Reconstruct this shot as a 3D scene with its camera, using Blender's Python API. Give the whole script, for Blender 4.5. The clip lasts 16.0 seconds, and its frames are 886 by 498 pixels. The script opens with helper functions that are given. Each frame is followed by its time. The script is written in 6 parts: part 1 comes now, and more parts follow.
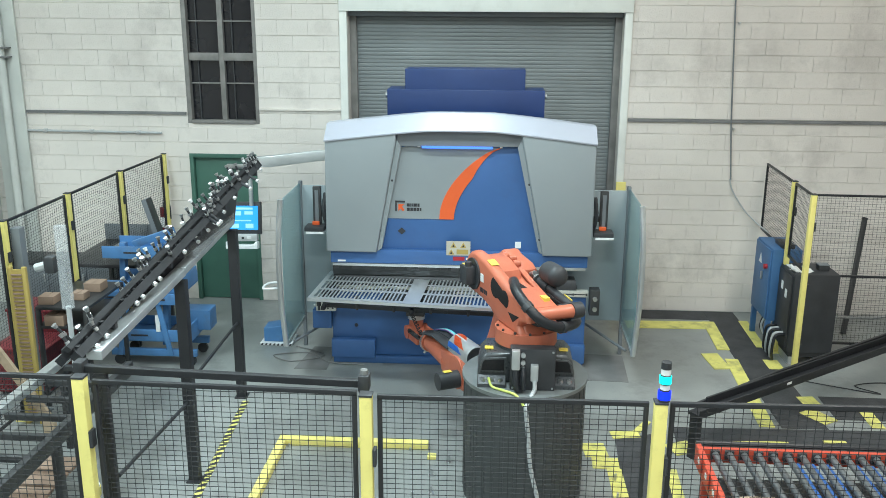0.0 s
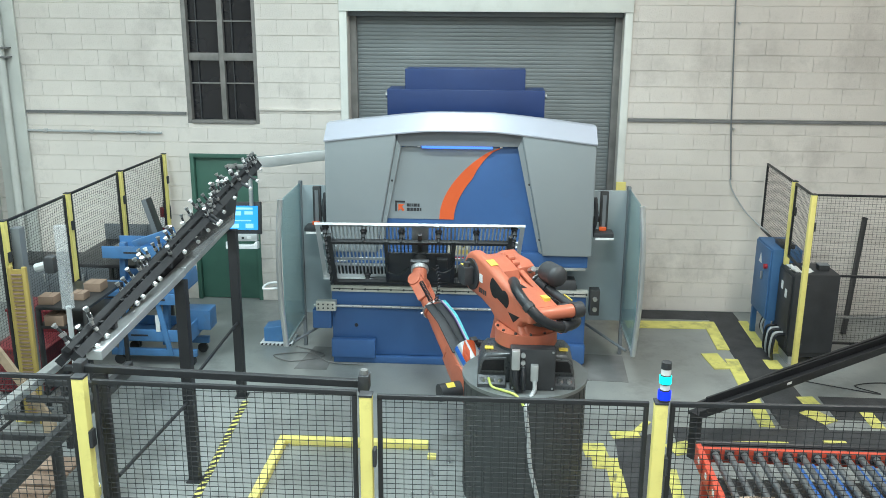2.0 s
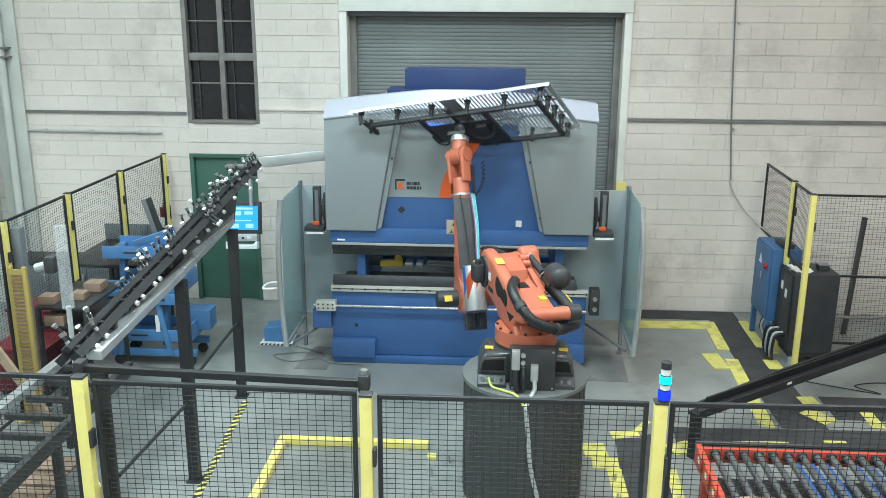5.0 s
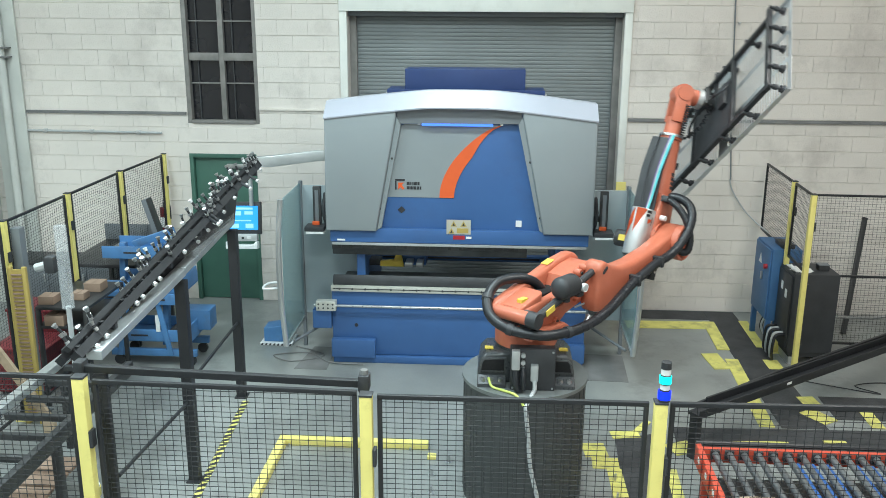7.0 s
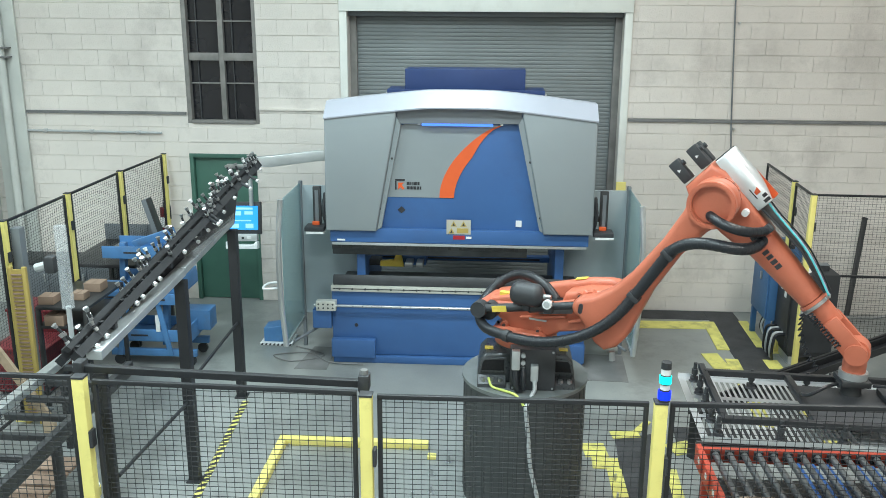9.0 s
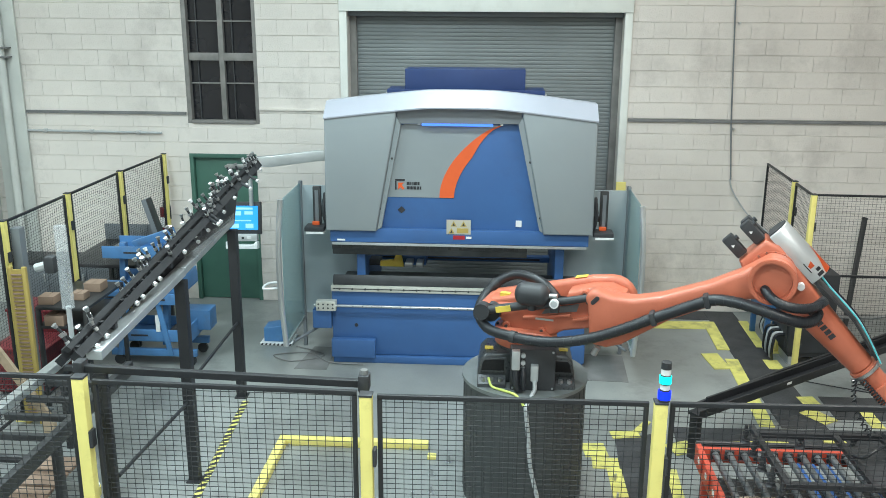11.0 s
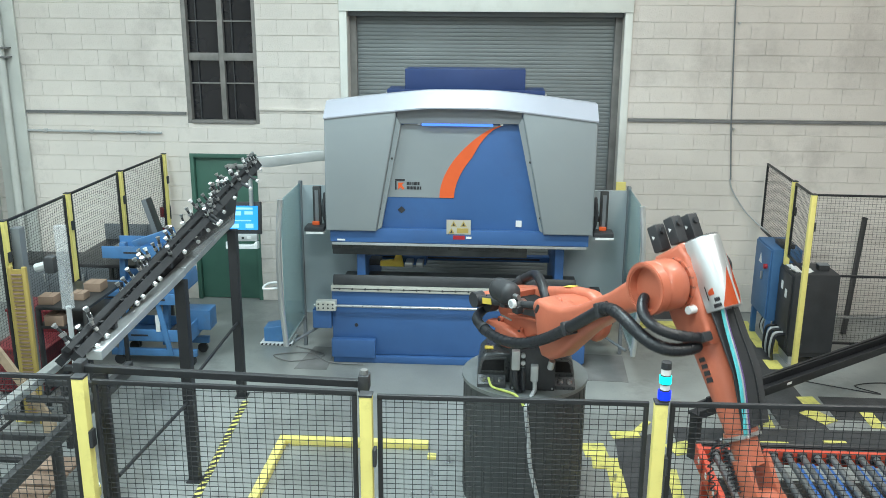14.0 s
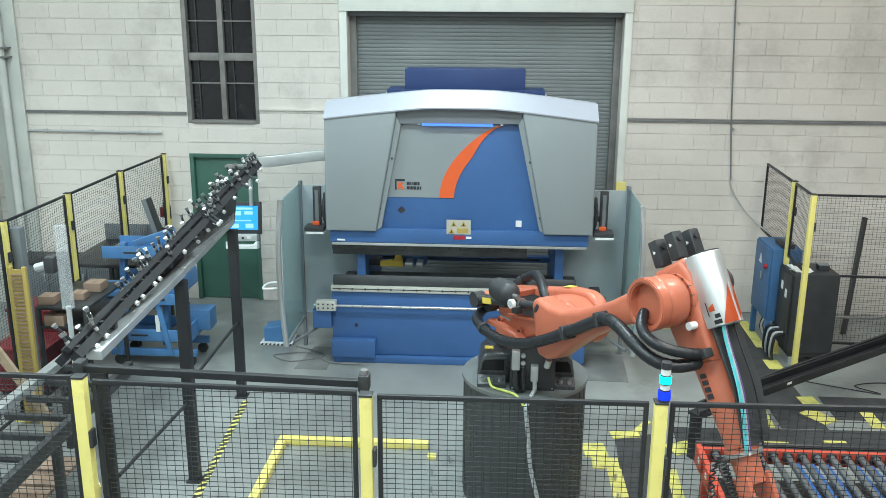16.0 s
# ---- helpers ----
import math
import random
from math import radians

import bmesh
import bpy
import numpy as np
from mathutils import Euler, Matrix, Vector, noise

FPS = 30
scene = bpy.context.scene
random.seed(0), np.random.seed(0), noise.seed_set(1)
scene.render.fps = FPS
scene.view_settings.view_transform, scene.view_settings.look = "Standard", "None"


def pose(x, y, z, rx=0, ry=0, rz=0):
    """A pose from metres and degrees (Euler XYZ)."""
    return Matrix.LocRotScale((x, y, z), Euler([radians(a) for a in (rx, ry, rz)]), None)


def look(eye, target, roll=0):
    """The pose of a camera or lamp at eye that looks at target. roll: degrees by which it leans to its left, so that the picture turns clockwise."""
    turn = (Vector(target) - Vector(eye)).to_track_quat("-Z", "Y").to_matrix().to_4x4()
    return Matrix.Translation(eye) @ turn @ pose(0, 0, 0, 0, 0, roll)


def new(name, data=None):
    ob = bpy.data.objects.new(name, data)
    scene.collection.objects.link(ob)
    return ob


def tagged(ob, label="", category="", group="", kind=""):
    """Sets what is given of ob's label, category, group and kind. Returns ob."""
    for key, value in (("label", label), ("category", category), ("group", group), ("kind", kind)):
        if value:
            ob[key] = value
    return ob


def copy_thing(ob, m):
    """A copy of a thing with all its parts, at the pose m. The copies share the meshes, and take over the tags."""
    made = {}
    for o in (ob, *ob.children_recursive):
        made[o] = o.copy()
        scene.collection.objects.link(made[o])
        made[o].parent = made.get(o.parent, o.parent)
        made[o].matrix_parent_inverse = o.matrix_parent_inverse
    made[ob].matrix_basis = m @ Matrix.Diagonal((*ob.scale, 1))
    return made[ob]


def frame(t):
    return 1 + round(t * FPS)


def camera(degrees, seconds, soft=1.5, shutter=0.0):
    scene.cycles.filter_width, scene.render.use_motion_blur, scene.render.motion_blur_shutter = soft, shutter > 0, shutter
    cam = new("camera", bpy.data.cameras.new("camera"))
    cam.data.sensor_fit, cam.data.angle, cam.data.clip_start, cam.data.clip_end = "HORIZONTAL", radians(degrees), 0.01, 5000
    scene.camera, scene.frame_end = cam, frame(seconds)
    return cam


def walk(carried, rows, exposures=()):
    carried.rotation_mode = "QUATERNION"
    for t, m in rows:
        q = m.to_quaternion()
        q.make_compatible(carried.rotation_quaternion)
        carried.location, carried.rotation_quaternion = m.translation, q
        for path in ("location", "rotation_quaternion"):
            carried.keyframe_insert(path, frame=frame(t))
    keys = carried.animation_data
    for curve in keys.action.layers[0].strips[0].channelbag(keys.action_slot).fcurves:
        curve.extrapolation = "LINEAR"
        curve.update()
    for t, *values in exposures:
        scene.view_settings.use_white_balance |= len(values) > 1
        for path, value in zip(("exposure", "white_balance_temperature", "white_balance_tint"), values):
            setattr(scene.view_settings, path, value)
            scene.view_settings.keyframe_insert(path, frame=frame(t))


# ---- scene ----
cam = camera(53.577, 16.0, soft=0.4, shutter=0.4)
EYE = Vector((0.0, -11.680, 3.983))
PITCH, YAW = radians(15.173), radians(3.510)
AIM = EYE + 10 * Vector((-math.sin(YAW) * math.cos(PITCH), math.cos(YAW) * math.cos(PITCH), -math.sin(PITCH)))
walk(cam, [(0.0, look(EYE, AIM, 0.342)), (16.0, look(EYE, AIM, 0.342))], [(0.0, 0.0), (16.0, 0.0)])

# ---- light: a hall at night, lit by high-bay lamps ----
world = bpy.data.worlds.new("world")
scene.world = world
world.use_nodes = True
world.node_tree.nodes["Background"].inputs[0].default_value = (0.01, 0.012, 0.018, 1)
world.node_tree.nodes["Background"].inputs[1].default_value = 0.3
CEILING_Z = 7.2
LAMP_SPOTS = [(x, y) for y in (-13.5, -9.0, -5.0, -2.2) for x in (-5.2, -0.6, 3.6)]


def bay_light(x, y, watts, color):
    data = bpy.data.lights.new("bay_light", "AREA")
    data.shape, data.size, data.size_y, data.energy = "RECTANGLE", 1.5, 0.7, watts
    data.color = color
    data.spread = radians(165)
    ob = new("bay_light", data)
    ob.matrix_basis = pose(x, y, CEILING_Z - 0.62)


for x, y in LAMP_SPOTS:
    bay_light(x, y, {-13.5: 150, -9.0: 178, -5.0: 182, -2.2: 52}[y] * ((0.34 if y > -3 else 0.78) if x > 3 else 0.66 if x < -3 and y > -3 else 1.04), (0.97, 0.98, 0.93) if x > 3 else (0.79, 1.0, 1.04))


# ---- materials ----
def mat(name, color, rough=0.6, metal=0.0, vary=0.12, scale=6.0, fine=90.0, bump=0.06, dirt=None, dirt_amount=0.0, dirt_scale=1.5, coat=0.0, island=0.0, still=False):
    m = bpy.data.materials.new(name)
    m.use_nodes = True
    n, l = m.node_tree.nodes, m.node_tree.links
    b = n["Principled BSDF"]
    b.inputs["Roughness"].default_value, b.inputs["Metallic"].default_value = rough, metal
    b.inputs["Coat Weight"].default_value = coat
    tc = n.new("ShaderNodeTexCoord")
    big, small = n.new("ShaderNodeTexNoise"), n.new("ShaderNodeTexNoise")
    big.inputs["Scale"].default_value, small.inputs["Scale"].default_value = scale, fine
    big.inputs["Detail"].default_value = 5
    where = n.new("ShaderNodeNewGeometry").outputs["Position"] if still else tc.outputs["Object"]
    for t in (big, small):
        l.new(where, t.inputs["Vector"])
    mix = n.new("ShaderNodeMix")
    mix.data_type = "RGBA"
    ramp = n.new("ShaderNodeMapRange")
    ramp.inputs[1].default_value, ramp.inputs[2].default_value = 0.3, 0.7
    l.new(big.outputs["Fac"], ramp.inputs[0])
    l.new(ramp.outputs[0], mix.inputs[0])
    mix.inputs[6].default_value = (*[c * (1 - vary) for c in color], 1)
    mix.inputs[7].default_value = (*[min(1, c * (1 + vary)) for c in color], 1)
    last = mix.outputs[2]
    if island:
        info = n.new("ShaderNodeObjectInfo")
        geo = n.new("ShaderNodeNewGeometry")
        add = n.new("ShaderNodeMath")
        add.operation = "ADD"
        l.new(info.outputs["Random"], add.inputs[0])
        l.new(geo.outputs["Random Per Island"], add.inputs[1])
        mr = n.new("ShaderNodeMapRange")
        mr.inputs[2].default_value = 2.0
        mr.inputs[3].default_value, mr.inputs[4].default_value = 1 - island, 1 + island * 0.5
        l.new(add.outputs[0], mr.inputs[0])
        hsv = n.new("ShaderNodeHueSaturation")
        l.new(mr.outputs[0], hsv.inputs["Value"])
        l.new(last, hsv.inputs["Color"])
        last = hsv.outputs["Color"]
    if dirt:
        dn = n.new("ShaderNodeTexNoise")
        dn.inputs["Scale"].default_value, dn.inputs["Detail"].default_value, dn.inputs["Roughness"].default_value = dirt_scale, 8, 0.7
        l.new(where, dn.inputs["Vector"])
        dr = n.new("ShaderNodeMapRange")
        dr.inputs[1].default_value, dr.inputs[2].default_value, dr.inputs[4].default_value = 0.52, 0.75, dirt_amount
        l.new(dn.outputs["Fac"], dr.inputs[0])
        dm = n.new("ShaderNodeMix")
        dm.data_type = "RGBA"
        l.new(dr.outputs[0], dm.inputs[0])
        l.new(last, dm.inputs[6])
        dm.inputs[7].default_value = (*dirt, 1)
        last = dm.outputs[2]
    l.new(last, b.inputs["Base Color"])
    rr = n.new("ShaderNodeMapRange")
    rr.inputs[3].default_value, rr.inputs[4].default_value = max(0.02, rough - 0.1), min(1, rough + 0.1)
    l.new(small.outputs["Fac"], rr.inputs[0])
    l.new(rr.outputs[0], b.inputs["Roughness"])
    if bump:
        bp = n.new("ShaderNodeBump")
        bp.inputs["Strength"].default_value, bp.inputs["Distance"].default_value = bump, 0.01
        l.new(small.outputs["Fac"], bp.inputs["Height"])
        l.new(bp.outputs["Normal"], b.inputs["Normal"])
    return m


def glow(name, color, strength):
    m = bpy.data.materials.new(name)
    m.use_nodes = True
    b = m.node_tree.nodes["Principled BSDF"]
    b.inputs["Base Color"].default_value = (*[c * 0.5 for c in color], 1)
    b.inputs["Emission Color"].default_value = (*color, 1)
    b.inputs["Emission Strength"].default_value = strength
    return m


def glass(name, tint, rough=0.08, see=0.6):
    m = bpy.data.materials.new(name)
    m.use_nodes = True
    n, l = m.node_tree.nodes, m.node_tree.links
    out, b = n["Material Output"], n["Principled BSDF"]
    b.inputs["Base Color"].default_value, b.inputs["Roughness"].default_value = (*tint, 1), rough
    tr, ms = n.new("ShaderNodeBsdfTransparent"), n.new("ShaderNodeMixShader")
    tr.inputs[0].default_value = (*[min(1, 0.5 + t * 0.9) for t in tint], 1)
    ms.inputs[0].default_value = see
    l.new(b.outputs[0], ms.inputs[1]), l.new(tr.outputs[0], ms.inputs[2]), l.new(ms.outputs[0], out.inputs[0])
    return m


def floor_material():
    m = mat("concrete_floor", (0.232, 0.243, 0.236), 0.36, 0, 0.22, 0.9, 45, 0.06, (0.075, 0.076, 0.072), 0.85, 0.75, still=True)
    return m


M_BLOCK = mat("painted_block", (0.70, 0.652, 0.605), 0.62, 0, 0.14, 0.45, 55, 0.5, (0.40, 0.365, 0.34), 0.9, 0.8, island=0.03, still=True)
M_JOINT = mat("joint_mortar", (0.69, 0.642, 0.595), 0.75, 0, 0.14, 0.9, 60, 0.2, (0.32, 0.29, 0.26), 0.7, 0.7, still=True)
M_WHITE = mat("white_paint", (0.72, 0.73, 0.69), 0.5, 0, 0.05, 2, 80, 0.05, (0.4, 0.38, 0.34), 0.4, 1.2, still=True)
M_COLUMN = mat("column_paint", (0.55, 0.56, 0.53), 0.55, 0, 0.08, 1.5, 80, 0.05, (0.33, 0.32, 0.29), 0.6, 1.4, still=True)
M_FLOOR = floor_material()
M_CEIL = mat("ceiling_paint", (0.5, 0.5, 0.48), 0.8, 0, 0.08, 1, 20, 0.05)
M_SLAT = mat("grey_slat", (0.22, 0.24, 0.245), 0.5, 0.1, 0.1, 1.2, 50, 0.04, (0.15, 0.16, 0.16), 0.5, 0.8, island=0.06, still=True)
M_GREEN = mat("green_door_paint", (0.053, 0.133, 0.101), 0.45, 0, 0.12, 3, 70, 0.04)
M_DARKGLASS = mat("dark_pane", (0.012, 0.012, 0.016), 0.12, 0, 0.1, 3, 10, 0.0)
M_WFRAME = mat("window_frame_grey", (0.22, 0.21, 0.2), 0.6, 0.2, 0.2, 6, 60, 0.1)
M_LEDGE = mat("ledge_grey", (0.17, 0.17, 0.17), 0.8, 0, 0.25, 3, 50, 0.1)
M_CLAMP = mat("clamp_rail_bright", (0.60, 0.60, 0.55), 0.35, 0.3, 0.08, 5, 120, 0.02, (0.3, 0.3, 0.28), 0.4, 6)
M_BLUE = mat("machine_blue", (0.046, 0.122, 0.305), 0.4, 0, 0.07, 1.5, 120, 0.02, (0.05, 0.09, 0.2), 0.5, 1.3)
M_CARTBLUE = mat("cart_blue", (0.072, 0.20, 0.42), 0.45, 0, 0.12, 5, 90, 0.05, (0.1, 0.12, 0.16), 0.6, 4)
M_CABBLUE = mat("cabinet_blue", (0.05, 0.14, 0.30), 0.5, 0, 0.1, 3, 90, 0.04)
M_GREY = mat("cover_grey", (0.27, 0.30, 0.315), 0.42, 0.15, 0.04, 1.2, 160, 0.03)
# darker cover grey: painted shade on the press, plain dark grey on other things
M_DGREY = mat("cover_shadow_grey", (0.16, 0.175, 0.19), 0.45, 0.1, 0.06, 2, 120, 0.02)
M_SILVER = mat("cover_silver", (0.44, 0.46, 0.53), 0.4, 0.25, 0.04, 1.5, 140, 0.02)
M_DECO_ORANGE = mat("deco_orange", (0.72, 0.115, 0.03), 0.4, 0, 0.05, 3, 90, 0.0)
M_ORANGE = mat("robot_orange", (0.51, 0.142, 0.08), 0.42, 0, 0.1, 3, 90, 0.03, (0.33, 0.075, 0.04), 0.45, 3.2, coat=0.15)
M_BLACK = mat("black_plastic", (0.033, 0.035, 0.039), 0.5, 0, 0.2, 6, 120, 0.05)
M_HOSE = mat("black_hose", (0.014, 0.016, 0.02), 0.38, 0, 0.2, 9, 160, 0.1)
M_CHAR = mat("pedestal_charcoal", (0.058, 0.063, 0.064), 0.55, 0.15, 0.12, 2, 80, 0.04)
M_PEDTOP = mat("pedestal_top_grey", (0.17, 0.185, 0.185), 0.45, 0.2, 0.15, 4, 80, 0.03)
M_CAST = mat("base_casting", (0.06, 0.064, 0.068), 0.30, 0.2, 0.12, 5, 60, 0.015)
M_STEEL = mat("steel", (0.52, 0.53, 0.54), 0.32, 0.9, 0.1, 5, 140, 0.03)
M_ALU = mat("aluminium", (0.60, 0.62, 0.63), 0.4, 0.75, 0.1, 4, 150, 0.03)
M_DSTEEL = mat("dark_steel", (0.075, 0.077, 0.08), 0.45, 0.7, 0.25, 5, 90, 0.05)
M_SHEET = mat("sheet_metal", (0.70, 0.72, 0.74), 0.36, 0.8, 0.07, 2, 150, 0.02)
M_YELLOW = mat("fence_yellow", (0.78, 0.68, 0.22), 0.48, 0, 0.06, 4, 80, 0.04, (0.35, 0.28, 0.1), 0.4, 6)
M_TAPE = mat("tape_yellow", (0.66, 0.61, 0.17), 0.6, 0, 0.12, 7, 60, 0.15, (0.16, 0.15, 0.09), 0.95, 4)
M_FENCE = mat("fence_black", (0.018, 0.019, 0.022), 0.45, 0, 0.1, 5, 90, 0.02)
M_MAT = mat("dark_floor_slab", (0.04, 0.041, 0.044), 0.75, 0, 0.25, 4, 60, 0.3, (0.09, 0.09, 0.09), 0.4, 3)
M_RED = mat("conveyor_red", (0.57, 0.075, 0.04), 0.42, 0, 0.1, 5, 90, 0.05, (0.2, 0.05, 0.03), 0.5, 6)
M_ROLL = mat("roller_steel", (0.24, 0.25, 0.26), 0.4, 0.75, 0.2, 6, 90, 0.05, island=0.25)
M_BLUESTRAP = mat("blue_strap", (0.03, 0.11, 0.34), 0.5, 0, 0.15, 9, 90, 0.05)
M_WOOD = mat("pallet_wood", (0.36, 0.27, 0.185), 0.75, 0, 0.25, 9, 60, 0.3)
M_CARD = mat("cardboard", (0.27, 0.185, 0.135), 0.8, 0, 0.15, 5, 60, 0.1)
M_REDPAINT = mat("bin_red", (0.16, 0.016, 0.022), 0.5, 0, 0.15, 4, 70, 0.05)
M_GUARD = glass("guard_glass", (0.30, 0.43, 0.45), 0.12, 0.5)
M_CLEAR = glass("clear_plastic", (0.62, 0.66, 0.68), 0.1, 0.72)
M_POLY = mat("guard_sheet", (0.37, 0.425, 0.45), 0.4, 0.1, 0.06, 2, 90, 0.02)
M_LABEL = mat("label_white", (0.75, 0.76, 0.76), 0.5, 0, 0.04, 9, 60, 0.0)
M_LYELLOW = mat("label_yellow", (0.72, 0.54, 0.08), 0.5, 0, 0.05, 9, 60, 0.0)
M_INK = mat("label_ink", (0.03, 0.03, 0.035), 0.5, 0, 0.05, 9, 60, 0.0)
M_LRED = mat("label_red", (0.36, 0.02, 0.03), 0.45, 0, 0.1, 9, 60, 0.0)
M_LBLUE = mat("label_blue", (0.05, 0.22, 0.7), 0.35, 0, 0.05, 9, 60, 0.0)
M_RUBBER = mat("cup_rubber", (0.03, 0.03, 0.035), 0.6, 0, 0.2, 9, 60, 0.05)
M_BEIGE = mat("label_beige", (0.46, 0.44, 0.37), 0.5, 0, 0.05, 9, 60, 0.0)
M_OCHRE = mat("label_ochre", (0.42, 0.31, 0.09), 0.5, 0, 0.05, 9, 60, 0.0)
M_NAVY = mat("navy_paint", (0.012, 0.035, 0.13), 0.4, 0, 0.08, 3, 80, 0.02)
M_BLUELED = glow("blue_light_bar", (0.06, 0.20, 1.0), 1.5)
M_LGREY = mat("pale_grey_sheet", (0.42, 0.44, 0.46), 0.45, 0, 0.06, 3, 80, 0.02)
# near-black paint for the shade inside hollows that are not cut out
M_HOLLOW_SHADE = mat("hollow_shade", (0.004, 0.004, 0.005), 0.9, 0, 0.1, 6, 60, 0.0)
M_PURPLE = mat("violet_cable", (0.13, 0.07, 0.22), 0.4, 0, 0.1, 9, 60, 0.0)
M_TEAL = mat("teal_cable", (0.10, 0.50, 0.54), 0.4, 0, 0.1, 9, 60, 0.0)
M_GREYCABLE = mat("grey_cable", (0.42, 0.44, 0.45), 0.5, 0, 0.1, 9, 60, 0.0)
M_YGCABLE = mat("earth_cable", (0.55, 0.62, 0.15), 0.5, 0, 0.2, 30, 60, 0.0)
M_SCREEN = glow("screen_glow", (0.02, 0.32, 0.95), 1.12)
M_SCREENLT = glow("screen_light", (0.35, 0.75, 1.0), 0.75)
M_CYAN = glow("tower_cyan", (0.0, 0.85, 0.80), 1.8)
M_TBLUE = glow("tower_blue", (0.0, 0.02, 1.0), 2.2)
M_LED = glow("lamp_face", (1.0, 0.96, 0.9), 4.0)


# ---- mesh helpers ----
def place(ob, m):
    ob.matrix_basis = m
    return ob


def thing(name, label, category, m=None, group="", kind=""):
    ob = tagged(new(name), label, category, group, kind)
    ob.empty_display_size = 0.1
    if m is not None:
        ob.matrix_basis = m
    return ob


def finish(name, bm, material, smooth=False):
    me = bpy.data.meshes.new(name)
    bmesh.ops.recalc_face_normals(bm, faces=bm.faces[:])
    bm.to_mesh(me)
    bm.free()
    if smooth:
        me.shade_smooth()
        me.set_sharp_from_angle(angle=radians(35))
    for m in (material if isinstance(material, (list, tuple)) else [material]):
        me.materials.append(m)
    return me


def part(name, bm, material, parent=None, label="", smooth=True, m=None):
    ob = new(name, finish(name, bm, material, smooth))
    ob.parent = parent
    if m is not None:
        ob.matrix_basis = m
    return tagged(ob, label)


def box(bm, lo, hi, bevel=0.0, m=None):
    r = bmesh.ops.create_cube(bm, size=1)
    c = [(a + b) / 2 for a, b in zip(lo, hi)]
    s = [b - a for a, b in zip(lo, hi)]
    t = Matrix.Translation(c) @ Matrix.Diagonal((*s, 1))
    bmesh.ops.transform(bm, matrix=t, verts=r["verts"])
    vs = r["verts"]
    if bevel:
        es = list({e for v in vs for e in v.link_edges})
        g = bmesh.ops.bevel(bm, geom=es, offset=bevel, segments=2, affect="EDGES", profile=0.6)
        vs = list({v for f in g["faces"] for v in f.verts} | {v for v in vs if v.is_valid})
        seen, todo = set(vs), list(vs)
        while todo:
            for e in todo.pop().link_edges:
                for v in e.verts:
                    if v not in seen:
                        seen.add(v), todo.append(v)
        vs = list(seen)
    if m is not None:
        bmesh.ops.transform(bm, matrix=m, verts=vs)
    return bm


def bx(lo, hi, bevel=0.0, m=None):
    return box(bmesh.new(), lo, hi, bevel, m)


def cyl(bm, a, b, r, r2=None, seg=24, cap=True):
    a, b = Vector(a), Vector(b)
    d = b - a
    t = Matrix.Translation((a + b) / 2) @ d.to_track_quat("Z", "Y").to_matrix().to_4x4()
    bmesh.ops.create_cone(bm, cap_ends=cap, segments=seg, radius1=r, radius2=r if r2 is None else r2, depth=d.length, matrix=t)
    return bm


def ball(bm, c, r, sx=1, sy=1, sz=1, seg=20):
    bmesh.ops.create_uvsphere(bm, u_segments=seg, v_segments=seg // 2, radius=r, matrix=Matrix.Translation(c) @ Matrix.Diagonal((sx, sy, sz, 1)))
    return bm


def prism(bm, pts, axis, d0, d1, bevel=0.0):
    """A polygon extruded along an axis: x takes (y, z), y takes (x, z), z takes (x, y)."""
    def v3(p, d):
        return {"x": (d, p[0], p[1]), "y": (p[0], d, p[1]), "z": (p[0], p[1], d)}[axis]
    lo = [bm.verts.new(v3(p, d0)) for p in pts]
    hi = [bm.verts.new(v3(p, d1)) for p in pts]
    fs = [bm.faces.new(lo), bm.faces.new(hi[::-1])]
    n = len(pts)
    for i in range(n):
        fs.append(bm.faces.new((lo[i], lo[(i + 1) % n], hi[(i + 1) % n], hi[i])))
    bmesh.ops.recalc_face_normals(bm, faces=fs)
    if bevel:
        es = list({e for f in fs[:2] for e in f.edges})
        bmesh.ops.bevel(bm, geom=es, offset=bevel, segments=3, affect="EDGES", profile=0.5)
    return bm


def smooth_path(pts, n=6):
    pts = [Vector(p) for p in pts]
    out = []
    for i in range(len(pts) - 1):
        p0, p1, p2, p3 = pts[max(i - 1, 0)], pts[i], pts[i + 1], pts[min(i + 2, len(pts) - 1)]
        for k in range(n):
            t = k / n
            out.append(0.5 * ((2 * p1) + (p2 - p0) * t + (2 * p0 - 5 * p1 + 4 * p2 - p3) * t * t + (3 * p1 - p0 - 3 * p2 + p3) * t ** 3))
    return out + [pts[-1]]


def tube(bm, pts, r, seg=10, ridges=0.0):
    rings, up = [], Vector((0.02, 0.03, 1))
    for i, p in enumerate(pts):
        p = Vector(p)
        d = (Vector(pts[min(i + 1, len(pts) - 1)]) - Vector(pts[max(i - 1, 0)])).normalized()
        s = d.cross(up)
        if s.length < 0.15:
            s = d.cross(Vector((1, 0.1, 0)))
        s.normalize()
        u = s.cross(d)
        rr = r * (1 + (ridges if i % 2 else 0))
        rings.append([bm.verts.new(p + rr * (math.cos(a) * s + math.sin(a) * u)) for a in [2 * math.pi * k / seg for k in range(seg)]])
    for a, b in zip(rings, rings[1:]):
        best = min(range(seg), key=lambda o: sum((a[k].co - b[(k + o) % seg].co).length for k in range(0, seg, 3)))
        for k in range(seg):
            bm.faces.new((a[k], a[(k + 1) % seg], b[(k + 1 + best) % seg], b[(k + best) % seg]))
    bm.faces.new(rings[0][::-1]), bm.faces.new(rings[-1])
    return bm


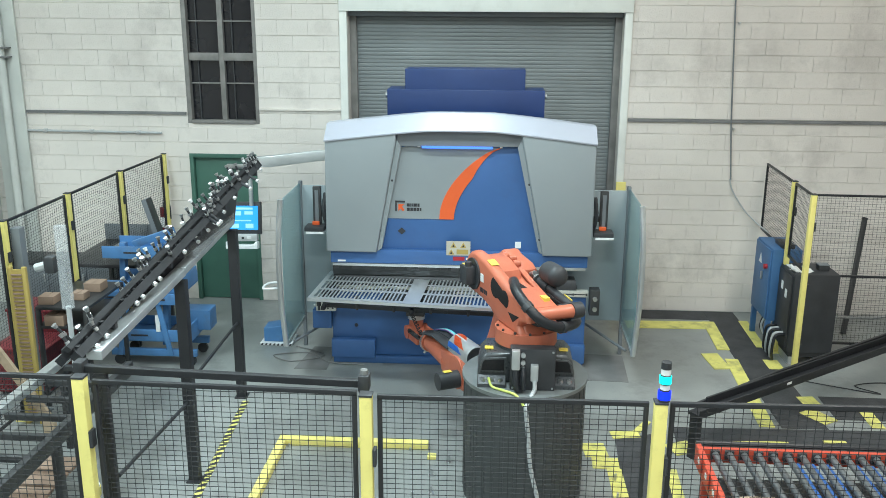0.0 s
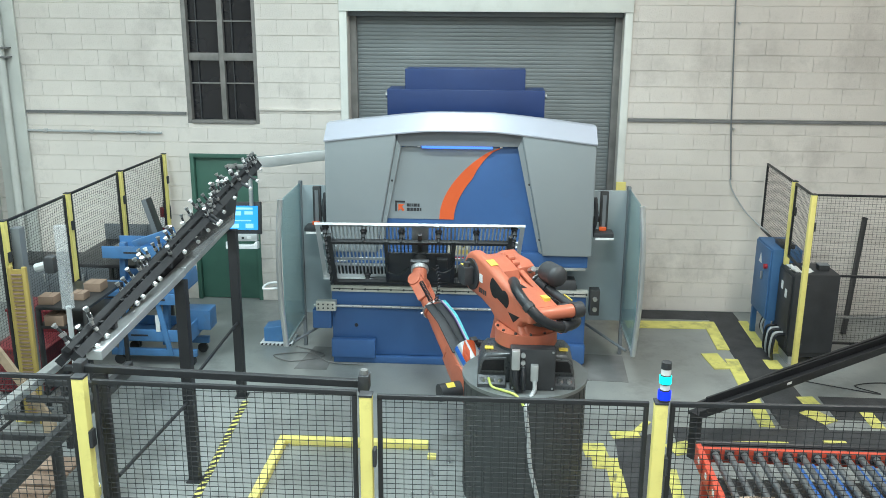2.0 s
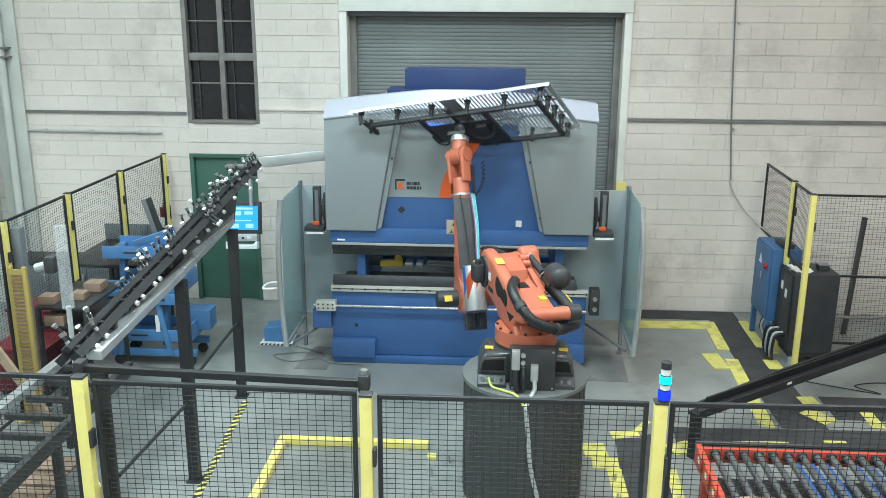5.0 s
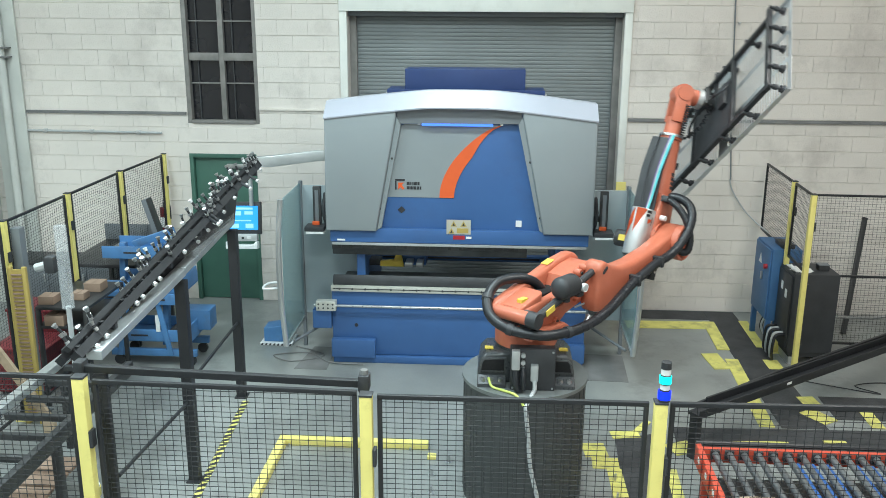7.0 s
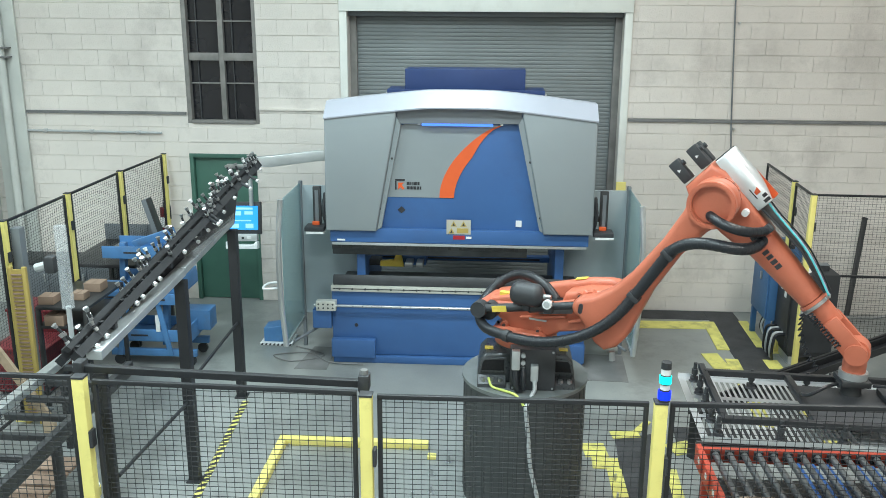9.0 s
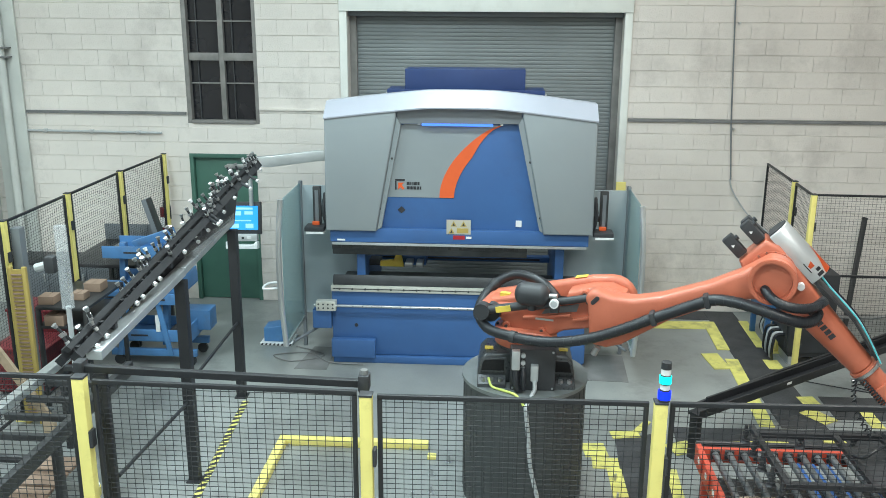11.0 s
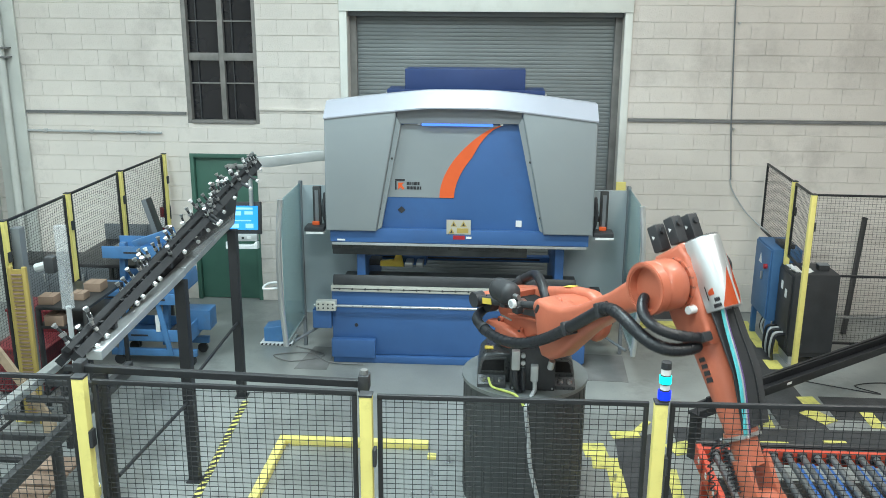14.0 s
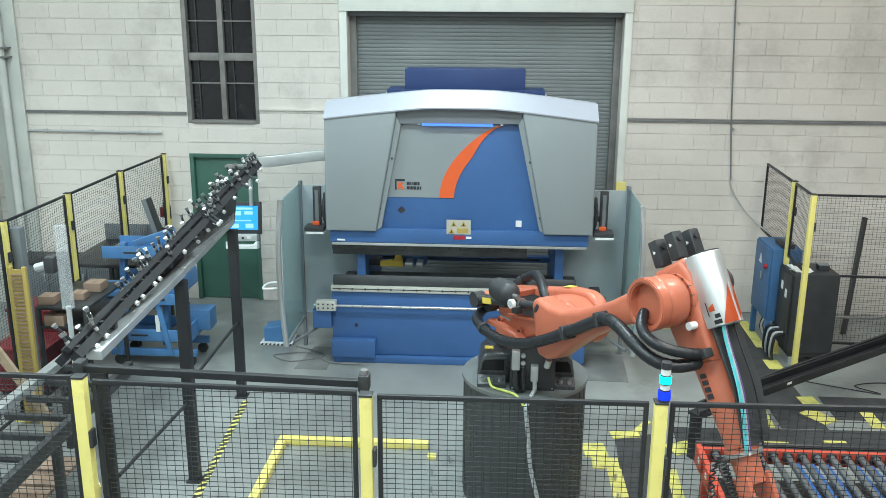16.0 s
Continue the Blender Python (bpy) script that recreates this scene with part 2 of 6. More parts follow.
def disc_outline(cx, cz, r, a0, a1, n):
    return [(cx + r * math.cos(radians(a0 + (a1 - a0) * k / n)), cz + r * math.sin(radians(a0 + (a1 - a0) * k / n))) for k in range(n + 1)]


def lettering(text, size, material, parent, m, name="lettering", thick=0.001):
    cu = bpy.data.curves.new(name, "FONT")
    cu.body, cu.size, cu.extrude = text, size, thick
    tmp = bpy.data.objects.new("tmp", cu)
    scene.collection.objects.link(tmp)
    bpy.context.view_layer.update()
    me = bpy.data.meshes.new_from_object(tmp.evaluated_get(bpy.context.evaluated_depsgraph_get()))
    bpy.data.objects.remove(tmp)
    me.materials.clear()
    me.materials.append(material)
    ob = new(name, me)
    ob.parent, ob.matrix_basis = parent, m
    return ob


FACING = pose(0, 0, 0, 90, 0, 0)  # lettering that stands up and faces -y


# ---- the hall ----
X0, X1, Y0, WALL_T = -8.2, 9.0, -16.0, 0.32
DOOR = (-4.20, -3.27, 0.0, 2.085)
WINDOW = (-4.185, -3.20, 2.50, 4.25)
GATE = (-1.985, 1.59, 0.0, 3.975)
OPENINGS = [DOOR, WINDOW, GATE]


def hall():
    tagged(part("floor", bx((X0, Y0, -0.2), (X1, 1.5, 0)), M_FLOOR, smooth=False), "worn grey polished concrete factory floor with stains", "floor", kind="structure")
    tagged(part("ceiling", bx((X0, Y0, CEILING_Z), (X1, 1.5, CEILING_Z + 0.2)), M_CEIL, smooth=False), "pale painted factory ceiling", "ceiling", kind="structure")
    tagged(part("wall_west", bx((X0 - 0.2, Y0, 0), (X0, 1.5, CEILING_Z)), M_JOINT, smooth=False), "cream painted side wall", "wall", kind="structure")
    tagged(part("wall_east", bx((X1, Y0, 0), (X1 + 0.2, 1.5, CEILING_Z)), M_JOINT, smooth=False), "cream painted side wall", "wall", kind="structure")
    tagged(part("wall_south", bx((X0, Y0 - 0.2, 0), (X1, Y0, CEILING_Z)), M_JOINT, smooth=False), "cream painted rear wall", "wall", kind="structure")
    # north wall core, cut round its openings
    bm = bmesh.new()
    xs = sorted({X0, X1, *[v for o in OPENINGS for v in o[:2]]})
    for a, b in zip(xs, xs[1:]):
        holes = sorted((o[2], o[3]) for o in OPENINGS if o[0] < (a + b) / 2 < o[1])
        z = 0.0
        for lo, hi in holes + [(CEILING_Z, CEILING_Z)]:
            if lo - z > 0.01:
                box(bm, (a, 0.008, z), (b, WALL_T, lo))
            z = hi
    wall = tagged(part("wall_north", bm, M_JOINT, smooth=False), "cream painted concrete block wall with scuffs and stains", "wall", kind="structure")
    tagged(part("backdrop", bx((X0, 1.4, 0), (X1, 1.5, CEILING_Z)), M_INK, smooth=False), "dark night outside the panes", "backdrop", kind="structure")
    return wall


wall_north = hall()


def bay_lamp():
    t = thing("high_bay_lamp", "grey high-bay ceiling lamp with a bright face", "lamp", group="high-bay lamps")
    part("housing", bx((-0.8, -0.4, 0.0), (0.8, 0.4, 0.14), 0.02), M_DGREY, t)
    part("lens", bx((-0.75, -0.35, -0.012), (0.75, 0.35, -0.002)), M_LED, t, "bright lamp face")
    bm = bmesh.new()
    for x in (-0.6, 0.6):
        cyl(bm, (x, 0, 0.13), (x, 0, 0.6), 0.012, seg=8)
    part("hanger", bm, M_STEEL, t)
    return t


lamp = bay_lamp()
for i, (x, y) in enumerate(LAMP_SPOTS):
    m = pose(x, y, CEILING_Z - 0.6)
    lamp = place(lamp, m) if i == 0 else copy_thing(lamp, m)


def gate():
    x0, x1, _, z1 = GATE
    t = thing("roller_gate", "closed grey steel roller shutter door with white frame", "gate", kind="structure")
    bm = bmesh.new()
    h = 0.0508
    # one curved slat profile, shared by all slats
    prof = [(0.0, 0.0), (-0.003, 0.003), (-0.0055, 0.013), (-0.0055, 0.036), (-0.003, 0.047), (0.0, 0.0495), (0.006, 0.049), (0.006, 0.0)]
    prism(bm, prof, "x", x0 + 0.06, x1 - 0.06)
    me = finish("slat", bm, M_SLAT)
    for i in range(int(z1 / h)):
        s = new("slat", me)
        s.parent, s.matrix_basis = t, pose(0, 0.285, i * h)
    part("guide_rail", bx((x0, 0.2, 0), (x0 + 0.09, 0.32, z1), 0.006), M_WFRAME, t)
    part("guide_rail", bx((x1 - 0.09, 0.2, 0), (x1, 0.32, z1), 0.006), M_WFRAME, t)
    part("drum_cover", bx((x0, 0.1, z1 - 0.06), (x1, 0.32, z1 - 0.001), 0.006), M_DGREY, t)
    part("jamb", bx((x0 - 0.1, -0.03, 0), (x0 - 0.001, 0.2, z1), 0.008), M_WHITE, t, "white painted steel jamb")
    part("jamb", bx((x1 + 0.001, -0.03, 0), (x1 + 0.1, 0.2, z1), 0.008), M_WHITE, t, "white painted steel jamb")
    part("lintel", bx((x0 - 0.1, -0.05, z1 + 0.001), (x1 + 0.1, 0.2, z1 + 0.32), 0.008), M_WHITE, t, "white painted lintel")
    g = thing("corner_guard", "yellow painted steel corner guard beside the gate", "guard")
    part("guard_plate", bx((x1 + 0.0, -0.06, 0), (x1 + 0.13, -0.031, 1.8), 0.006), M_YELLOW, g)
    part("guard_foot", bx((x1 - 0.02, -0.08, 0), (x1 + 0.15, -0.0305, 0.02), 0.003), M_YELLOW, g)


def window():
    x0, x1, z0, z1 = WINDOW
    t = thing("window_1", "tall grey steel window with dark night panes", "window", kind="structure")
    xm, zm = (x0 + x1) / 2 + 0.01, 3.38
    for n, lo, hi in (("jamb", (x0, 0.0, z0), (x0 + 0.06, 0.2, z1)), ("jamb", (x1 - 0.05, 0.0, z0), (x1, 0.2, z1)), ("mullion", (xm - 0.035, 0.03, z0 + 0.045), (xm + 0.035, 0.14, z1)),
                      ("sill", (x0 + 0.06, -0.02, z0), (x1 - 0.05, 0.2, z0 + 0.045)), ("transom", (x0 + 0.06, 0.02, zm - 0.05), (xm - 0.035, 0.15, zm + 0.05)), ("transom", (xm + 0.035, 0.02, zm - 0.05), (x1 - 0.05, 0.15, zm + 0.05))):
        part(n, bx(lo, hi, 0.006), M_WFRAME, t)
    for a, b in ((x0 + 0.06, xm - 0.035), (xm + 0.035, x1 - 0.05)):
        for lo, hi in ((z0 + 0.045, zm - 0.05), (zm + 0.05, z1)):
            p = part("pane", bx((a, 0.1, lo), (b, 0.106, hi)), M_DARKGLASS, t, smooth=False)
            zc = lo + (hi - lo) * (0.62 if lo < 3 else 0.5)
            part("glazing_bar", bx((a, 0.06, zc - 0.008), (b, 0.099, zc + 0.008)), M_WFRAME, p)
            part("glazing_bar", bx((a + 0.1, 0.075, lo), (a + 0.115, 0.098, hi)), M_BLACK, p)


def door():
    x0, x1, z0, z1 = DOOR
    t = thing("door_1", "closed dark green painted steel exit door", "door", kind="structure")
    part("jamb", bx((x0, -0.01, 0), (x0 + 0.055, 0.2, z1), 0.005), M_GREEN, t)
    part("jamb", bx((x1 - 0.055, -0.01, 0), (x1, 0.2, z1), 0.005), M_GREEN, t)
    part("head", bx((x0 + 0.055, -0.01, z1 - 0.055), (x1 - 0.055, 0.2, z1), 0.005), M_GREEN, t)
    leaf = part("door_leaf", bx((x0 + 0.06, 0.05, 0.01), (x1 - 0.06, 0.095, z1 - 0.06), 0.004), M_GREEN, t)
    bm = bx((x0 + 0.12, 0.0, 0.98), (x1 - 0.12, 0.03, 1.03), 0.006)
    box(bm, (x0 + 0.13, 0.02, 0.96), (x0 + 0.2, 0.052, 1.05), 0.004), box(bm, (x1 - 0.2, 0.02, 0.96), (x1 - 0.13, 0.052, 1.05), 0.004)
    part("push_bar", bm, M_STEEL, leaf, "steel push bar")
    part("closer", bx((x1 - 0.42, 0.0, z1 - 0.2), (x1 - 0.15, 0.048, z1 - 0.14), 0.006), M_STEEL, leaf)


gate(), window(), door()
tagged(part("trim", bx((-6.5, -0.028, 2.615), (-4.2, 0.02, 2.65)), M_LEDGE, smooth=False), "dark dusty ledge along the block wall", "trim", kind="structure")
tagged(part("trim", bx((-3.19, -0.028, 2.685), (-2.09, 0.02, 2.71)), M_JOINT, smooth=False), "pale ledge along the block wall", "trim", kind="structure")
tagged(part("trim", bx((1.70, -0.028, 2.60), (X1, 0.02, 2.64)), M_LEDGE, smooth=False), "dark dusty ledge along the block wall", "trim", kind="structure")


def pipe(name, pts, r, material, label, clips=0):
    t = thing(name, label, "pipe")
    part("run", tube(bmesh.new(), pts, r, 10), material, t)
    for k in range(clips):
        f = (k + 0.5) / clips
        p = Vector(pts[0]).lerp(Vector(pts[-1]), f)
        part("clip", bx((p.x - r * 1.6, p.y - 0.002 - r, p.z - r * 1.6), (p.x + r * 1.6, 0.012, p.z + r * 1.6), 0.003), M_STEEL, t)
    return t


pipe("conduit", [(-6.5, -0.03, 2.375), (-4.55, -0.03, 2.365)], 0.016, M_GREYCABLE, "thin grey conduit along the block wall", 3)
pipe("conduit", [(2.92, -0.025, CEILING_Z), (2.95, -0.025, 4.1), (3.03, -0.025, 2.6), (3.09, -0.025, 1.85)], 0.009, M_DGREY, "thin grey conduit down the block wall", 4)
pipe("cable", smooth_path([(3.08, -0.025, 1.86), (3.13, -0.03, 1.7), (3.3, -0.04, 1.45), (3.45, -0.1, 1.3), (3.5, -0.5, 1.26)]), 0.009, M_GREYCABLE, "slack grey cable hanging to the blue cabinet")


def column():
    t = thing("steel_column", "white painted steel column with pipes beside the wall", "column")
    part("web", bx((-6.98, -0.34, 0), (-6.94, -0.02, CEILING_Z), 0.004), M_COLUMN, t)
    part("flange", bx((-7.08, -0.38, 0), (-6.84, -0.345, CEILING_Z), 0.004), M_COLUMN, t)
    part("flange", bx((-6.84, -0.06, 0), (-6.42, -0.02, CEILING_Z), 0.004), M_COLUMN, t)
    part("downpipe", cyl(bmesh.new(), (-6.62, -0.14, 0), (-6.62, -0.14, CEILING_Z), 0.055), M_COLUMN, t)
    for z in (3.35, 3.47):
        part("bracket", bx((-6.7, -0.2, z), (-6.5, -0.065, z + 0.02), 0.004), M_LEDGE, t)


column()


# ---- the press brake ----
PX0, PX1, PY = -1.87, 1.045, -2.13


def press():
    t = thing("press_brake", "large blue and grey press brake with curved silver top", "press brake")
    # fixed frame
    bm = bx((PX0, PY, 0.09), (PX1, PY + 0.12, 0.86), 0.012)
    part("bed", bm, M_BLUE, t, "blue steel lower beam")
    part("plinth", bx((PX0 + 0.01, PY - 0.05, 0.0), (PX1 - 0.01, PY + 0.12, 0.085), 0.01), M_BLUE, t)
    for x in (PX0 + 0.28, PX1 - 0.36):
        part("side_frame", bx((x, PY + 0.125, 0), (x + 0.1, -0.62, 2.45), 0.01), M_BLUE, t, "thick blue steel side frame")
    part("toe_box", bx((PX0 - 0.005, PY - 0.09, 0.075), (-1.36, PY - 0.001, 0.30), 0.02), M_BLUE, t)
    part("toe_box", bx((0.72, PY - 0.09, 0.075), (PX1 + 0.005, PY - 0.001, 0.30), 0.02), M_BLUE, t)
    part("port", cyl(bmesh.new(), (-1.59, PY - 0.004, 0.45), (-1.59, PY + 0.01, 0.45), 0.022), M_INK, t)
    # die, clamp rail and support rail
    rail = part("clamp_rail", bx((PX0, PY - 0.035, 0.865), (PX1 + 0.02, PY + 0.05, 0.935), 0.006), M_CLAMP, t, "bright clamp rail with bolts")
    part("slot", bx((PX0 + 0.02, PY - 0.038, 0.895), (PX1, PY - 0.036, 0.905)), M_INK, rail, smooth=False)
    bolt = finish("bolt", cyl(bmesh.new(), (0, 0, 0), (0, -0.012, 0), 0.012, seg=8), M_DSTEEL)
    for k in range(20):
        b = new("bolt", bolt)
        b.parent, b.matrix_basis = rail, pose(PX0 + 0.1 + k * 0.148, PY - 0.035, 0.9)
    bm = bmesh.new()
    prism(bm, [(PY - 0.005, 0.937), (PY - 0.005, 1.0), (PY + 0.02, 1.045), (PY + 0.035, 1.02), (PY + 0.05, 1.045), (PY + 0.075, 1.0), (PY + 0.075, 0.937)], "x", PX0 + 0.02, PX1 - 0.12, 0.003)
    part("die", bm, M_BLACK, t, "dark steel lower die")
    part("table", bx((PX0 + 0.1, PY + 0.09, 0.88), (PX1 - 0.1, PY + 0.5, 0.96), 0.01), M_DSTEEL, t)
    gr = part("guide_rail", cyl(bmesh.new(), (PX0 - 0.2, PY - 0.06, 0.70), (PX1, PY - 0.06, 0.70), 0.017, seg=12), M_STEEL, t)
    for k in range(24):
        box_ = bx((PX0 + 0.25 + k * 0.11, PY - 0.08, 0.70), (PX0 + 0.262 + k * 0.11, PY - 0.078, 0.708))
        part("mark", box_, M_INK, gr, smooth=False)
    blk = part("rail_block", bx((PX0 - 0.17, PY - 0.10, 0.645), (PX0 + 0.06, PY - 0.001, 0.76), 0.008), M_CLAMP, t)
    for k in range(8):
        xh, zh = PX0 - 0.14 + (k % 4) * 0.055, 0.68 if k < 4 else 0.725
        # black disc painted for the dark inside of an undrilled bolt hole
        part("hole_shade", cyl(bmesh.new(), (xh, PY - 0.102, zh), (xh, PY - 0.095, zh), 0.011, seg=10), M_INK, blk)
    part("rail_bracket", bx((PX0 - 0.22, PY - 0.06, 0.42), (PX0 - 0.001, PY + 0.1, 0.64), 0.01), M_BLUE, t)
    part("rail_end", bx((PX1 + 0.03, PY - 0.12, 0.68), (PX1 + 0.14, PY + 0.02, 0.98), 0.01), M_DSTEEL, t)
    for z in (0.76, 0.88):
        part("knob", cyl(bmesh.new(), (PX1 + 0.085, PY - 0.12, z), (PX1 + 0.085, PY - 0.15, z), 0.025, seg=14), M_STEEL, t)
    # back gauge between the beams
    bg = part("gauge_beam", bx((PX0 + 0.4, -1.35, 1.03), (PX1 - 0.38, -1.25, 1.10), 0.006), M_BLUE, t)
    part("gauge_strip", bx((PX0 + 0.5, -1.36, 1.055), (PX1 - 0.5, -1.351, 1.075)), M_INK, bg, smooth=False)
    part("gauge_head", bx((-1.10, -1.62, 1.04), (-0.82, -1.36, 1.22), 0.01), M_BLUE, t)
    part("gauge_cover", prism(bmesh.new(), [(-1.36, 1.04), (-1.36, 1.1), (-1.2, 1.12), (-1.16, 1.22), (-1.12, 1.22), (-1.08, 1.04)], "y", -1.7, -1.64, 0.006), M_LYELLOW, t, "yellow gauge cover")
    part("gauge_finger", bx((-1.05, -1.85, 1.08), (-0.96, -1.63, 1.13), 0.008), M_STEEL, t)
    part("gauge_finger", bx((-0.92, -1.85, 1.08), (-0.84, -1.63, 1.13), 0.008), M_STEEL, t)
    part("gauge_motor", bx((-1.52, -1.7, 1.05), (-1.36, -1.5, 1.12), 0.01), M_BLACK, t)
    # hydraulic top box behind the cover
    part("top_box", bx((-1.09, -1.35, 2.7), (0.31, -0.95, 3.335), 0.012), M_NAVY, t)
    part("top_box_base", bx((-1.30, -1.36, 2.6), (0.54, -0.9, 3.10), 0.012), M_NAVY, t)
    for x in (-1.30, 0.54):
        part("lifting_eye", cyl(bmesh.new(), (x - 0.02, -1.3, 3.03), (x + 0.02, -1.3, 3.03), 0.03), M_STEEL, t)
    # moving ram with its covers
    bm = bmesh.new()
    prism(bm, [(PX0 + 0.02, 1.43), (PX1 - 0.02, 1.43), (PX1 - 0.02, 2.8), (PX0 + 0.02, 2.8)], "y", PY + 0.02, PY + 0.12, 0.006)
    ram = part("ram", bm, M_BLUE, t, "blue upper beam that slides up and down")
    part("lip", bx((PX0 + 0.03, PY - 0.05, 1.425), (PX1 - 0.03, PY + 0.015, 1.455), 0.005), M_ALU, ram, "bright lower edge")
    part("apron", bx((PX0 + 0.01, PY - 0.045, 1.46), (PX1 - 0.01, PY + 0.018, 1.62), 0.006), M_BLUE, ram)
    # grey side covers with slanted inner edges
    for s, pts in (("l", [(PX0 - 0.03, 1.60), (-1.33, 1.60), (-1.10, 2.86), (-1.10, 2.955), (-1.5, 2.91), (PX0 - 0.015, 2.85)]), ("r", [(PX1 + 0.03, 1.60), (0.53, 1.60), (0.27, 2.88), (0.27, 2.955), (0.7, 2.905), (PX1 + 0.02, 2.85)])):
        part("side_cover", prism(bmesh.new(), pts, "y", PY - 0.10, PY + 0.28, 0.018), M_GREY, ram, "grey sheet metal side cover")
    part("cover_reveal", prism(bmesh.new(), [(-1.325, 1.61), (-1.275, 1.64), (-1.05, 2.79), (-1.095, 2.87)], "y", PY - 0.06, PY + 0.019), M_GREY, ram)
    part("cover_reveal", prism(bmesh.new(), [(0.525, 1.61), (0.485, 1.64), (0.225, 2.80), (0.268, 2.885)], "y", PY - 0.06, PY + 0.019), M_GREY, ram)
    # the band under the visor has its shade put into a darker grey
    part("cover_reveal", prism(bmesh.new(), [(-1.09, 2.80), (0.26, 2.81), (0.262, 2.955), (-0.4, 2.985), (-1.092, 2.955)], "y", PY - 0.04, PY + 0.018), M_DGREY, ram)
    # curved silver visor, sloping back
    bm = bmesh.new()
    rows = []
    n = 24
    for k in range(n + 1):
        f = k / n
        x = PX0 - 0.02 + (PX1 - PX0 + 0.05) * f
        u = abs(2 * f - 1.0)
        z = 2.985 - 0.125 * (max(0.0, u - 0.22) / 0.78) ** 1.15
        rows.append([bm.verts.new(p) for p in ((x, PY - 0.115, z - 0.015), (x, PY - 0.118, z), (x, PY + 0.10, z + 0.17 - 0.01 * u), (x, PY + 0.30, z + 0.16), (x, PY + 0.30, z - 0.015))])
    for a, b in zip(rows, rows[1:]):
        for j in range(5):
            bm.faces.new((a[j], a[(j + 1) % 5], b[(j + 1) % 5], b[j]))
    bm.faces.new(rows[0]), bm.faces.new(rows[-1][::-1])
    part("visor", bm, M_SILVER, ram, "curved silver visor")
    # grey and orange swoosh on the blue front
    yb = PY + 0.0185
    top, bot = 2.79, 1.975
    left, right = [], []
    for k in range(17):
        u = k / 16
        z = top + (bot - top) * u
        x = 0.035 - 0.665 * math.sin(u * math.pi / 2) ** 0.71
        left.append((x, z)), right.append((x + 0.20 * min(0.92, 0.12 + u * 1.9) * (1 - 0.12 * u), z))
    part("grey_field", prism(bmesh.new(), [(-1.268, bot), (-1.09, 2.765), (-1.0, top), *left], "y", yb - 0.006, yb), M_GREY, ram, "grey front field")
    part("orange_stripe", prism(bmesh.new(), [*left, *right[::-1]], "y", yb - 0.009, yb - 0.0005), M_DECO_ORANGE, ram, "orange curved stripe")
    part("light_strip", bx((-0.82, PY - 0.055, 2.782), (-0.05, PY - 0.041, 2.806)), M_BLUELED, ram, "blue glowing light bar under the visor", smooth=False)
    for x in (-0.87, 0.03):
        part("clip", bx((x, PY - 0.03, 2.79), (x + 0.03, PY + 0.012, 2.81), 0.003), M_LABEL, ram)
    # maker's mark as plain shapes
    mk = part("maker_mark", bx((-1.125, yb - 0.012, 2.16), (-1.015, yb - 0.007, 2.18)), M_INK, ram, smooth=False)
    part("mark_side", bx((-1.125, yb - 0.012, 2.06), (-1.108, yb - 0.007, 2.158)), M_INK, mk, smooth=False)
    part("mark_flag", prism(bmesh.new(), [(-1.09, 2.06), (-1.09, 2.14), (-1.02, 2.14), (-1.05, 2.115), (-1.02, 2.075), (-1.04, 2.06), (-1.065, 2.09)], "y", yb - 0.012, yb - 0.007), M_DECO_ORANGE, mk)
    for z, ws in ((2.115, (0.04, 0.02, 0.015, 0.045, 0.03)), (2.065, (0.04, 0.035, 0.04, 0.03, 0.025))):
        x = -0.995
        for w in ws:
            part("mark_bar", bx((x, yb - 0.011, z), (x + w - 0.007, yb - 0.007, z + 0.035)), M_INK, mk, smooth=False)
            x += w
    # warning plate and stickers
    wp = part("warning_plate", bx((-0.545, PY - 0.050, 1.575), (-0.275, PY - 0.046, 1.74)), M_BEIGE, ram, "pale warning plate with hazard triangles", smooth=False)
    for x, z in ((-0.465, 1.665), (-0.355, 1.665), (-0.49, 1.585)):
        part("hazard_sign", prism(bmesh.new(), [(x - 0.035, z), (x + 0.035, z), (x, z + 0.062)], "y", PY - 0.0525, PY - 0.0505), M_OCHRE, wp)
        part("hazard_ink", prism(bmesh.new(), [(x - 0.014, z + 0.008), (x + 0.014, z + 0.008), (x, z + 0.04)], "y", PY - 0.0545, PY - 0.053), M_INK, wp)
    part("text_bar", bx((-0.43, PY - 0.0525, 1.59), (-0.30, PY - 0.0505, 1.645)), M_OCHRE, wp, smooth=False)
    part("sticker", bx((-0.47, PY - 0.049, 1.515), (-0.34, PY - 0.046, 1.56)), M_LRED, ram, smooth=False)
    part("sticker", bx((-0.325, PY - 0.049, 1.525), (-0.265, PY - 0.046, 1.55)), M_LABEL, ram, smooth=False)
    part("sticker", bx((0.225, PY - 0.016 + 0.02, 1.66), (0.29, PY + 0.0195, 1.73)), M_LABEL, ram, smooth=False)
    part("sticker", bx((PX0 + 0.09, PY - 0.049, 1.475), (PX0 + 0.18, PY - 0.046, 1.495)), M_LABEL, ram, smooth=False)
    part("diamond", prism(bmesh.new(), [(-1.10, 1.83), (-1.055, 1.79), (-1.01, 1.83), (-1.055, 1.87)], "y", PY + 0.012, PY + 0.0195), M_INK, ram)
    for x, z in ((-1.15, 2.42), (-1.29, 1.85), (0.36, 2.40), (0.49, 1.78)):
        part("screw", cyl(bmesh.new(), (x, PY - 0.065, z), (x, PY - 0.05, z), 0.013, seg=10), M_INK, ram)
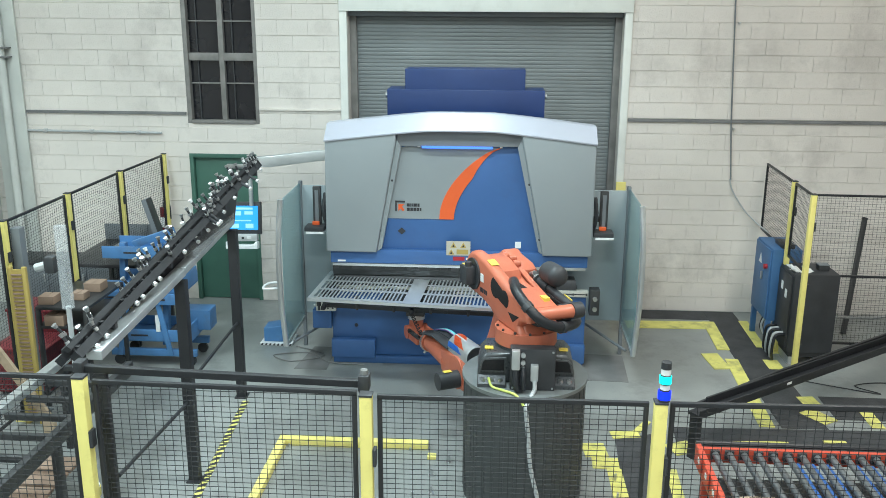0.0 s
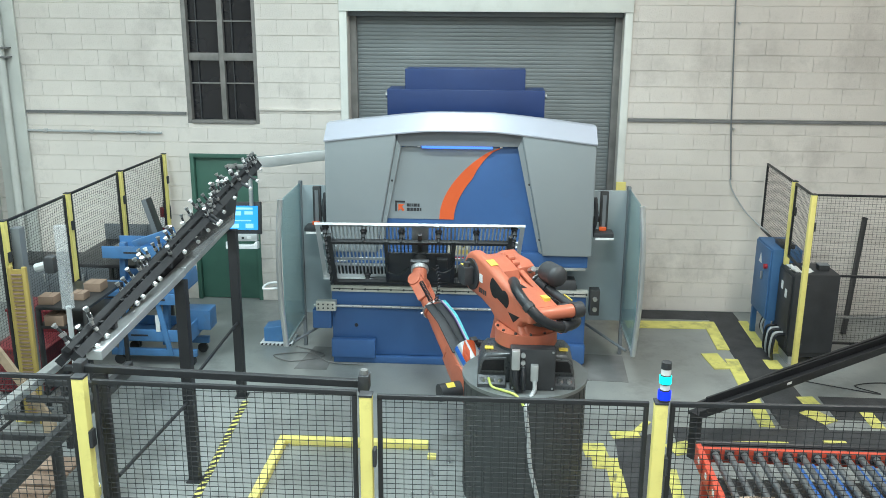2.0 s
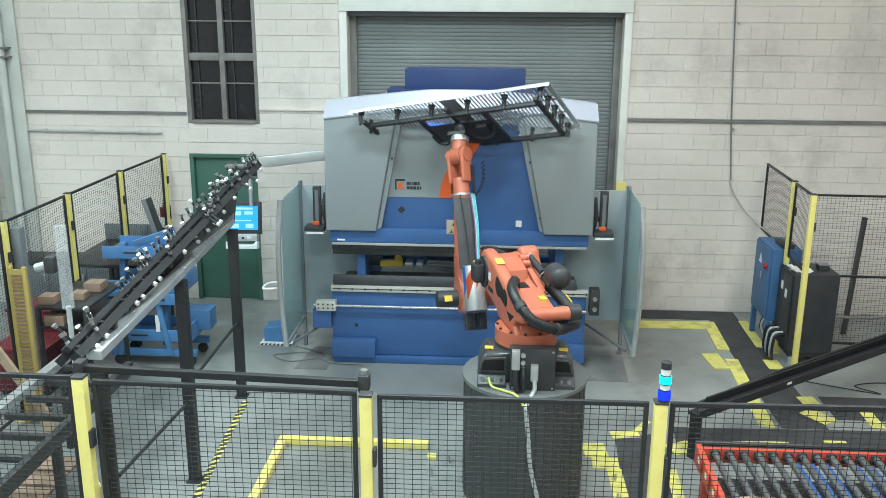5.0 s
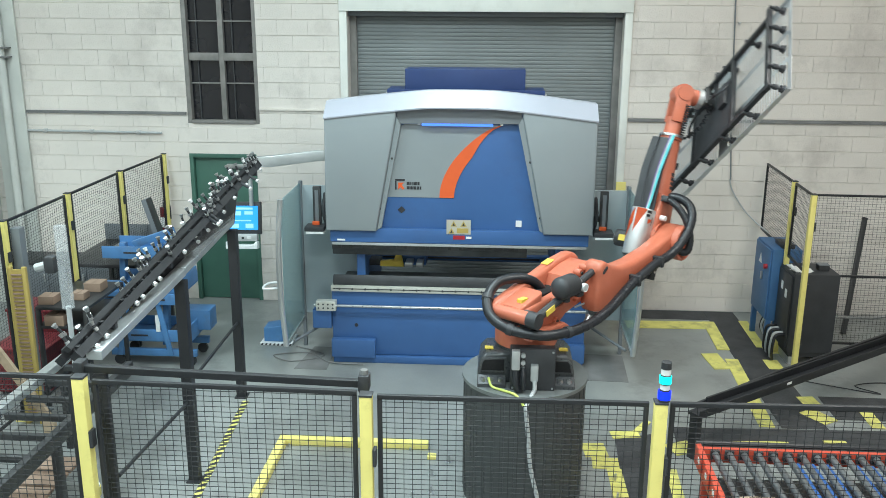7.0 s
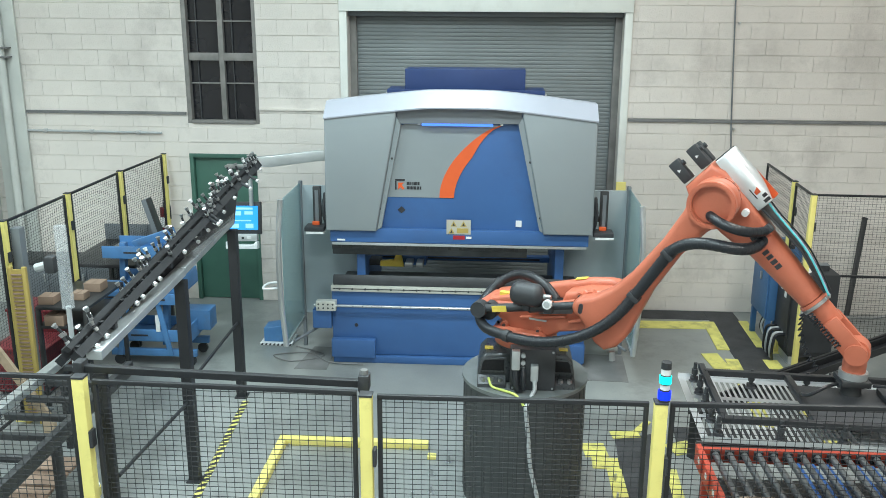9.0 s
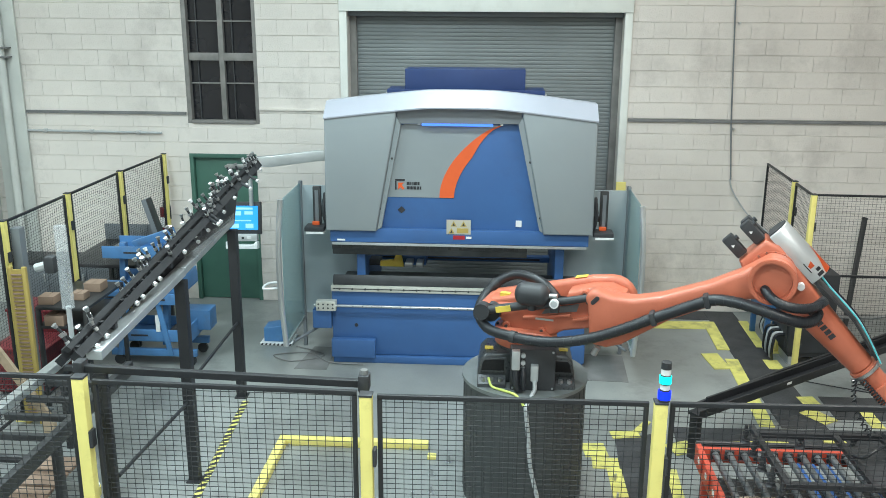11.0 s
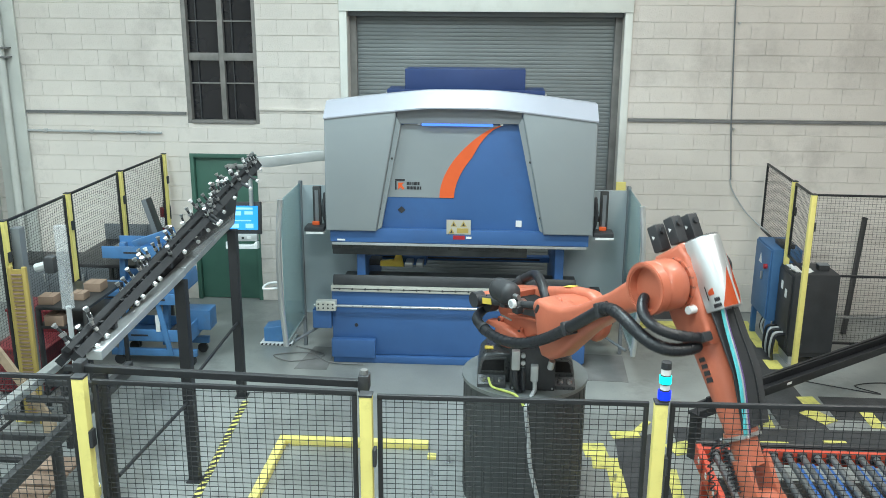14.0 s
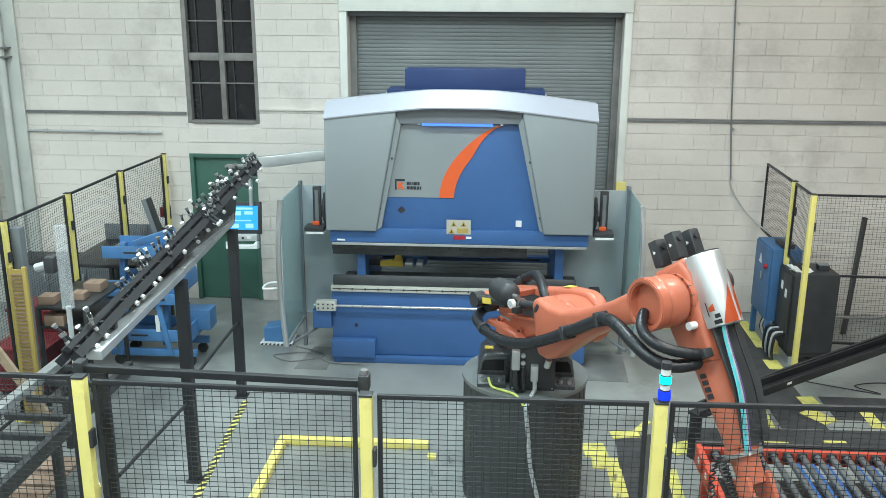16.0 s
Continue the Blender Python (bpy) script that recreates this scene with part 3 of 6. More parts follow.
    # punch
    part("punch", prism(bmesh.new(), [(PY + 0.0, 1.42), (PY + 0.0, 1.37), (PY + 0.02, 1.345), (PY + 0.032, 1.295), (PY + 0.04, 1.295), (PY + 0.06, 1.36), (PY + 0.06, 1.42)], "x", PX0 + 0.02, 0.36, 0.002), M_DSTEEL, ram, "dark steel upper punch")
    for k in range(17):
        part("clamp", bx((PX0 + 0.09 + k * 0.125, PY - 0.025, 1.385), (PX0 + 0.13 + k * 0.125, PY - 0.001, 1.42), 0.004), M_BLACK, ram)
    return t, ram


press_brake, ram = press()


def guard(x_in, side):
    """A side guard: fixed grey sheet beside the press and a glazed wing with an aluminium edge."""
    t = thing("press_guard", "glazed side guard door with aluminium edge beside the press", "machine guard", group="press guards")
    xo = x_in + side * (0.45 if side > 0 else 0.40)
    lo, hi = min(x_in, xo), max(x_in, xo)
    part("back_sheet", bx((lo - (0.28 if side > 0 else 0), -1.66, 0.42), (hi + (0.29 if side < 0 else 0), -1.635, 2.0), 0.004), M_POLY, t, "blue-grey guard sheet")
    bm = prism(bmesh.new(), [(-1.67, 0.42), (-2.45, 0.33), (-2.62, 0.42), (-2.62, 1.9), (-2.5, 2.02), (-1.67, 2.03)], "x", xo - 0.006, xo + 0.006)
    part("glass_wing", bm, M_GUARD, t, "tinted glass wing", smooth=False)
    path = smooth_path([(xo, -2.63, 0.36), (xo + side * 0.035, -2.66, 1.0), (xo + side * 0.03, -2.66, 1.6), (xo, -2.63, 2.03)], 5)
    part("edge_profile", tube(bmesh.new(), path, 0.03, 8), M_ALU, t, "aluminium edge profile")
    part("bottom_rail", bx((xo - 0.014, -2.6, 0.36), (xo + 0.014, -1.67, 0.395), 0.004), M_ALU, t)
    part("hinge_post", bx((xo - 0.02, -1.70, 0.4), (xo + 0.02, -1.62, 2.05), 0.006), M_DGREY, t)
    part("stay_bar", tube(bmesh.new(), [(x_in + side * 0.02, -1.75, 0.40), (xo - side * 0.06, -2.5, 0.37)], 0.016, 8), M_DGREY, t)
    part("foot", bx((xo - 0.02, -1.69, 0), (xo + 0.02, -1.64, 0.4), 0.004), M_DGREY, t)
    # safety light head on a bracket
    xb = x_in + side * 0.13
    part("sensor_rail", bx((xb - 0.045, -2.04, 1.62), (xb + 0.045, -1.98, 2.06), 0.006), M_DSTEEL, t)
    part("sensor_slot", bx((xb - 0.02, -2.047, 1.65), (xb + 0.02, -2.041, 2.02)), M_DGREY, t, smooth=False)
    part("sensor_head", bx((xb - 0.12, -2.2, 1.575), (xb + 0.10, -1.99, 1.625), 0.008), M_BLACK, t)
    part("sensor_face", bx((xb - 0.10, -2.21, 1.552), (xb + 0.10, -2.02, 1.574)), M_LABEL, t, smooth=False)
    part("sensor_lamp", bx((xb - 0.05, -2.08, 1.626), (xb + 0.03, -2.045, 1.665), 0.004), M_DECO_ORANGE, t, "orange sensor block")
    part("bracket", bx((min(xb, x_in) - 0.01, -1.98, 1.7), (max(xb, x_in) + 0.01, -1.94, 1.76), 0.004), M_DSTEEL, t)
    part("energy_chain", tube(bmesh.new(), smooth_path([(x_in + side * 0.01, -2.08, 1.62), (x_in + side * 0.04, -2.1, 1.8), (x_in + side * 0.02, -2.06, 2.0)], 6), 0.022, 8, 0.2), M_BLACK, t)
    return t


guard_l = guard(PX0 - 0.03, -1)
guard(PX1 + 0.03, 1)
hl = part("door_handle", tube(bmesh.new(), smooth_path([(-2.36, -2.6, 1.03), (-2.52, -2.62, 1.02), (-2.55, -2.5, 1.02), (-2.5, -2.42, 1.03), (-2.36, -2.44, 1.04)], 5), 0.014, 8), M_LABEL, guard_l, "white grip handle")


def control_panel():
    t = thing("operator_console", "black operator screen with a blue display on a swing arm", "control panel")
    arm = prism(bmesh.new(), [(-1.88, 2.41), (-1.88, 2.30), (-2.1, 2.28), (-2.65, 2.20), (-2.95, 2.19), (-2.95, 2.30), (-2.62, 2.335), (-2.1, 2.40)], "y", -1.62, -1.52, 0.008)
    part("swing_arm", arm, M_ALU, t, "grey sheet metal swing arm")
    part("arm_pivot", bx((-1.93, -1.64, 2.29), (-1.86, -1.5, 2.43), 0.008), M_DGREY, t)
    part("drop_tube", cyl(bmesh.new(), (-2.92, -1.57, 1.72), (-2.92, -1.57, 2.25), 0.025), M_ALU, t)
    tilt = pose(-3.03, -1.6, 1.2, -8, 0, 4)
    part("housing", bx((-0.205, -0.02, 0.17), (0.215, 0.06, 0.56), 0.012), M_BLACK, t, m=tilt)
    sc = part("screen", bx((-0.165, -0.026, 0.225), (0.18, -0.0205, 0.515)), M_SCREEN, t, "blue lit display", smooth=False, m=tilt)
    for x0, z0, x1, z1 in ((-0.15, 0.47, 0.12, 0.495), (-0.15, 0.40, -0.02, 0.45), (0.02, 0.41, 0.12, 0.45), (-0.15, 0.33, 0.1, 0.345), (-0.14, 0.25, -0.05, 0.3), (0.03, 0.245, 0.125, 0.30)):
        part("readout", bx((x0, -0.029, z0), (x1, -0.0265, z1)), M_SCREENLT, sc, smooth=False)
    part("keypad", bx((-0.19, -0.05, 0.09), (0.17, 0.05, 0.178), 0.01), M_ALU, t, m=tilt)
    part("button", cyl(bmesh.new(), (-0.08, -0.05, 0.13), (-0.08, -0.065, 0.13), 0.018), M_CYAN, t, m=tilt)
    part("button", cyl(bmesh.new(), (0.0, -0.05, 0.13), (0.0, -0.062, 0.13), 0.015), M_BLACK, t, m=tilt)
    part("button", bx((0.05, -0.06, 0.115), (0.1, -0.049, 0.15), 0.004), M_LABEL, t, m=tilt)
    part("tray", prism(bmesh.new(), [(-0.2, 0.0), (0.18, 0.0), (0.18, 0.085), (0.15, 0.085), (0.13, 0.05), (-0.16, 0.05), (-0.17, 0.085), (-0.2, 0.085)], "y", -0.09, 0.04, 0.006), M_LABEL, t, "white tray", m=tilt)


control_panel()


def pedal_box():
    t = thing("pedal_switch", "blue foot pedal box with striped edge on the floor", "foot pedal", pose(-2.66, -1.55, 0))
    part("housing", prism(bmesh.new(), [(-0.16, 0.03), (0.16, 0.03), (0.16, 0.16), (0.05, 0.24), (-0.16, 0.2)], "y", -0.12, 0.14, 0.012), M_CARTBLUE, t)
    part("base_plate", bx((-0.2, -0.17, 0), (0.2, 0.17, 0.029), 0.004), M_LABEL, t)
    for k in range(8):
        x = -0.19 + k * 0.05
        part("stripe", prism(bmesh.new(), [(x, 0.002), (x + 0.022, 0.002), (x + 0.035, 0.027), (x + 0.013, 0.027)], "y", -0.174, -0.1705), M_INK, t)
    pipe("floor_cable", smooth_path([(-2.4, -1.75, 0.012), (-2.0, -2.0, 0.012), (-2.35, -2.22, 0.012), (-2.6, -2.05, 0.012), (-2.2, -1.95, 0.012), (-1.9, -2.22, 0.012), (-1.5, -2.26, 0.012)], 8), 0.007, M_LEDGE, "loose grey cable looped on the floor")


pedal_box()


# ---- the robot ----
RB = Vector((0.270, -4.855, 1.083))
D1, A1, L2, L3, L6 = 0.687, 0.677, 1.228, 1.408, 0.215


def pedestal():
    t = thing("robot_pedestal", "round charcoal steel pedestal under the robot", "pedestal", pose(RB.x, RB.y, 0))
    bm = cyl(bmesh.new(), (0, 0, 0.0), (0, 0, RB.z - 0.03), 0.505, seg=96)
    part("drum", bm, M_CHAR, t, "dark steel drum with vertical seams")
    for k in range(36):
        a = 2 * math.pi * k / 36
        p = pose(0.505 * math.cos(a), 0.505 * math.sin(a), 0, 0, 0, math.degrees(a))
        part("seam", bx((-0.002, -0.004, 0.02), (0.003, 0.004, RB.z - 0.06)), M_BLACK, t, smooth=False, m=p)
    bm = cyl(bmesh.new(), (0, 0, RB.z - 0.029), (0, 0, RB.z), 0.52, seg=96)
    part("top_plate", bm, M_PEDTOP, t, "grey steel top plate")


pedestal()


def ring_plate(bm, r0, r1, y0, y1, seg=32):
    vs = []
    for k in range(seg):
        a = 2 * math.pi * k / seg
        c, s = math.cos(a), math.sin(a)
        vs.append([bm.verts.new(p) for p in ((r0 * c, y0, r0 * s), (r1 * c, y0, r1 * s), (r1 * c, y1, r1 * s), (r0 * c, y1, r0 * s))])
    for k in range(seg):
        a, b = vs[k], vs[(k + 1) % seg]
        for j in range(4):
            bm.faces.new((a[j], a[(j + 1) % 4], b[(j + 1) % 4], b[j]))
    return bm


def robot():
    t = thing("industrial_robot", "orange six-axis industrial robot arm on a dark pedestal", "robot arm", Matrix.Translation(RB))
    # fixed base
    base = part("base", cyl(bmesh.new(), (0, 0, 0.0), (0, 0, 0.305), 0.25, 0.245, seg=48), M_CAST, t, "dark cast base")
    for s in (-1, 1):
        lobe = prism(bmesh.new(), [(s * 0.12, 0.0), (s * 0.39, 0.0), (s * 0.39, 0.09), (s * 0.37, 0.2), (s * 0.32, 0.25), (s * 0.12, 0.26)], "y", -0.24, 0.14, 0.03)
        part("base_lobe", lobe, M_CAST, base)
        rim = prism(bmesh.new(), [(s * 0.16, 0.095), (s * 0.375, 0.095), (s * 0.36, 0.185), (s * 0.335, 0.215), (s * 0.16, 0.225)], "y", -0.252, -0.235, 0.006)
        part("lobe_rim", rim, M_CAST, base)
        # the lobe is solid; this black plate paints the shade of its window
        part("lobe_window_shade", prism(bmesh.new(), [(s * 0.175, 0.112), (s * 0.36, 0.112), (s * 0.348, 0.18), (s * 0.33, 0.202), (s * 0.175, 0.21)], "y", -0.2560, -0.2485, 0.003), M_HOLLOW_SHADE, base, "black plate painted as a shaded opening")
        lip = prism(bmesh.new(), [(-0.24, 0.0), (-0.34, 0.0), (-0.34, 0.03), (-0.25, 0.075)], "x", min(s * 0.16, s * 0.39), max(s * 0.16, s * 0.39), 0.01)
        part("lobe_foot", lip, M_CAST, base)
        for x in (-0.07, 0.0, 0.07):
            part("foot_bolt", cyl(bmesh.new(), (s * 0.275 + x, -0.305, 0.04), (s * 0.275 + x, -0.305, 0.068), 0.02, seg=6), M_STEEL, base)
        part("sticker", bx((s * 0.3 - 0.035, -0.16, 0.256), (s * 0.3 + 0.035, -0.10, 0.264)), M_LYELLOW, base, smooth=False)
    jb = part("junction_box", bx((-0.13, -0.37, 0.0), (0.225, -0.26, 0.345), 0.008), M_BLACK, t, "black connector box")
    for x, z in ((-0.11, 0.02), (-0.11, 0.325), (0.205, 0.02), (0.205, 0.325)):
        part("screw", cyl(bmesh.new(), (x, -0.370, z), (x, -0.376, z), 0.009, seg=8), M_STEEL, jb)
    part("plug", bx((-0.12, -0.430, 0.19), (-0.055, -0.371, 0.35), 0.01), M_ALU, jb, "silver plug")
    part("plug", bx((0.03, -0.430, 0.10), (0.09, -0.371, 0.23), 0.008), M_ALU, jb, "silver plug")
    for z in (0.19, 0.24, 0.30):
        part("socket", cyl(bmesh.new(), (-0.03, -0.370, z), (-0.03, -0.400, z), 0.018, seg=14), M_ALU, jb)
    part("black_cable", tube(bmesh.new(), smooth_path([(-0.085, -0.400, 0.2), (-0.085, -0.430, 0.1), (-0.07, -0.430, 0.03), (-0.05, -0.400, 0.01)], 5), 0.026, 10), M_HOSE, jb)
    part("black_cable", tube(bmesh.new(), smooth_path([(-0.03, -0.400, 0.2), (-0.025, -0.440, 0.12), (-0.02, -0.430, 0.03)], 5), 0.018, 10), M_HOSE, jb)
    part("grey_cable", tube(bmesh.new(), smooth_path([(0.06, -0.410, 0.13), (0.065, -0.430, 0.04), (0.05, -0.45, 0.01), (0.0, -0.53, -0.06), (0.0, -0.54, -0.12), (0.02, -0.53, -0.3), (0.05, -0.52, -0.6), (0.12, -0.52, -0.9), (0.14, -0.53, -1.05)], 7), 0.016, 8, 0.12), M_GREYCABLE, jb)
    part("earth_cable", tube(bmesh.new(), smooth_path([(-0.3, -0.320, 0.08), (-0.27, -0.360, 0.02), (-0.17, -0.42, 0.012), (-0.08, -0.50, 0.012), (-0.02, -0.54, -0.06)], 6), 0.01, 8), M_YGCABLE, jb, "yellow-green earth cable")

    # axis 1: the turning column, x forward, y left
    bm = cyl(bmesh.new(), (0, 0, 0.29), (0, 0, 0.41), 0.255, seg=48)
    col = part("column", bm, M_ORANGE, t, "orange turning column")
    top = [(-0.28, 0.665), (0.0, 0.735), (0.26, 0.80), (0.50, 0.865), *disc_outline(A1, D1, 0.20, 95, -60, 9)]
    cheek = [(-0.2, 0.40), (-0.15, 0.47), (-0.2, 0.52), (-0.31, 0.545), (-0.34, 0.61), *top, (0.52, 0.50), (0.34, 0.46), (0.24, 0.40)]
    part("cheek", prism(bmesh.new(), cheek, "y", 0.055, 0.170, 0.04), M_ORANGE, col)
    inner = [(-0.2, 0.40), (-0.15, 0.47), (-0.22, 0.53), (-0.26, 0.60), (-0.2, 0.64), (0.05, 0.66), (0.3, 0.69), (0.5, 0.75), *disc_outline(A1, D1, 0.16, 95, -60, 8), (0.52, 0.50), (0.34, 0.46), (0.24, 0.40)]
    part("cheek", prism(bmesh.new(), inner, "y", -0.16, -0.08, 0.03), M_ORANGE, col)
    part("shoulder_web", prism(bmesh.new(), [(-0.2, 0.40), (-0.16, 0.49), (0.0, 0.52), (0.2, 0.50), (0.25, 0.40)], "y", -0.14, 0.115, 0.03), M_ORANGE, col)
    part("shoulder_web", prism(bmesh.new(), [(0.32, 0.66), (0.36, 0.775), (0.52, 0.825), (0.68, 0.845), (0.80, 0.80), (0.84, 0.69), (0.76, 0.55), (0.6, 0.51)], "y", -0.13, 0.10, 0.03), M_ORANGE, col)
    part("shoulder_web", prism(bmesh.new(), [(-0.30, 0.56), (-0.27, 0.655), (0.03, 0.725), (0.02, 0.60)], "y", -0.14, 0.09, 0.03), M_ORANGE, col)
    # cast ribs, bosses and the pocket on the balancer's side
    for x0, z0, x1, z1 in ((0.02, 0.53, 0.40, 0.60), (0.10, 0.64, 0.46, 0.735), (0.42, 0.56, 0.56, 0.60)):
        part("cast_rib", prism(bmesh.new(), [(x0, z0), (x1, z1), (x1, z1 + 0.022), (x0, z0 + 0.022)], "y", -0.20, -0.150, 0.006), M_ORANGE, col)
    # no real recess: a flat darker plate carries the pocket's shade
    part("pocket_shade", prism(bmesh.new(), [(0.16, 0.585), (0.44, 0.635), (0.46, 0.705), (0.20, 0.64)], "y", -0.1635, -0.155, 0.002), M_DGREY, col, "grey plate painted as a shaded casting pocket")
    for x, z in ((0.50, 0.79), (0.585, 0.815), (0.53, 0.73), (-0.12, 0.455), (0.17, 0.45)):
        boss = part("cast_boss", cyl(bmesh.new(), (x, -0.185, z), (x, -0.12, z), 0.03, 0.034, seg=16), M_ORANGE, col)
        part("boss_bolt", cyl(bmesh.new(), (x, -0.195, z), (x, -0.1855, z), 0.014, seg=6), M_DSTEEL, boss)
    part("skirt", prism(bmesh.new(), [(-0.25, 0.40), (-0.2, 0.445), (0.2, 0.445), (0.27, 0.40)], "y", -0.25, -0.161, 0.015), M_ORANGE, col)
    # black box added for the shade inside the column
    part("inner_shade", bx((0.02, -0.09, 0.50), (0.33, 0.06, 0.68), 0.01), M_HOLLOW_SHADE, col, "black box painted as the column's shaded hollow")
    # two black plates on the cheek paint the shade of its openings
    bm = prism(bmesh.new(), disc_outline(0.07, 0.635, 0.075, 60, 240, 8) + disc_outline(0.24, 0.685, 0.09, -120, 60, 8), "y", 0.160, 0.1735, 0.002)
    part("opening_shade", bm, M_HOLLOW_SHADE, col, "black oval plate painted as a shaded opening")
    bm = prism(bmesh.new(), [(-0.09, 0.49), (-0.19, 0.565), (0.0, 0.55)], "y", 0.160, 0.1733, 0.002)
    part("opening_shade", bm, M_HOLLOW_SHADE, col, "black three-cornered plate painted as a shaded opening")
    part("rear_boss", cyl(bmesh.new(), (-0.29, 0.08, 0.60), (-0.29, -0.26, 0.60), 0.055, seg=20), M_ORANGE, col)
    for a in range(12):
        q = radians(a * 30 + 10)
        part("ring_bolt", cyl(bmesh.new(), (0.235 * math.cos(q), 0.235 * math.sin(q), 0.41), (0.235 * math.cos(q), 0.235 * math.sin(q), 0.425), 0.012, seg=6), M_DSTEEL, col)
    mot = part("shoulder_motor", cyl(bmesh.new(), (A1, 0.14, D1), (A1, 0.185, D1), 0.14, seg=32), M_BLACK, col, "black shoulder motor")
    part("motor_can", bx((A1 - 0.075, 0.185, D1 - 0.085), (A1 + 0.075, 0.28, D1 + 0.085), 0.025), M_BLACK, mot)
    part("motor_plug", cyl(bmesh.new(), (A1 - 0.03, 0.24, D1 + 0.08), (A1 - 0.03, 0.24, D1 + 0.12), 0.03, seg=12), M_DSTEEL, mot)
    part("motor_sticker", bx((A1 - 0.01, 0.21, D1 + 0.0855), (A1 + 0.06, 0.26, D1 + 0.088)), M_LYELLOW, mot, smooth=False)
    part("turn_motor", cyl(bmesh.new(), (-0.23, -0.02, 0.50), (-0.23, -0.02, 0.62), 0.085, seg=24), M_BLACK, col, "black turning motor")
    part("motor_end", cyl(bmesh.new(), (-0.24, -0.16, 0.57), (-0.24, -0.24, 0.57), 0.075, seg=20), M_BLACK, col)
    part("sticker", bx((-0.05, -0.035, 0.0), (0.05, 0.035, 0.004)), M_LYELLOW, col, smooth=False, m=pose(0.42, 0.11, 0.846, 0, -13, 0))
    part("sticker", bx((-0.2, -0.1, 0.668), (-0.12, -0.05, 0.7)), M_LYELLOW, col, smooth=False)
    part("plate", bx((0.47, 0.171, 0.66), (0.53, 0.175, 0.73)), M_LABEL, col, smooth=False)
    for k, w in enumerate((0.03, 0.026, 0.03, 0.032)):
        part("mark_bar", bx((0.40 + k * 0.036, 0.1705, 0.565), (0.40 + k * 0.036 + w * 0.85, 0.174, 0.605)), M_INK, col, smooth=False)
    bm = cyl(bmesh.new(), (0.045, -0.30, 0.785), (0.185, -0.30, 0.785), 0.092, seg=28)
    ball(bm, (0.045, -0.30, 0.785), 0.092, 0.75), ball(bm, (0.185, -0.30, 0.785), 0.092, 0.75)
    cyl(bm, (0.115, -0.30, 0.71), (0.115, -0.30, 0.66), 0.035, seg=14)
    part("accumulator", bm, M_BLACK, col, "black accumulator bottle")
    part("accumulator_nipple", cyl(bmesh.new(), (0.24, -0.30, 0.785), (0.31, -0.30, 0.79), 0.02, seg=12), M_STEEL, col)
    part("gauge_stem", bx((0.265, -0.33, 0.66), (0.33, -0.27, 0.72), 0.01), M_BLACK, col)
    part("gauge", cyl(bmesh.new(), (0.30, -0.335, 0.745), (0.30, -0.365, 0.745), 0.036, seg=18), M_LABEL, col, "white pressure gauge")
    part("gauge_face", cyl(bmesh.new(), (0.30, -0.366, 0.745), (0.30, -0.3675, 0.745), 0.025, seg=18), M_GREYCABLE, col)
    part("valve_lever", bx((0.16, -0.36, 0.605), (0.30, -0.352, 0.618)), M_STEEL, col, smooth=False)
    # the balancer reaches from the rear boss to the link's ear
    bm = cyl(bmesh.new(), (0.0, 0, 0), (0.42, 0, 0), 0.034, seg=18)
    cyl(bm, (0.42, 0, 0), (0.56, 0, 0), 0.045, seg=18), cyl(bm, (0, -0.045, 0), (0, 0.045, 0), 0.065, seg=20)
    bal = part("balance_cylinder", bm, M_BLACK, t, "black balance cylinder")
    part("sticker", bx((0.12, -0.040, -0.022), (0.24, -0.0335, 0.026)), M_LYELLOW, bal, smooth=False)
    part("clamp_ring", cyl(bmesh.new(), (0.595, 0, 0), (0.61, 0, 0), 0.047, seg=18), M_STEEL, bal)
    rod = part("balance_rod", cyl(bmesh.new(), (-0.36, 0, 0), (0.0, 0, 0), 0.03, seg=14), M_BLACK, t, "black bellows rod")
    hose = smooth_path([(0.24, 0.03, 0.66), (0.14, 0.06, 0.75), (0.0, 0.12, 0.79), (-0.16, 0.18, 0.775), (-0.31, 0.16, 0.69), (-0.39, 0.06, 0.58), (-0.37, -0.12, 0.505), (-0.22, -0.34, 0.47), (0.0, -0.41, 0.457), (0.12, -0.43, 0.455)], 8)
    part("hose", tube(bmesh.new(), hose, 0.040, 14, 0.05), M_HOSE, col, "thick black hose")
    for k in (32, 48, 64):
        p, d = hose[k], (hose[k + 1] - hose[k - 1]).normalized() * 0.022
        part("hose_clamp", cyl(bmesh.new(), p - d, p + d, 0.048, seg=16), M_BLACK, col)

    # axis 2: the link arm, x along it
    outline = [(0.10, 0.13), *disc_outline(-0.03, 0.13, 0.075, 50, 200, 7), (-0.12, 0.02), (-0.16, -0.12), (-0.15, -0.21), (-0.06, -0.255), (0.06, -0.255), (0.2, -0.215), (0.45, -0.145), (0.8, -0.10), (1.05, -0.11)] + disc_outline(L2, 0, 0.165, -80, 80, 12) + [(1.05, 0.105), (0.8, 0.068), (0.45, 0.055), (0.25, 0.075)]
    link = part("link_arm", prism(bmesh.new(), outline, "y", -0.33, -0.15, 0.04), M_ORANGE, t, "orange lower link arm")
    for x in (L2,):
        bm = bmesh.new()
        r = 0.165
        ring_plate(bm, r * 0.8, r, -0.385, -0.325)
        ring_plate(bm, r * 0.86, r * 0.97, -0.392, -0.384)
        bmesh.ops.translate(bm, verts=bm.verts[:], vec=(x, 0, 0))
        part("joint_ring", bm, M_ORANGE, link)
        part("joint_cap", cyl(bmesh.new(), (x, -0.3345, 0), (x, -0.30, 0), r * 0.79, seg=32), M_ORANGE, link)
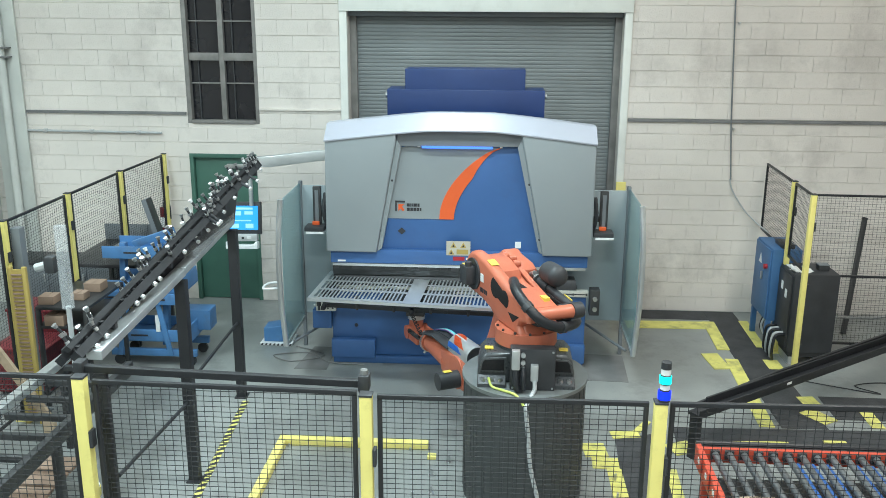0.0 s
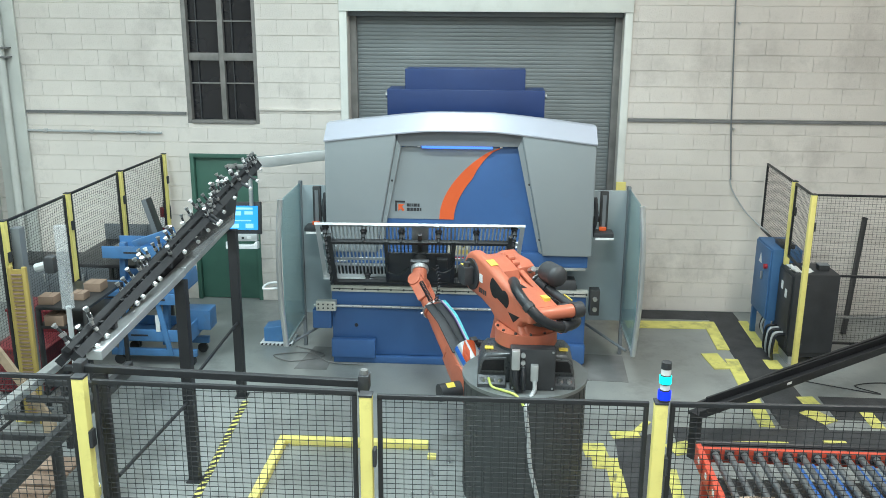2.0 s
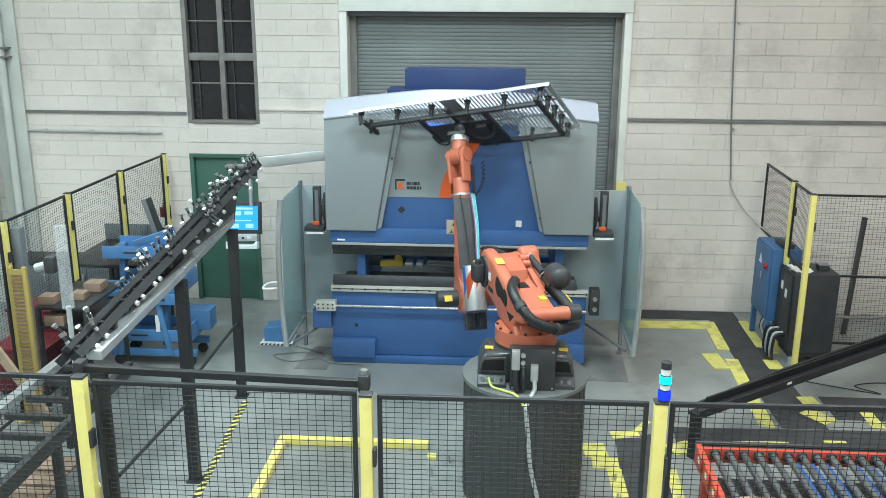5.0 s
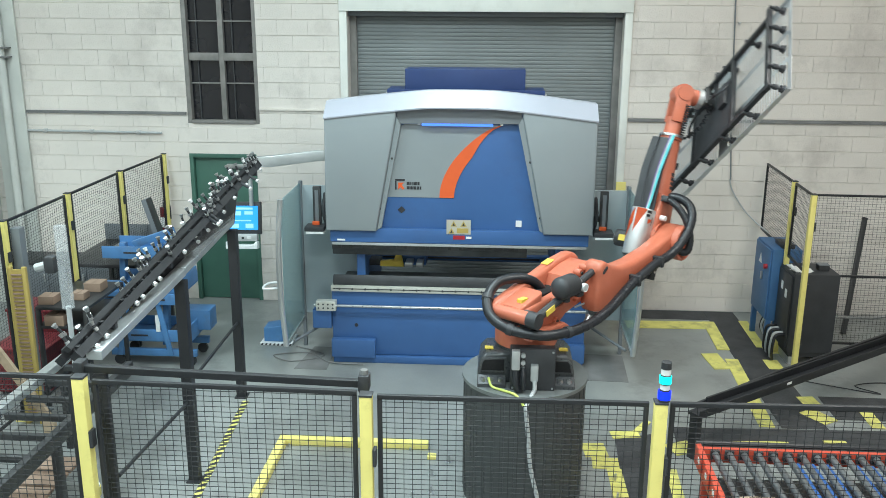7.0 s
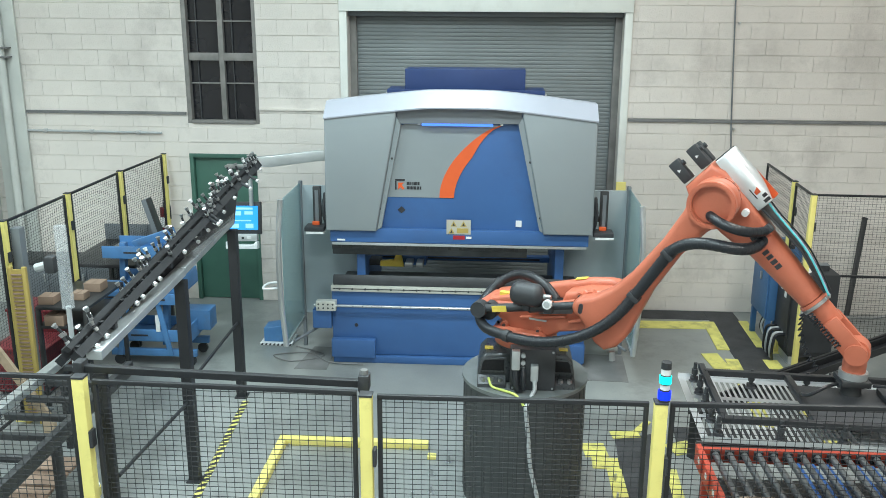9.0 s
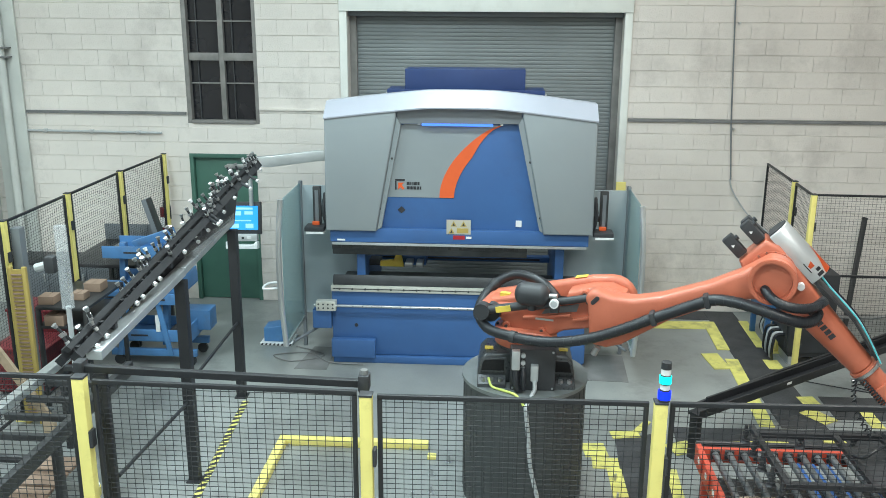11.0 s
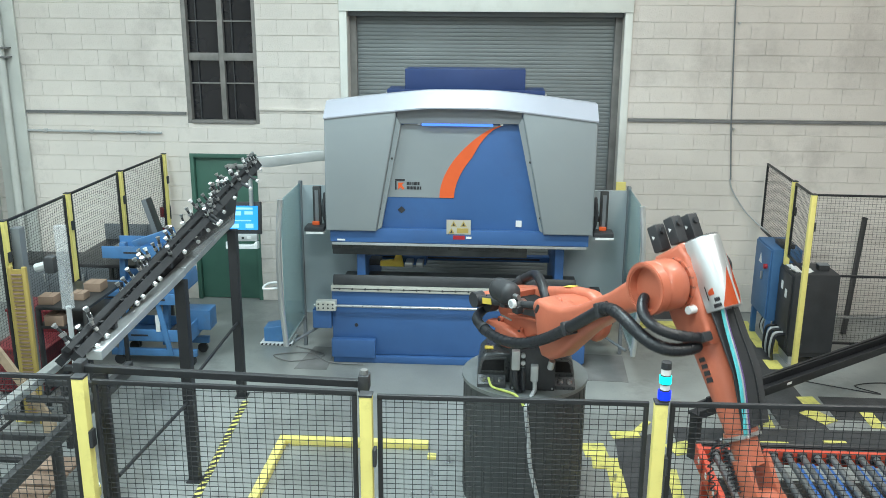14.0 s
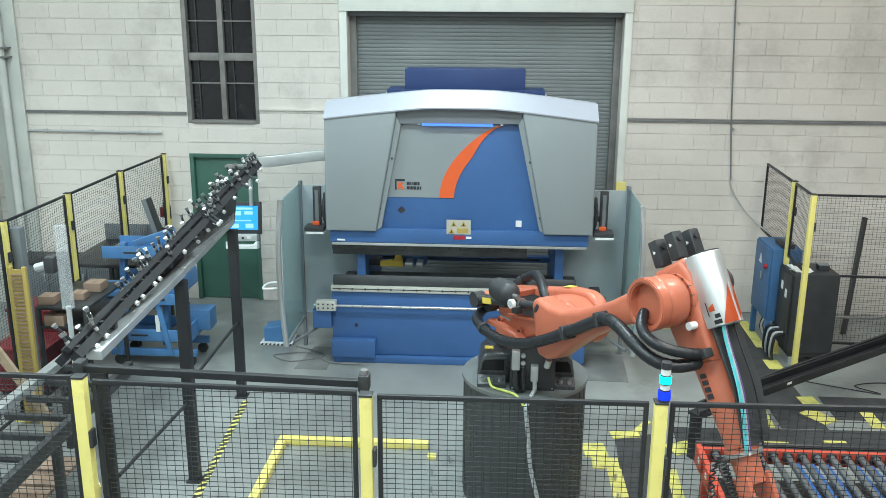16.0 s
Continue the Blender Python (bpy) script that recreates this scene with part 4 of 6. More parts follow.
    # the ear is solid; a black plate paints the shade of its slot
    part("ear_slot_shade", prism(bmesh.new(), disc_outline(-0.05, 0.118, 0.017, 120, 300, 6) + disc_outline(-0.008, 0.143, 0.017, -60, 120, 6), "y", -0.3335, -0.325, 0.002), M_INK, link, "dark oval plate painted as a shaded slot")
    lh = smooth_path([(0.30, -0.39, -0.085), (0.45, -0.385, -0.07), (0.62, -0.38, -0.05), (0.80, -0.385, -0.03)], 8)
    part("hose", tube(bmesh.new(), lh, 0.040, 14, 0.05), M_HOSE, link, "thick black hose")
    for i in (4, 22):
        p = lh[i]
        part("hose_clamp", bx((p.x - 0.02, p.y - 0.047, p.z - 0.049), (p.x + 0.02, -0.325, p.z + 0.049), 0.012), M_BLACK, link)
    part("bump_stop", cyl(bmesh.new(), (-0.14, -0.24, -0.26), (-0.19, -0.24, -0.31), 0.025, seg=12), M_STEEL, link)

    for k in range(16):
        q = radians(k * 22.5)
        part("ring_bolt", cyl(bmesh.new(), (L2 + 0.152 * math.cos(q), -0.15, 0.152 * math.sin(q)), (L2 + 0.152 * math.cos(q), -0.128, 0.152 * math.sin(q)), 0.011, seg=6), M_DSTEEL, link)

    # axis 3: the forearm, x along it, z up
    bm = cyl(bmesh.new(), (0, -0.15, 0), (0, 0.13, 0), 0.162, seg=36)
    fore = part("forearm", bm, M_ORANGE, t, "orange forearm")
    part("elbow_body", prism(bmesh.new(), [(-0.21, -0.12), (-0.22, 0.12), (-0.12, 0.165), (0.2, 0.145), (0.42, 0.118), (0.42, -0.11), (0.2, -0.15), (-0.1, -0.165)], "y", -0.135, 0.12, 0.035), M_ORANGE, fore)
    bm = cyl(bmesh.new(), (0.36, 0, 0.0), (0.95, 0, 0), 0.128, 0.09, seg=32)
    part("forearm_tube", bm, M_ORANGE, fore)
    part("tube_flange", cyl(bmesh.new(), (0.955, 0, 0), (0.985, 0, 0), 0.105, seg=32), M_ORANGE, fore)
    for y, z in ((-0.08, -0.075), (-0.08, 0.085), (0.06, 0.085)):
        mo = part("axis_motor", bx((-0.40, y - 0.04, z - 0.042), (-0.225, y + 0.04, z + 0.042), 0.012), M_BLACK, fore, "black axis motor")
        part("motor_plug", cyl(bmesh.new(), (-0.35, y, z + 0.041), (-0.35, y, z + 0.06), 0.02, seg=10), M_BLACK, mo)
        part("warning_mark", prism(bmesh.new(), [(-0.335, z - 0.012), (-0.31, z - 0.012), (-0.32, z + 0.012)], "y", y - 0.0425, y - 0.0405), M_LABEL, mo)
    bm = prism(bmesh.new(), [(0.108, 0.15), *disc_outline(0.0, 0.195, 0.108, 0, 180, 14), (-0.108, 0.15)], "x", -0.21, 0.24, 0.008)
    cov = part("valve_cover", bm, M_ALU, fore, "polished aluminium valve cover")
    ends = part("cover_end", prism(bmesh.new(), [(0.10, 0.155), *disc_outline(0.0, 0.195, 0.10, 0, 180, 14), (-0.10, 0.155)], "x", -0.218, -0.211), M_BLACK, cov)
    # red and blue graphic wrapped round the cover's front end
    def wrap(a0, a1, x0, x1, x2, x3, material, name):
        bm = bmesh.new()
        n = 10
        prev = None
        for k in range(n + 1):
            f = k / n
            a = radians(a0 + (a1 - a0) * f)
            row = [bm.verts.new((x, 0.1095 * math.cos(a), 0.195 + 0.1095 * math.sin(a))) for x in (x0 + (x2 - x0) * f, x1 + (x3 - x1) * f)]
            if prev:
                bm.faces.new((prev[0], prev[1], row[1], row[0]))
            prev = row
        bmesh.ops.solidify(bm, geom=bm.faces[:], thickness=0.002)
        return part(name, bm, material, cov)
    wrap(30, 75, -0.12, 0.10, 0.09, 0.235, M_DECO_ORANGE, "red_graphic")
    wrap(77, 84, -0.1, 0.235, 0.10, 0.235, M_LABEL, "white_graphic")
    wrap(86, 135, 0.0, 0.235, 0.22, 0.235, M_DECO_ORANGE, "red_graphic")
    wrap(0, 29, -0.1, 0.235, 0.02, 0.235, M_LBLUE, "blue_graphic")
    wrap(152, 172, 0.10, 0.145, 0.12, 0.145, M_DECO_ORANGE, "red_graphic")
    wrap(176, 180, 0.085, 0.17, 0.085, 0.17, M_INK, "mark_bar")
    wrap(140, 158, 0.165, 0.19, 0.165, 0.19, M_INK, "mark_bar")
    wrap(140, 166, 0.20, 0.225, 0.20, 0.225, M_INK, "mark_bar")
    part("hose_tray", prism(bmesh.new(), [(0.22, 0.165), (0.22, 0.18), (0.62, 0.195), (0.95, 0.125), (0.95, 0.11), (0.62, 0.18)], "y", -0.095, 0.13, 0.004), M_BLACK, fore, "dark hose tray")
    for y, mtl in ((-0.098, M_TEAL), (-0.084, M_TEAL), (-0.070, M_GREYCABLE), (-0.056, M_PURPLE), (0.05, M_HOSE)):
        part("air_line", tube(bmesh.new(), smooth_path([(0.23, y * 0.6, 0.23), (0.34, y * 0.7, 0.22), (0.66, y * 0.9, 0.21), (0.98, y, 0.125)], 6), 0.006, 8), mtl, fore)
    part("hose_clamp", bx((0.34, -0.20, 0.0), (0.40, -0.125, 0.16), 0.014), M_BLACK, fore)
    am = part("elbow_motor", cyl(bmesh.new(), (-0.06, 0.13, -0.04), (-0.06, 0.34, -0.04), 0.085, seg=24), M_BLACK, fore, "black elbow motor")
    part("motor_sticker", bx((-0.09, 0.2, 0.046), (-0.03, 0.28, 0.05)), M_LYELLOW, am, smooth=False)
    part("limit_knob", cyl(bmesh.new(), (0.19, -0.19, 0.09), (0.19, -0.13, 0.09), 0.025, seg=16), M_LABEL, fore, "white round cap")
    for k, w in enumerate((0.028, 0.028, 0.03, 0.032)):
        part("mark_bar", bx((0.48 + k * 0.042, -0.1235 + 0.0026 * k, -0.02), (0.48 + k * 0.042 + w, -0.112 + 0.0026 * k, 0.025)), M_INK, fore, smooth=False)
    bm = bmesh.new()
    ring_plate(bm, 0.106, 0.118, -0.012, 0.012)
    bmesh.ops.transform(bm, matrix=pose(0.99, 0, 0, 0, 0, 90), verts=bm.verts[:])
    part("hose_strap", bm, M_STEEL, fore)

    # axis 4: the in-line wrist
    bm = cyl(bmesh.new(), (0.985, 0, 0), (1.17, 0, 0), 0.088, 0.08, seg=28)
    box(bm, (1.12, -0.108, -0.075), (1.42, -0.066, 0.075), 0.02), box(bm, (1.12, 0.066, -0.075), (1.42, 0.108, 0.075), 0.02)
    wrist = part("wrist", bm, M_ORANGE, t, "orange in-line wrist")
    part("wrist_cap", cyl(bmesh.new(), (L3, -0.12, 0), (L3, 0.12, 0), 0.075, seg=24), M_ORANGE, wrist)
    coil = [(1.0 + 0.3 * k / 90, 0.125 + 0.02 * math.cos(k * 0.9), 0.05 + 0.02 * math.sin(k * 0.9)) for k in range(90)]
    part("coil_hose", tube(bmesh.new(), coil, 0.006, 6), M_HOSE, wrist, "black coiled air hose")
    coil = [(1.0 + 0.36 * k / 90, -0.125 + 0.02 * math.cos(k * 0.9), 0.02 + 0.02 * math.sin(k * 0.9)) for k in range(90)]
    part("coil_hose", tube(bmesh.new(), coil, 0.006, 6), M_HOSE, wrist, "black coiled air hose")

    sag = smooth_path([(0.98, 0.10, 0.09), (1.06, 0.12, 0.17), (1.2, 0.12, 0.24), (1.36, 0.1, 0.27)], 24)
    coil = [p + Vector((0, 0.018 * math.cos(i * 0.9), 0.018 * math.sin(i * 0.9))) for i, p in enumerate(sag)]
    part("coil_hose", tube(bmesh.new(), coil, 0.006, 6), M_HOSE, wrist, "black coiled air hose")
    for q in (60, 180, 300):
        part("strap_screw", cyl(bmesh.new(), (0.99, 0.118 * math.cos(radians(q)), 0.118 * math.sin(radians(q))), (0.99, 0.14 * math.cos(radians(q)), 0.14 * math.sin(radians(q))), 0.012, seg=8), M_STEEL, wrist)

    # axis 5: the hand, origin in the wrist, x out of the flange
    bm = cyl(bmesh.new(), (0, -0.064, 0), (0, 0.064, 0), 0.09, seg=28)
    cyl(bm, (0, 0, 0), (0.15, 0, 0), 0.08, 0.078, seg=28)
    hand = part("wrist_hand", bm, M_ORANGE, t, "orange wrist hand")
    part("flange_ring", cyl(bmesh.new(), (0.15, 0, 0), (0.20, 0, 0), 0.095, seg=28), M_ALU, hand, "bright steel flange")
    return t, col, link, fore, wrist, hand, bal, rod


robot_arm, r_column, r_link, r_forearm, r_wrist, r_hand, r_balance, r_rod = robot()
HOSE_STEPS = 16


def hose_chain(radius, length):
    """Short overlapping hose pieces that are keyed along a bending line."""
    bm = cyl(bmesh.new(), (-length / 2, 0, 0), (length / 2, 0, 0), radius, seg=14)
    cyl(bm, (-length * 0.2, 0, 0), (length * 0.2, 0, 0), radius * 1.05, seg=14)
    ball(bm, (-length / 2, 0, 0), radius, seg=14), ball(bm, (length / 2, 0, 0), radius, seg=14)
    me = finish("hose_piece", bm, M_HOSE, True)
    out = []
    for _ in range(HOSE_STEPS):
        ob = new("hose_piece", me)
        ob.parent = robot_arm
        out.append(tagged(ob, "thick black hose"))
    return out


hose_low, hose_elbow, hose_inner = hose_chain(0.040, 0.062), hose_chain(0.040, 0.07), hose_chain(0.033, 0.05)
GA, GB, GH, GZ = 0.955, 0.386, 0.124, 0.114


def gripper():
    """The vacuum frame: x out of the flange, y along its length, z across."""
    bm = bx((L6 - 0.015, -0.10, -0.10), (L6 + 0.03, 0.10, 0.10), 0.01)
    cyl(bm, (L6 + 0.04, 0, 0), (L6 + GH + 0.02, 0, 0), 0.07)
    g = part("vacuum_gripper", bm, M_DSTEEL, robot_arm, "black vacuum gripper frame with suction cups")
    x0, x1 = L6 + GH - 0.022, L6 + GH + 0.022
    zc = GZ
    for z in (zc - GB, zc + GB):
        part("long_rail", bx((x0, -GA, z - 0.022), (x1, GA, z + 0.022), 0.004), M_FENCE, g)
    for y in (-GA, -0.36, 0.36, GA):
        part("cross_bar", bx((x0 + 0.002, y - 0.022, zc - GB - (0.12 if abs(y) == GA else 0.03)), (x1 - 0.002, y + 0.022, zc + GB + 0.03), 0.004), M_FENCE, g)
    part("centre_plate", bx((x0 + 0.008, -0.34, zc - 0.2), (x0 + 0.02, 0.34, zc + GB), 0.003), M_BLACK, g, "black mounting plate")
    part("centre_bar", bx((x0 + 0.021, -0.02, zc - GB - 0.12), (x1 + 0.01, 0.02, zc + GB), 0.004), M_FENCE, g)
    part("valve_block", bx((x0 - 0.035, 0.18, zc - 0.14), (x0 + 0.006, 0.3, zc + 0.1), 0.01), M_BLACK, g)
    stem = finish("cup_stem", cyl(cyl(bmesh.new(), (-0.028, 0, 0), (0.085, 0, 0), 0.014, seg=10), (0.02, 0, 0), (0.06, 0, 0), 0.024, seg=10), M_BLACK, True)
    cup = finish("suction_cup", cyl(cyl(bmesh.new(), (0.085, 0, 0), (0.10, 0, 0), 0.03, seg=14), (0.10, 0, 0), (0.118, 0, 0), 0.022, 0.04, seg=14), M_RUBBER, True)
    spots = [(s * (GA + 0.045), zc - GB - 0.1 + k * (2 * GB + 0.12) / 4) for s in (-1, 1) for k in range(5)] + [(y, zc + s * (GB + 0.03)) for y in (-0.6, -0.2, 0.2, 0.6) for s in (-1, 1)]
    for y, z in spots:
        for n, me in (("cup_stem", stem), ("suction_cup", cup)):
            o = new(n, me)
            o.parent, o.matrix_basis = g, pose(L6 + GH, y, z)
    for pts in ([(L6 + 0.02, 0.12, 0.06), (L6 + 0.0, 0.24, 0.12), (L6 + 0.04, 0.34, 0.1), (L6 + 0.09, 0.36, 0.0)], [(L6 + 0.02, -0.12, 0.06), (L6 + 0.0, -0.22, 0.16), (L6 + 0.05, -0.34, 0.2), (L6 + 0.09, -0.37, 0.1)]):
        part("air_hose", tube(bmesh.new(), smooth_path(pts, 6), 0.012, 8), M_HOSE, g)
    return g


r_gripper = gripper()


def panel():
    """A slotted steel panel, in the gripper's space."""
    xp = L6 + GH + 0.119
    ly, z0, z1 = 1.11, GZ - GB - 0.17, GZ + GB + 0.10
    bm = bmesh.new()
    t = 0.003
    zs = [z0, z0 + 0.07, z0 + 0.33, z0 + 0.38, z0 + 0.64, z0 + 0.69, z1 - 0.07, z1]
    # solid strips along the length
    for a, b in ((zs[0], zs[1]), (zs[2], zs[3]), (zs[4], zs[5]), (zs[6], zs[7])):
        box(bm, (xp, -ly, a), (xp + t, ly, b))
    # ribs between the slots
    fields = ((-1.06, -0.09), (0.09, 1.06))
    for a, b in ((zs[1], zs[2]), (zs[3], zs[4]), (zs[5], zs[6])):
        for lo, hi in ((-ly, -1.06), (-0.09, 0.09), (1.06, ly)):
            box(bm, (xp, lo, a), (xp + t, hi, b))
        for f0, f1 in fields:
            n = 24
            for k in range(1, n):
                y = f0 + (f1 - f0) * k / n
                box(bm, (xp, y - 0.0085, a), (xp + t, y + 0.0085, b))
    th = thing("slotted_sheet", "large slotted sheet steel panel with a folded edge", "metal panel")
    part("sheet", bm, M_SHEET, th, "slotted steel sheet", smooth=False)
    part("folded_edge", bx((xp - 0.035, -ly, z1 - 0.003), (xp + t, ly, z1), 0.0), M_SHEET, th, smooth=False)
    part("folded_edge", bx((xp - 0.03, -ly, z0), (xp + t, ly, z0 + 0.003), 0.0), M_SHEET, th, smooth=False)
    return th


slotted_panel = panel()


# ---- fences ----
def fence_post(x, y, h, group, width=0.065, label="yellow steel fence post"):
    t = thing("yellow_stanchion", label, "fence post", pose(x, y, 0), group)
    part("post", bx((-width / 2, -0.03, 0.012), (width / 2, 0.03, h), 0.004), M_YELLOW, t)
    part("foot_plate", bx((-0.08, -0.08, 0), (0.08, 0.08, 0.011), 0.003), M_YELLOW, t)
    part("cap", bx((-width / 2 - 0.003, -0.033, h), (width / 2 + 0.003, 0.033, h + 0.012), 0.003), M_BLACK, t)
    for z in (h - 0.35, h * 0.5, 0.35):
        part("latch", bx((width / 2 + 0.001, -0.034, z - 0.05), (width / 2 + 0.02, 0.02, z + 0.05), 0.004), M_BLACK, t)
    return t


def fence_panel(p0, p1, h0, h1, group, z0=0.1, gap=0.06, pitch=(0.0465, 0.03), tube_r=0.0125, wire=0.0021, mid=None):
    """A welded mesh panel between two posts; both ends may have their own height."""
    a, b = Vector((*p0, 0)), Vector((*p1, 0))
    d = (b - a).normalized()
    a, b = a + d * gap, b - d * gap
    length = (b - a).length
    m = Matrix.Translation(a) @ Matrix.Rotation(math.atan2(d.y, d.x), 4, "Z")
    t = thing("mesh_fence", "black welded wire mesh machine fence panel", "fence panel", m, group)
    def top(x):
        return h0 + (h1 - h0) * x / length
    r = tube_r
    part("top_tube", prism(bmesh.new(), [(0, top(0) - 2 * r), (length, top(length) - 2 * r), (length, top(length)), (0, top(0))], "y", -r, r, 0.003), M_FENCE, t)
    part("bottom_tube", bx((0, -r, z0), (length, r, z0 + 2 * r), 0.003), M_FENCE, t)
    part("side_tube", bx((0, -r, z0 + 2 * r), (2 * r, r, top(0) - 2 * r), 0.003), M_FENCE, t)
    part("side_tube", bx((length - 2 * r, -r, z0 + 2 * r), (length, r, top(length) - 2 * r), 0.003), M_FENCE, t)
    if mid:
        part("mid_tube", bx((2 * r, -r, mid), (length - 2 * r, r, mid + 2 * r), 0.003), M_FENCE, t)
    vs, fs = [], []
    def bar(q0, q1):
        q0, q1 = Vector(q0), Vector(q1)
        u = (q1 - q0).normalized()
        s = Vector((-u.z, 0, u.x))
        n = len(vs)
        for q in (q0, q1):
            for k in range(3):
                ang = 2 * math.pi * k / 3
                vs.append(q + wire * (math.cos(ang) * s + Vector((0, math.sin(ang), 0))))
        for k in range(3):
            fs.append((n + k, n + (k + 1) % 3, n + 3 + (k + 1) % 3, n + 3 + k))
    x = pitch[0]
    while x < length - 0.02:
        bar((x, -wire, z0), (x, -wire, top(x) - r))
        x += pitch[0]
    z = z0 + pitch[1]
    while z < min(h0, h1) - 0.02:
        bar((r, wire, z), (length - r, wire, z))
        z += pitch[1]
    me = bpy.data.meshes.new("wire_mesh")
    me.from_pydata([tuple(v) for v in vs], [], fs)
    me.materials.append(M_FENCE)
    o = new("wire_mesh", me)
    o.parent = t
    return t


FY, FH = -7.45, 2.04
NEAR_POSTS = [-3.80, -2.195, -0.657, 0.868, 2.39]
NEAR_TOPS = [(2.095, 2.088), (2.068, 2.052), (2.034, 2.040), (2.042, 2.060)]
for x, h in zip(NEAR_POSTS[1:4], (2.09, FH, FH + 0.01)):
    fence_post(x, FY - 0.03, h, "near fence posts")
for k, (a, b) in enumerate(zip(NEAR_POSTS, NEAR_POSTS[1:])):
    fence_panel((a, FY), (b, FY), *NEAR_TOPS[k], "near fence panels", gap=0.055)


def gate_track():
    t = thing("sliding_gate_track", "black steel sliding gate track above the fence", "gate track")
    part("beam", prism(bmesh.new(), [(-2.25, 2.055), (-0.69, 2.015), (-0.69, 2.055), (-2.25, 2.095)], "y", FY + 0.11, FY + 0.15, 0.004), M_FENCE, t)
    part("end_stop", bx((-0.72, FY + 0.09, 2.00), (-0.66, FY + 0.17, 2.09), 0.008), M_BLACK, t)
    part("end_stop", bx((-2.29, FY + 0.09, 2.04), (-2.235, FY + 0.17, 2.12), 0.008), M_BLACK, t)
    part("upright", bx((-2.195, FY + 0.11, 0.0), (-2.118, FY + 0.15, 2.04), 0.006), M_FENCE, t)
    part("upright", bx((-0.72, FY + 0.115, 0.0), (-0.665, FY + 0.145, 1.999), 0.006), M_FENCE, t)
    part("roller", cyl(bmesh.new(), (-0.69, FY + 0.13, 2.09), (-0.69, FY + 0.13, 2.115), 0.02, seg=12), M_STEEL, t)


gate_track()


def tower_light():
    t = thing("tower_light", "stack light with cyan and blue lamps on the fence post", "signal light", pose(0.881, FY - 0.03, FH + 0.023))
    z = 0.0
    for n, h, r, mtl in (("socket", 0.012, 0.03, M_BLACK), ("blue_lamp", 0.045, 0.033, M_TBLUE), ("ring", 0.008, 0.027, M_BLACK), ("white_lamp", 0.028, 0.025, M_LABEL), ("ring", 0.006, 0.027, M_BLACK), ("cyan_lamp", 0.04, 0.031, M_CYAN), ("ring", 0.006, 0.027, M_BLACK), ("white_lamp", 0.032, 0.025, M_LABEL), ("ring", 0.006, 0.027, M_BLACK), ("cap", 0.03, 0.026, M_BLACK)):
        part(n, cyl(bmesh.new(), (0, 0, z), (0, 0, z + h - 0.0005), r, seg=24), mtl, t)
        z += h


tower_light()
LEFT_POSTS = [(-4.66, -5.3, 2.04), (-4.655, -3.88, 2.04), (-4.665, -2.58, 2.04), (-4.61, -1.33, 2.065), (-4.50, -0.16, 2.095)]
for x, y, h in LEFT_POSTS[1:]:
    fence_post(x, y, h, "side fence posts", 0.055)
for (x0, y0, h0), (x1, y1, h1) in zip(LEFT_POSTS, LEFT_POSTS[1:]):
    fence_panel((x0, y0), (x1, y1), h0, h1, "side fence panels", wire=0.0017)
RIGHT_POSTS = [(3.41, -2.2, 2.10), (3.45, -1.44, 2.10), (3.52, -0.08, 2.10)]
for x, y, h in RIGHT_POSTS[:2]:
    fence_post(x, y, h, "side fence posts", 0.055)
for (x0, y0, h0), (x1, y1, h1) in zip(RIGHT_POSTS, RIGHT_POSTS[1:]):
    fence_panel((x0, y0), (x1, y1), h0, h1, "side fence panels", wire=0.0017, z0=1.22)
fence_panel((3.66, -1.38), (5.6, -1.44), 1.95, 1.95, "side fence panels", wire=0.0017, mid=0.95)


# ---- floor markings ----
def slab(name, pts, z, material, label, category):
    t = part(name, prism(bmesh.new(), pts, "z", 0.0 if z > 0.004 else 0.0005, z), material, smooth=False)
    return tagged(t, label, category, kind="")


def strip(p0, p1, w, z=0.009, label="worn yellow floor tape", material=None):
    p0, p1 = Vector(p0), Vector(p1)
    d = (p1 - p0).normalized()
    n = Vector((-d.y, d.x)) * w / 2
    return slab("floor_tape", [tuple(p0 + n), tuple(p1 + n), tuple(p1 - n), tuple(p0 - n)], z, material or M_TAPE, label, "floor tape")


slab("dark_floor_slab", [(1.75, -0.36), (2.88, -0.36), (2.88, -0.02), (1.75, -0.02)], 0.006, M_MAT, "black rubber floor mat along the wall", "floor mat")
slab("dark_floor_slab", [(2.885, -3.535), (3.34, -3.53), (3.28, -0.02), (2.885, -0.02)], 0.006, M_MAT, "black rubber floor mat beside the cabinets", "floor mat")
slab("dark_floor_slab", [(1.76, -4.12), (4.9, -4.05), (4.9, -3.5), (1.80, -3.6)], 0.006, M_MAT, "black rubber floor mat behind the roller conveyor", "floor mat")
slab("dark_floor_slab", [(1.06, -6.2), (1.6, -6.2), (1.6, -3.75), (1.2, -3.9)], 0.006, M_MAT, "dark floor mat beside the pedestal", "floor mat")
slab("dark_floor_slab", [(3.5, -3.3), (4.35, -3.3), (4.35, -2.75), (3.5, -2.75)], 0.006, M_MAT, "black rubber floor mat by the fence", "floor mat")
# thin dark grey slabs on the floor, one beside each press foot
slab("dark_floor_slab", [(-2.28, -2.42), (-1.9, -2.42), (-1.9, -1.72), (-2.18, -1.72)], 0.004, M_LEDGE, "dark grey slab on the floor beside the press foot", "floor mat")
slab("dark_floor_slab", [(1.06, -2.5), (1.52, -2.52), (1.55, -1.75), (1.06, -1.7)], 0.004, M_LEDGE, "dark grey slab on the floor beside the press foot", "floor mat")
strip((1.75, -0.615), (2.86, -0.585), 0.27)
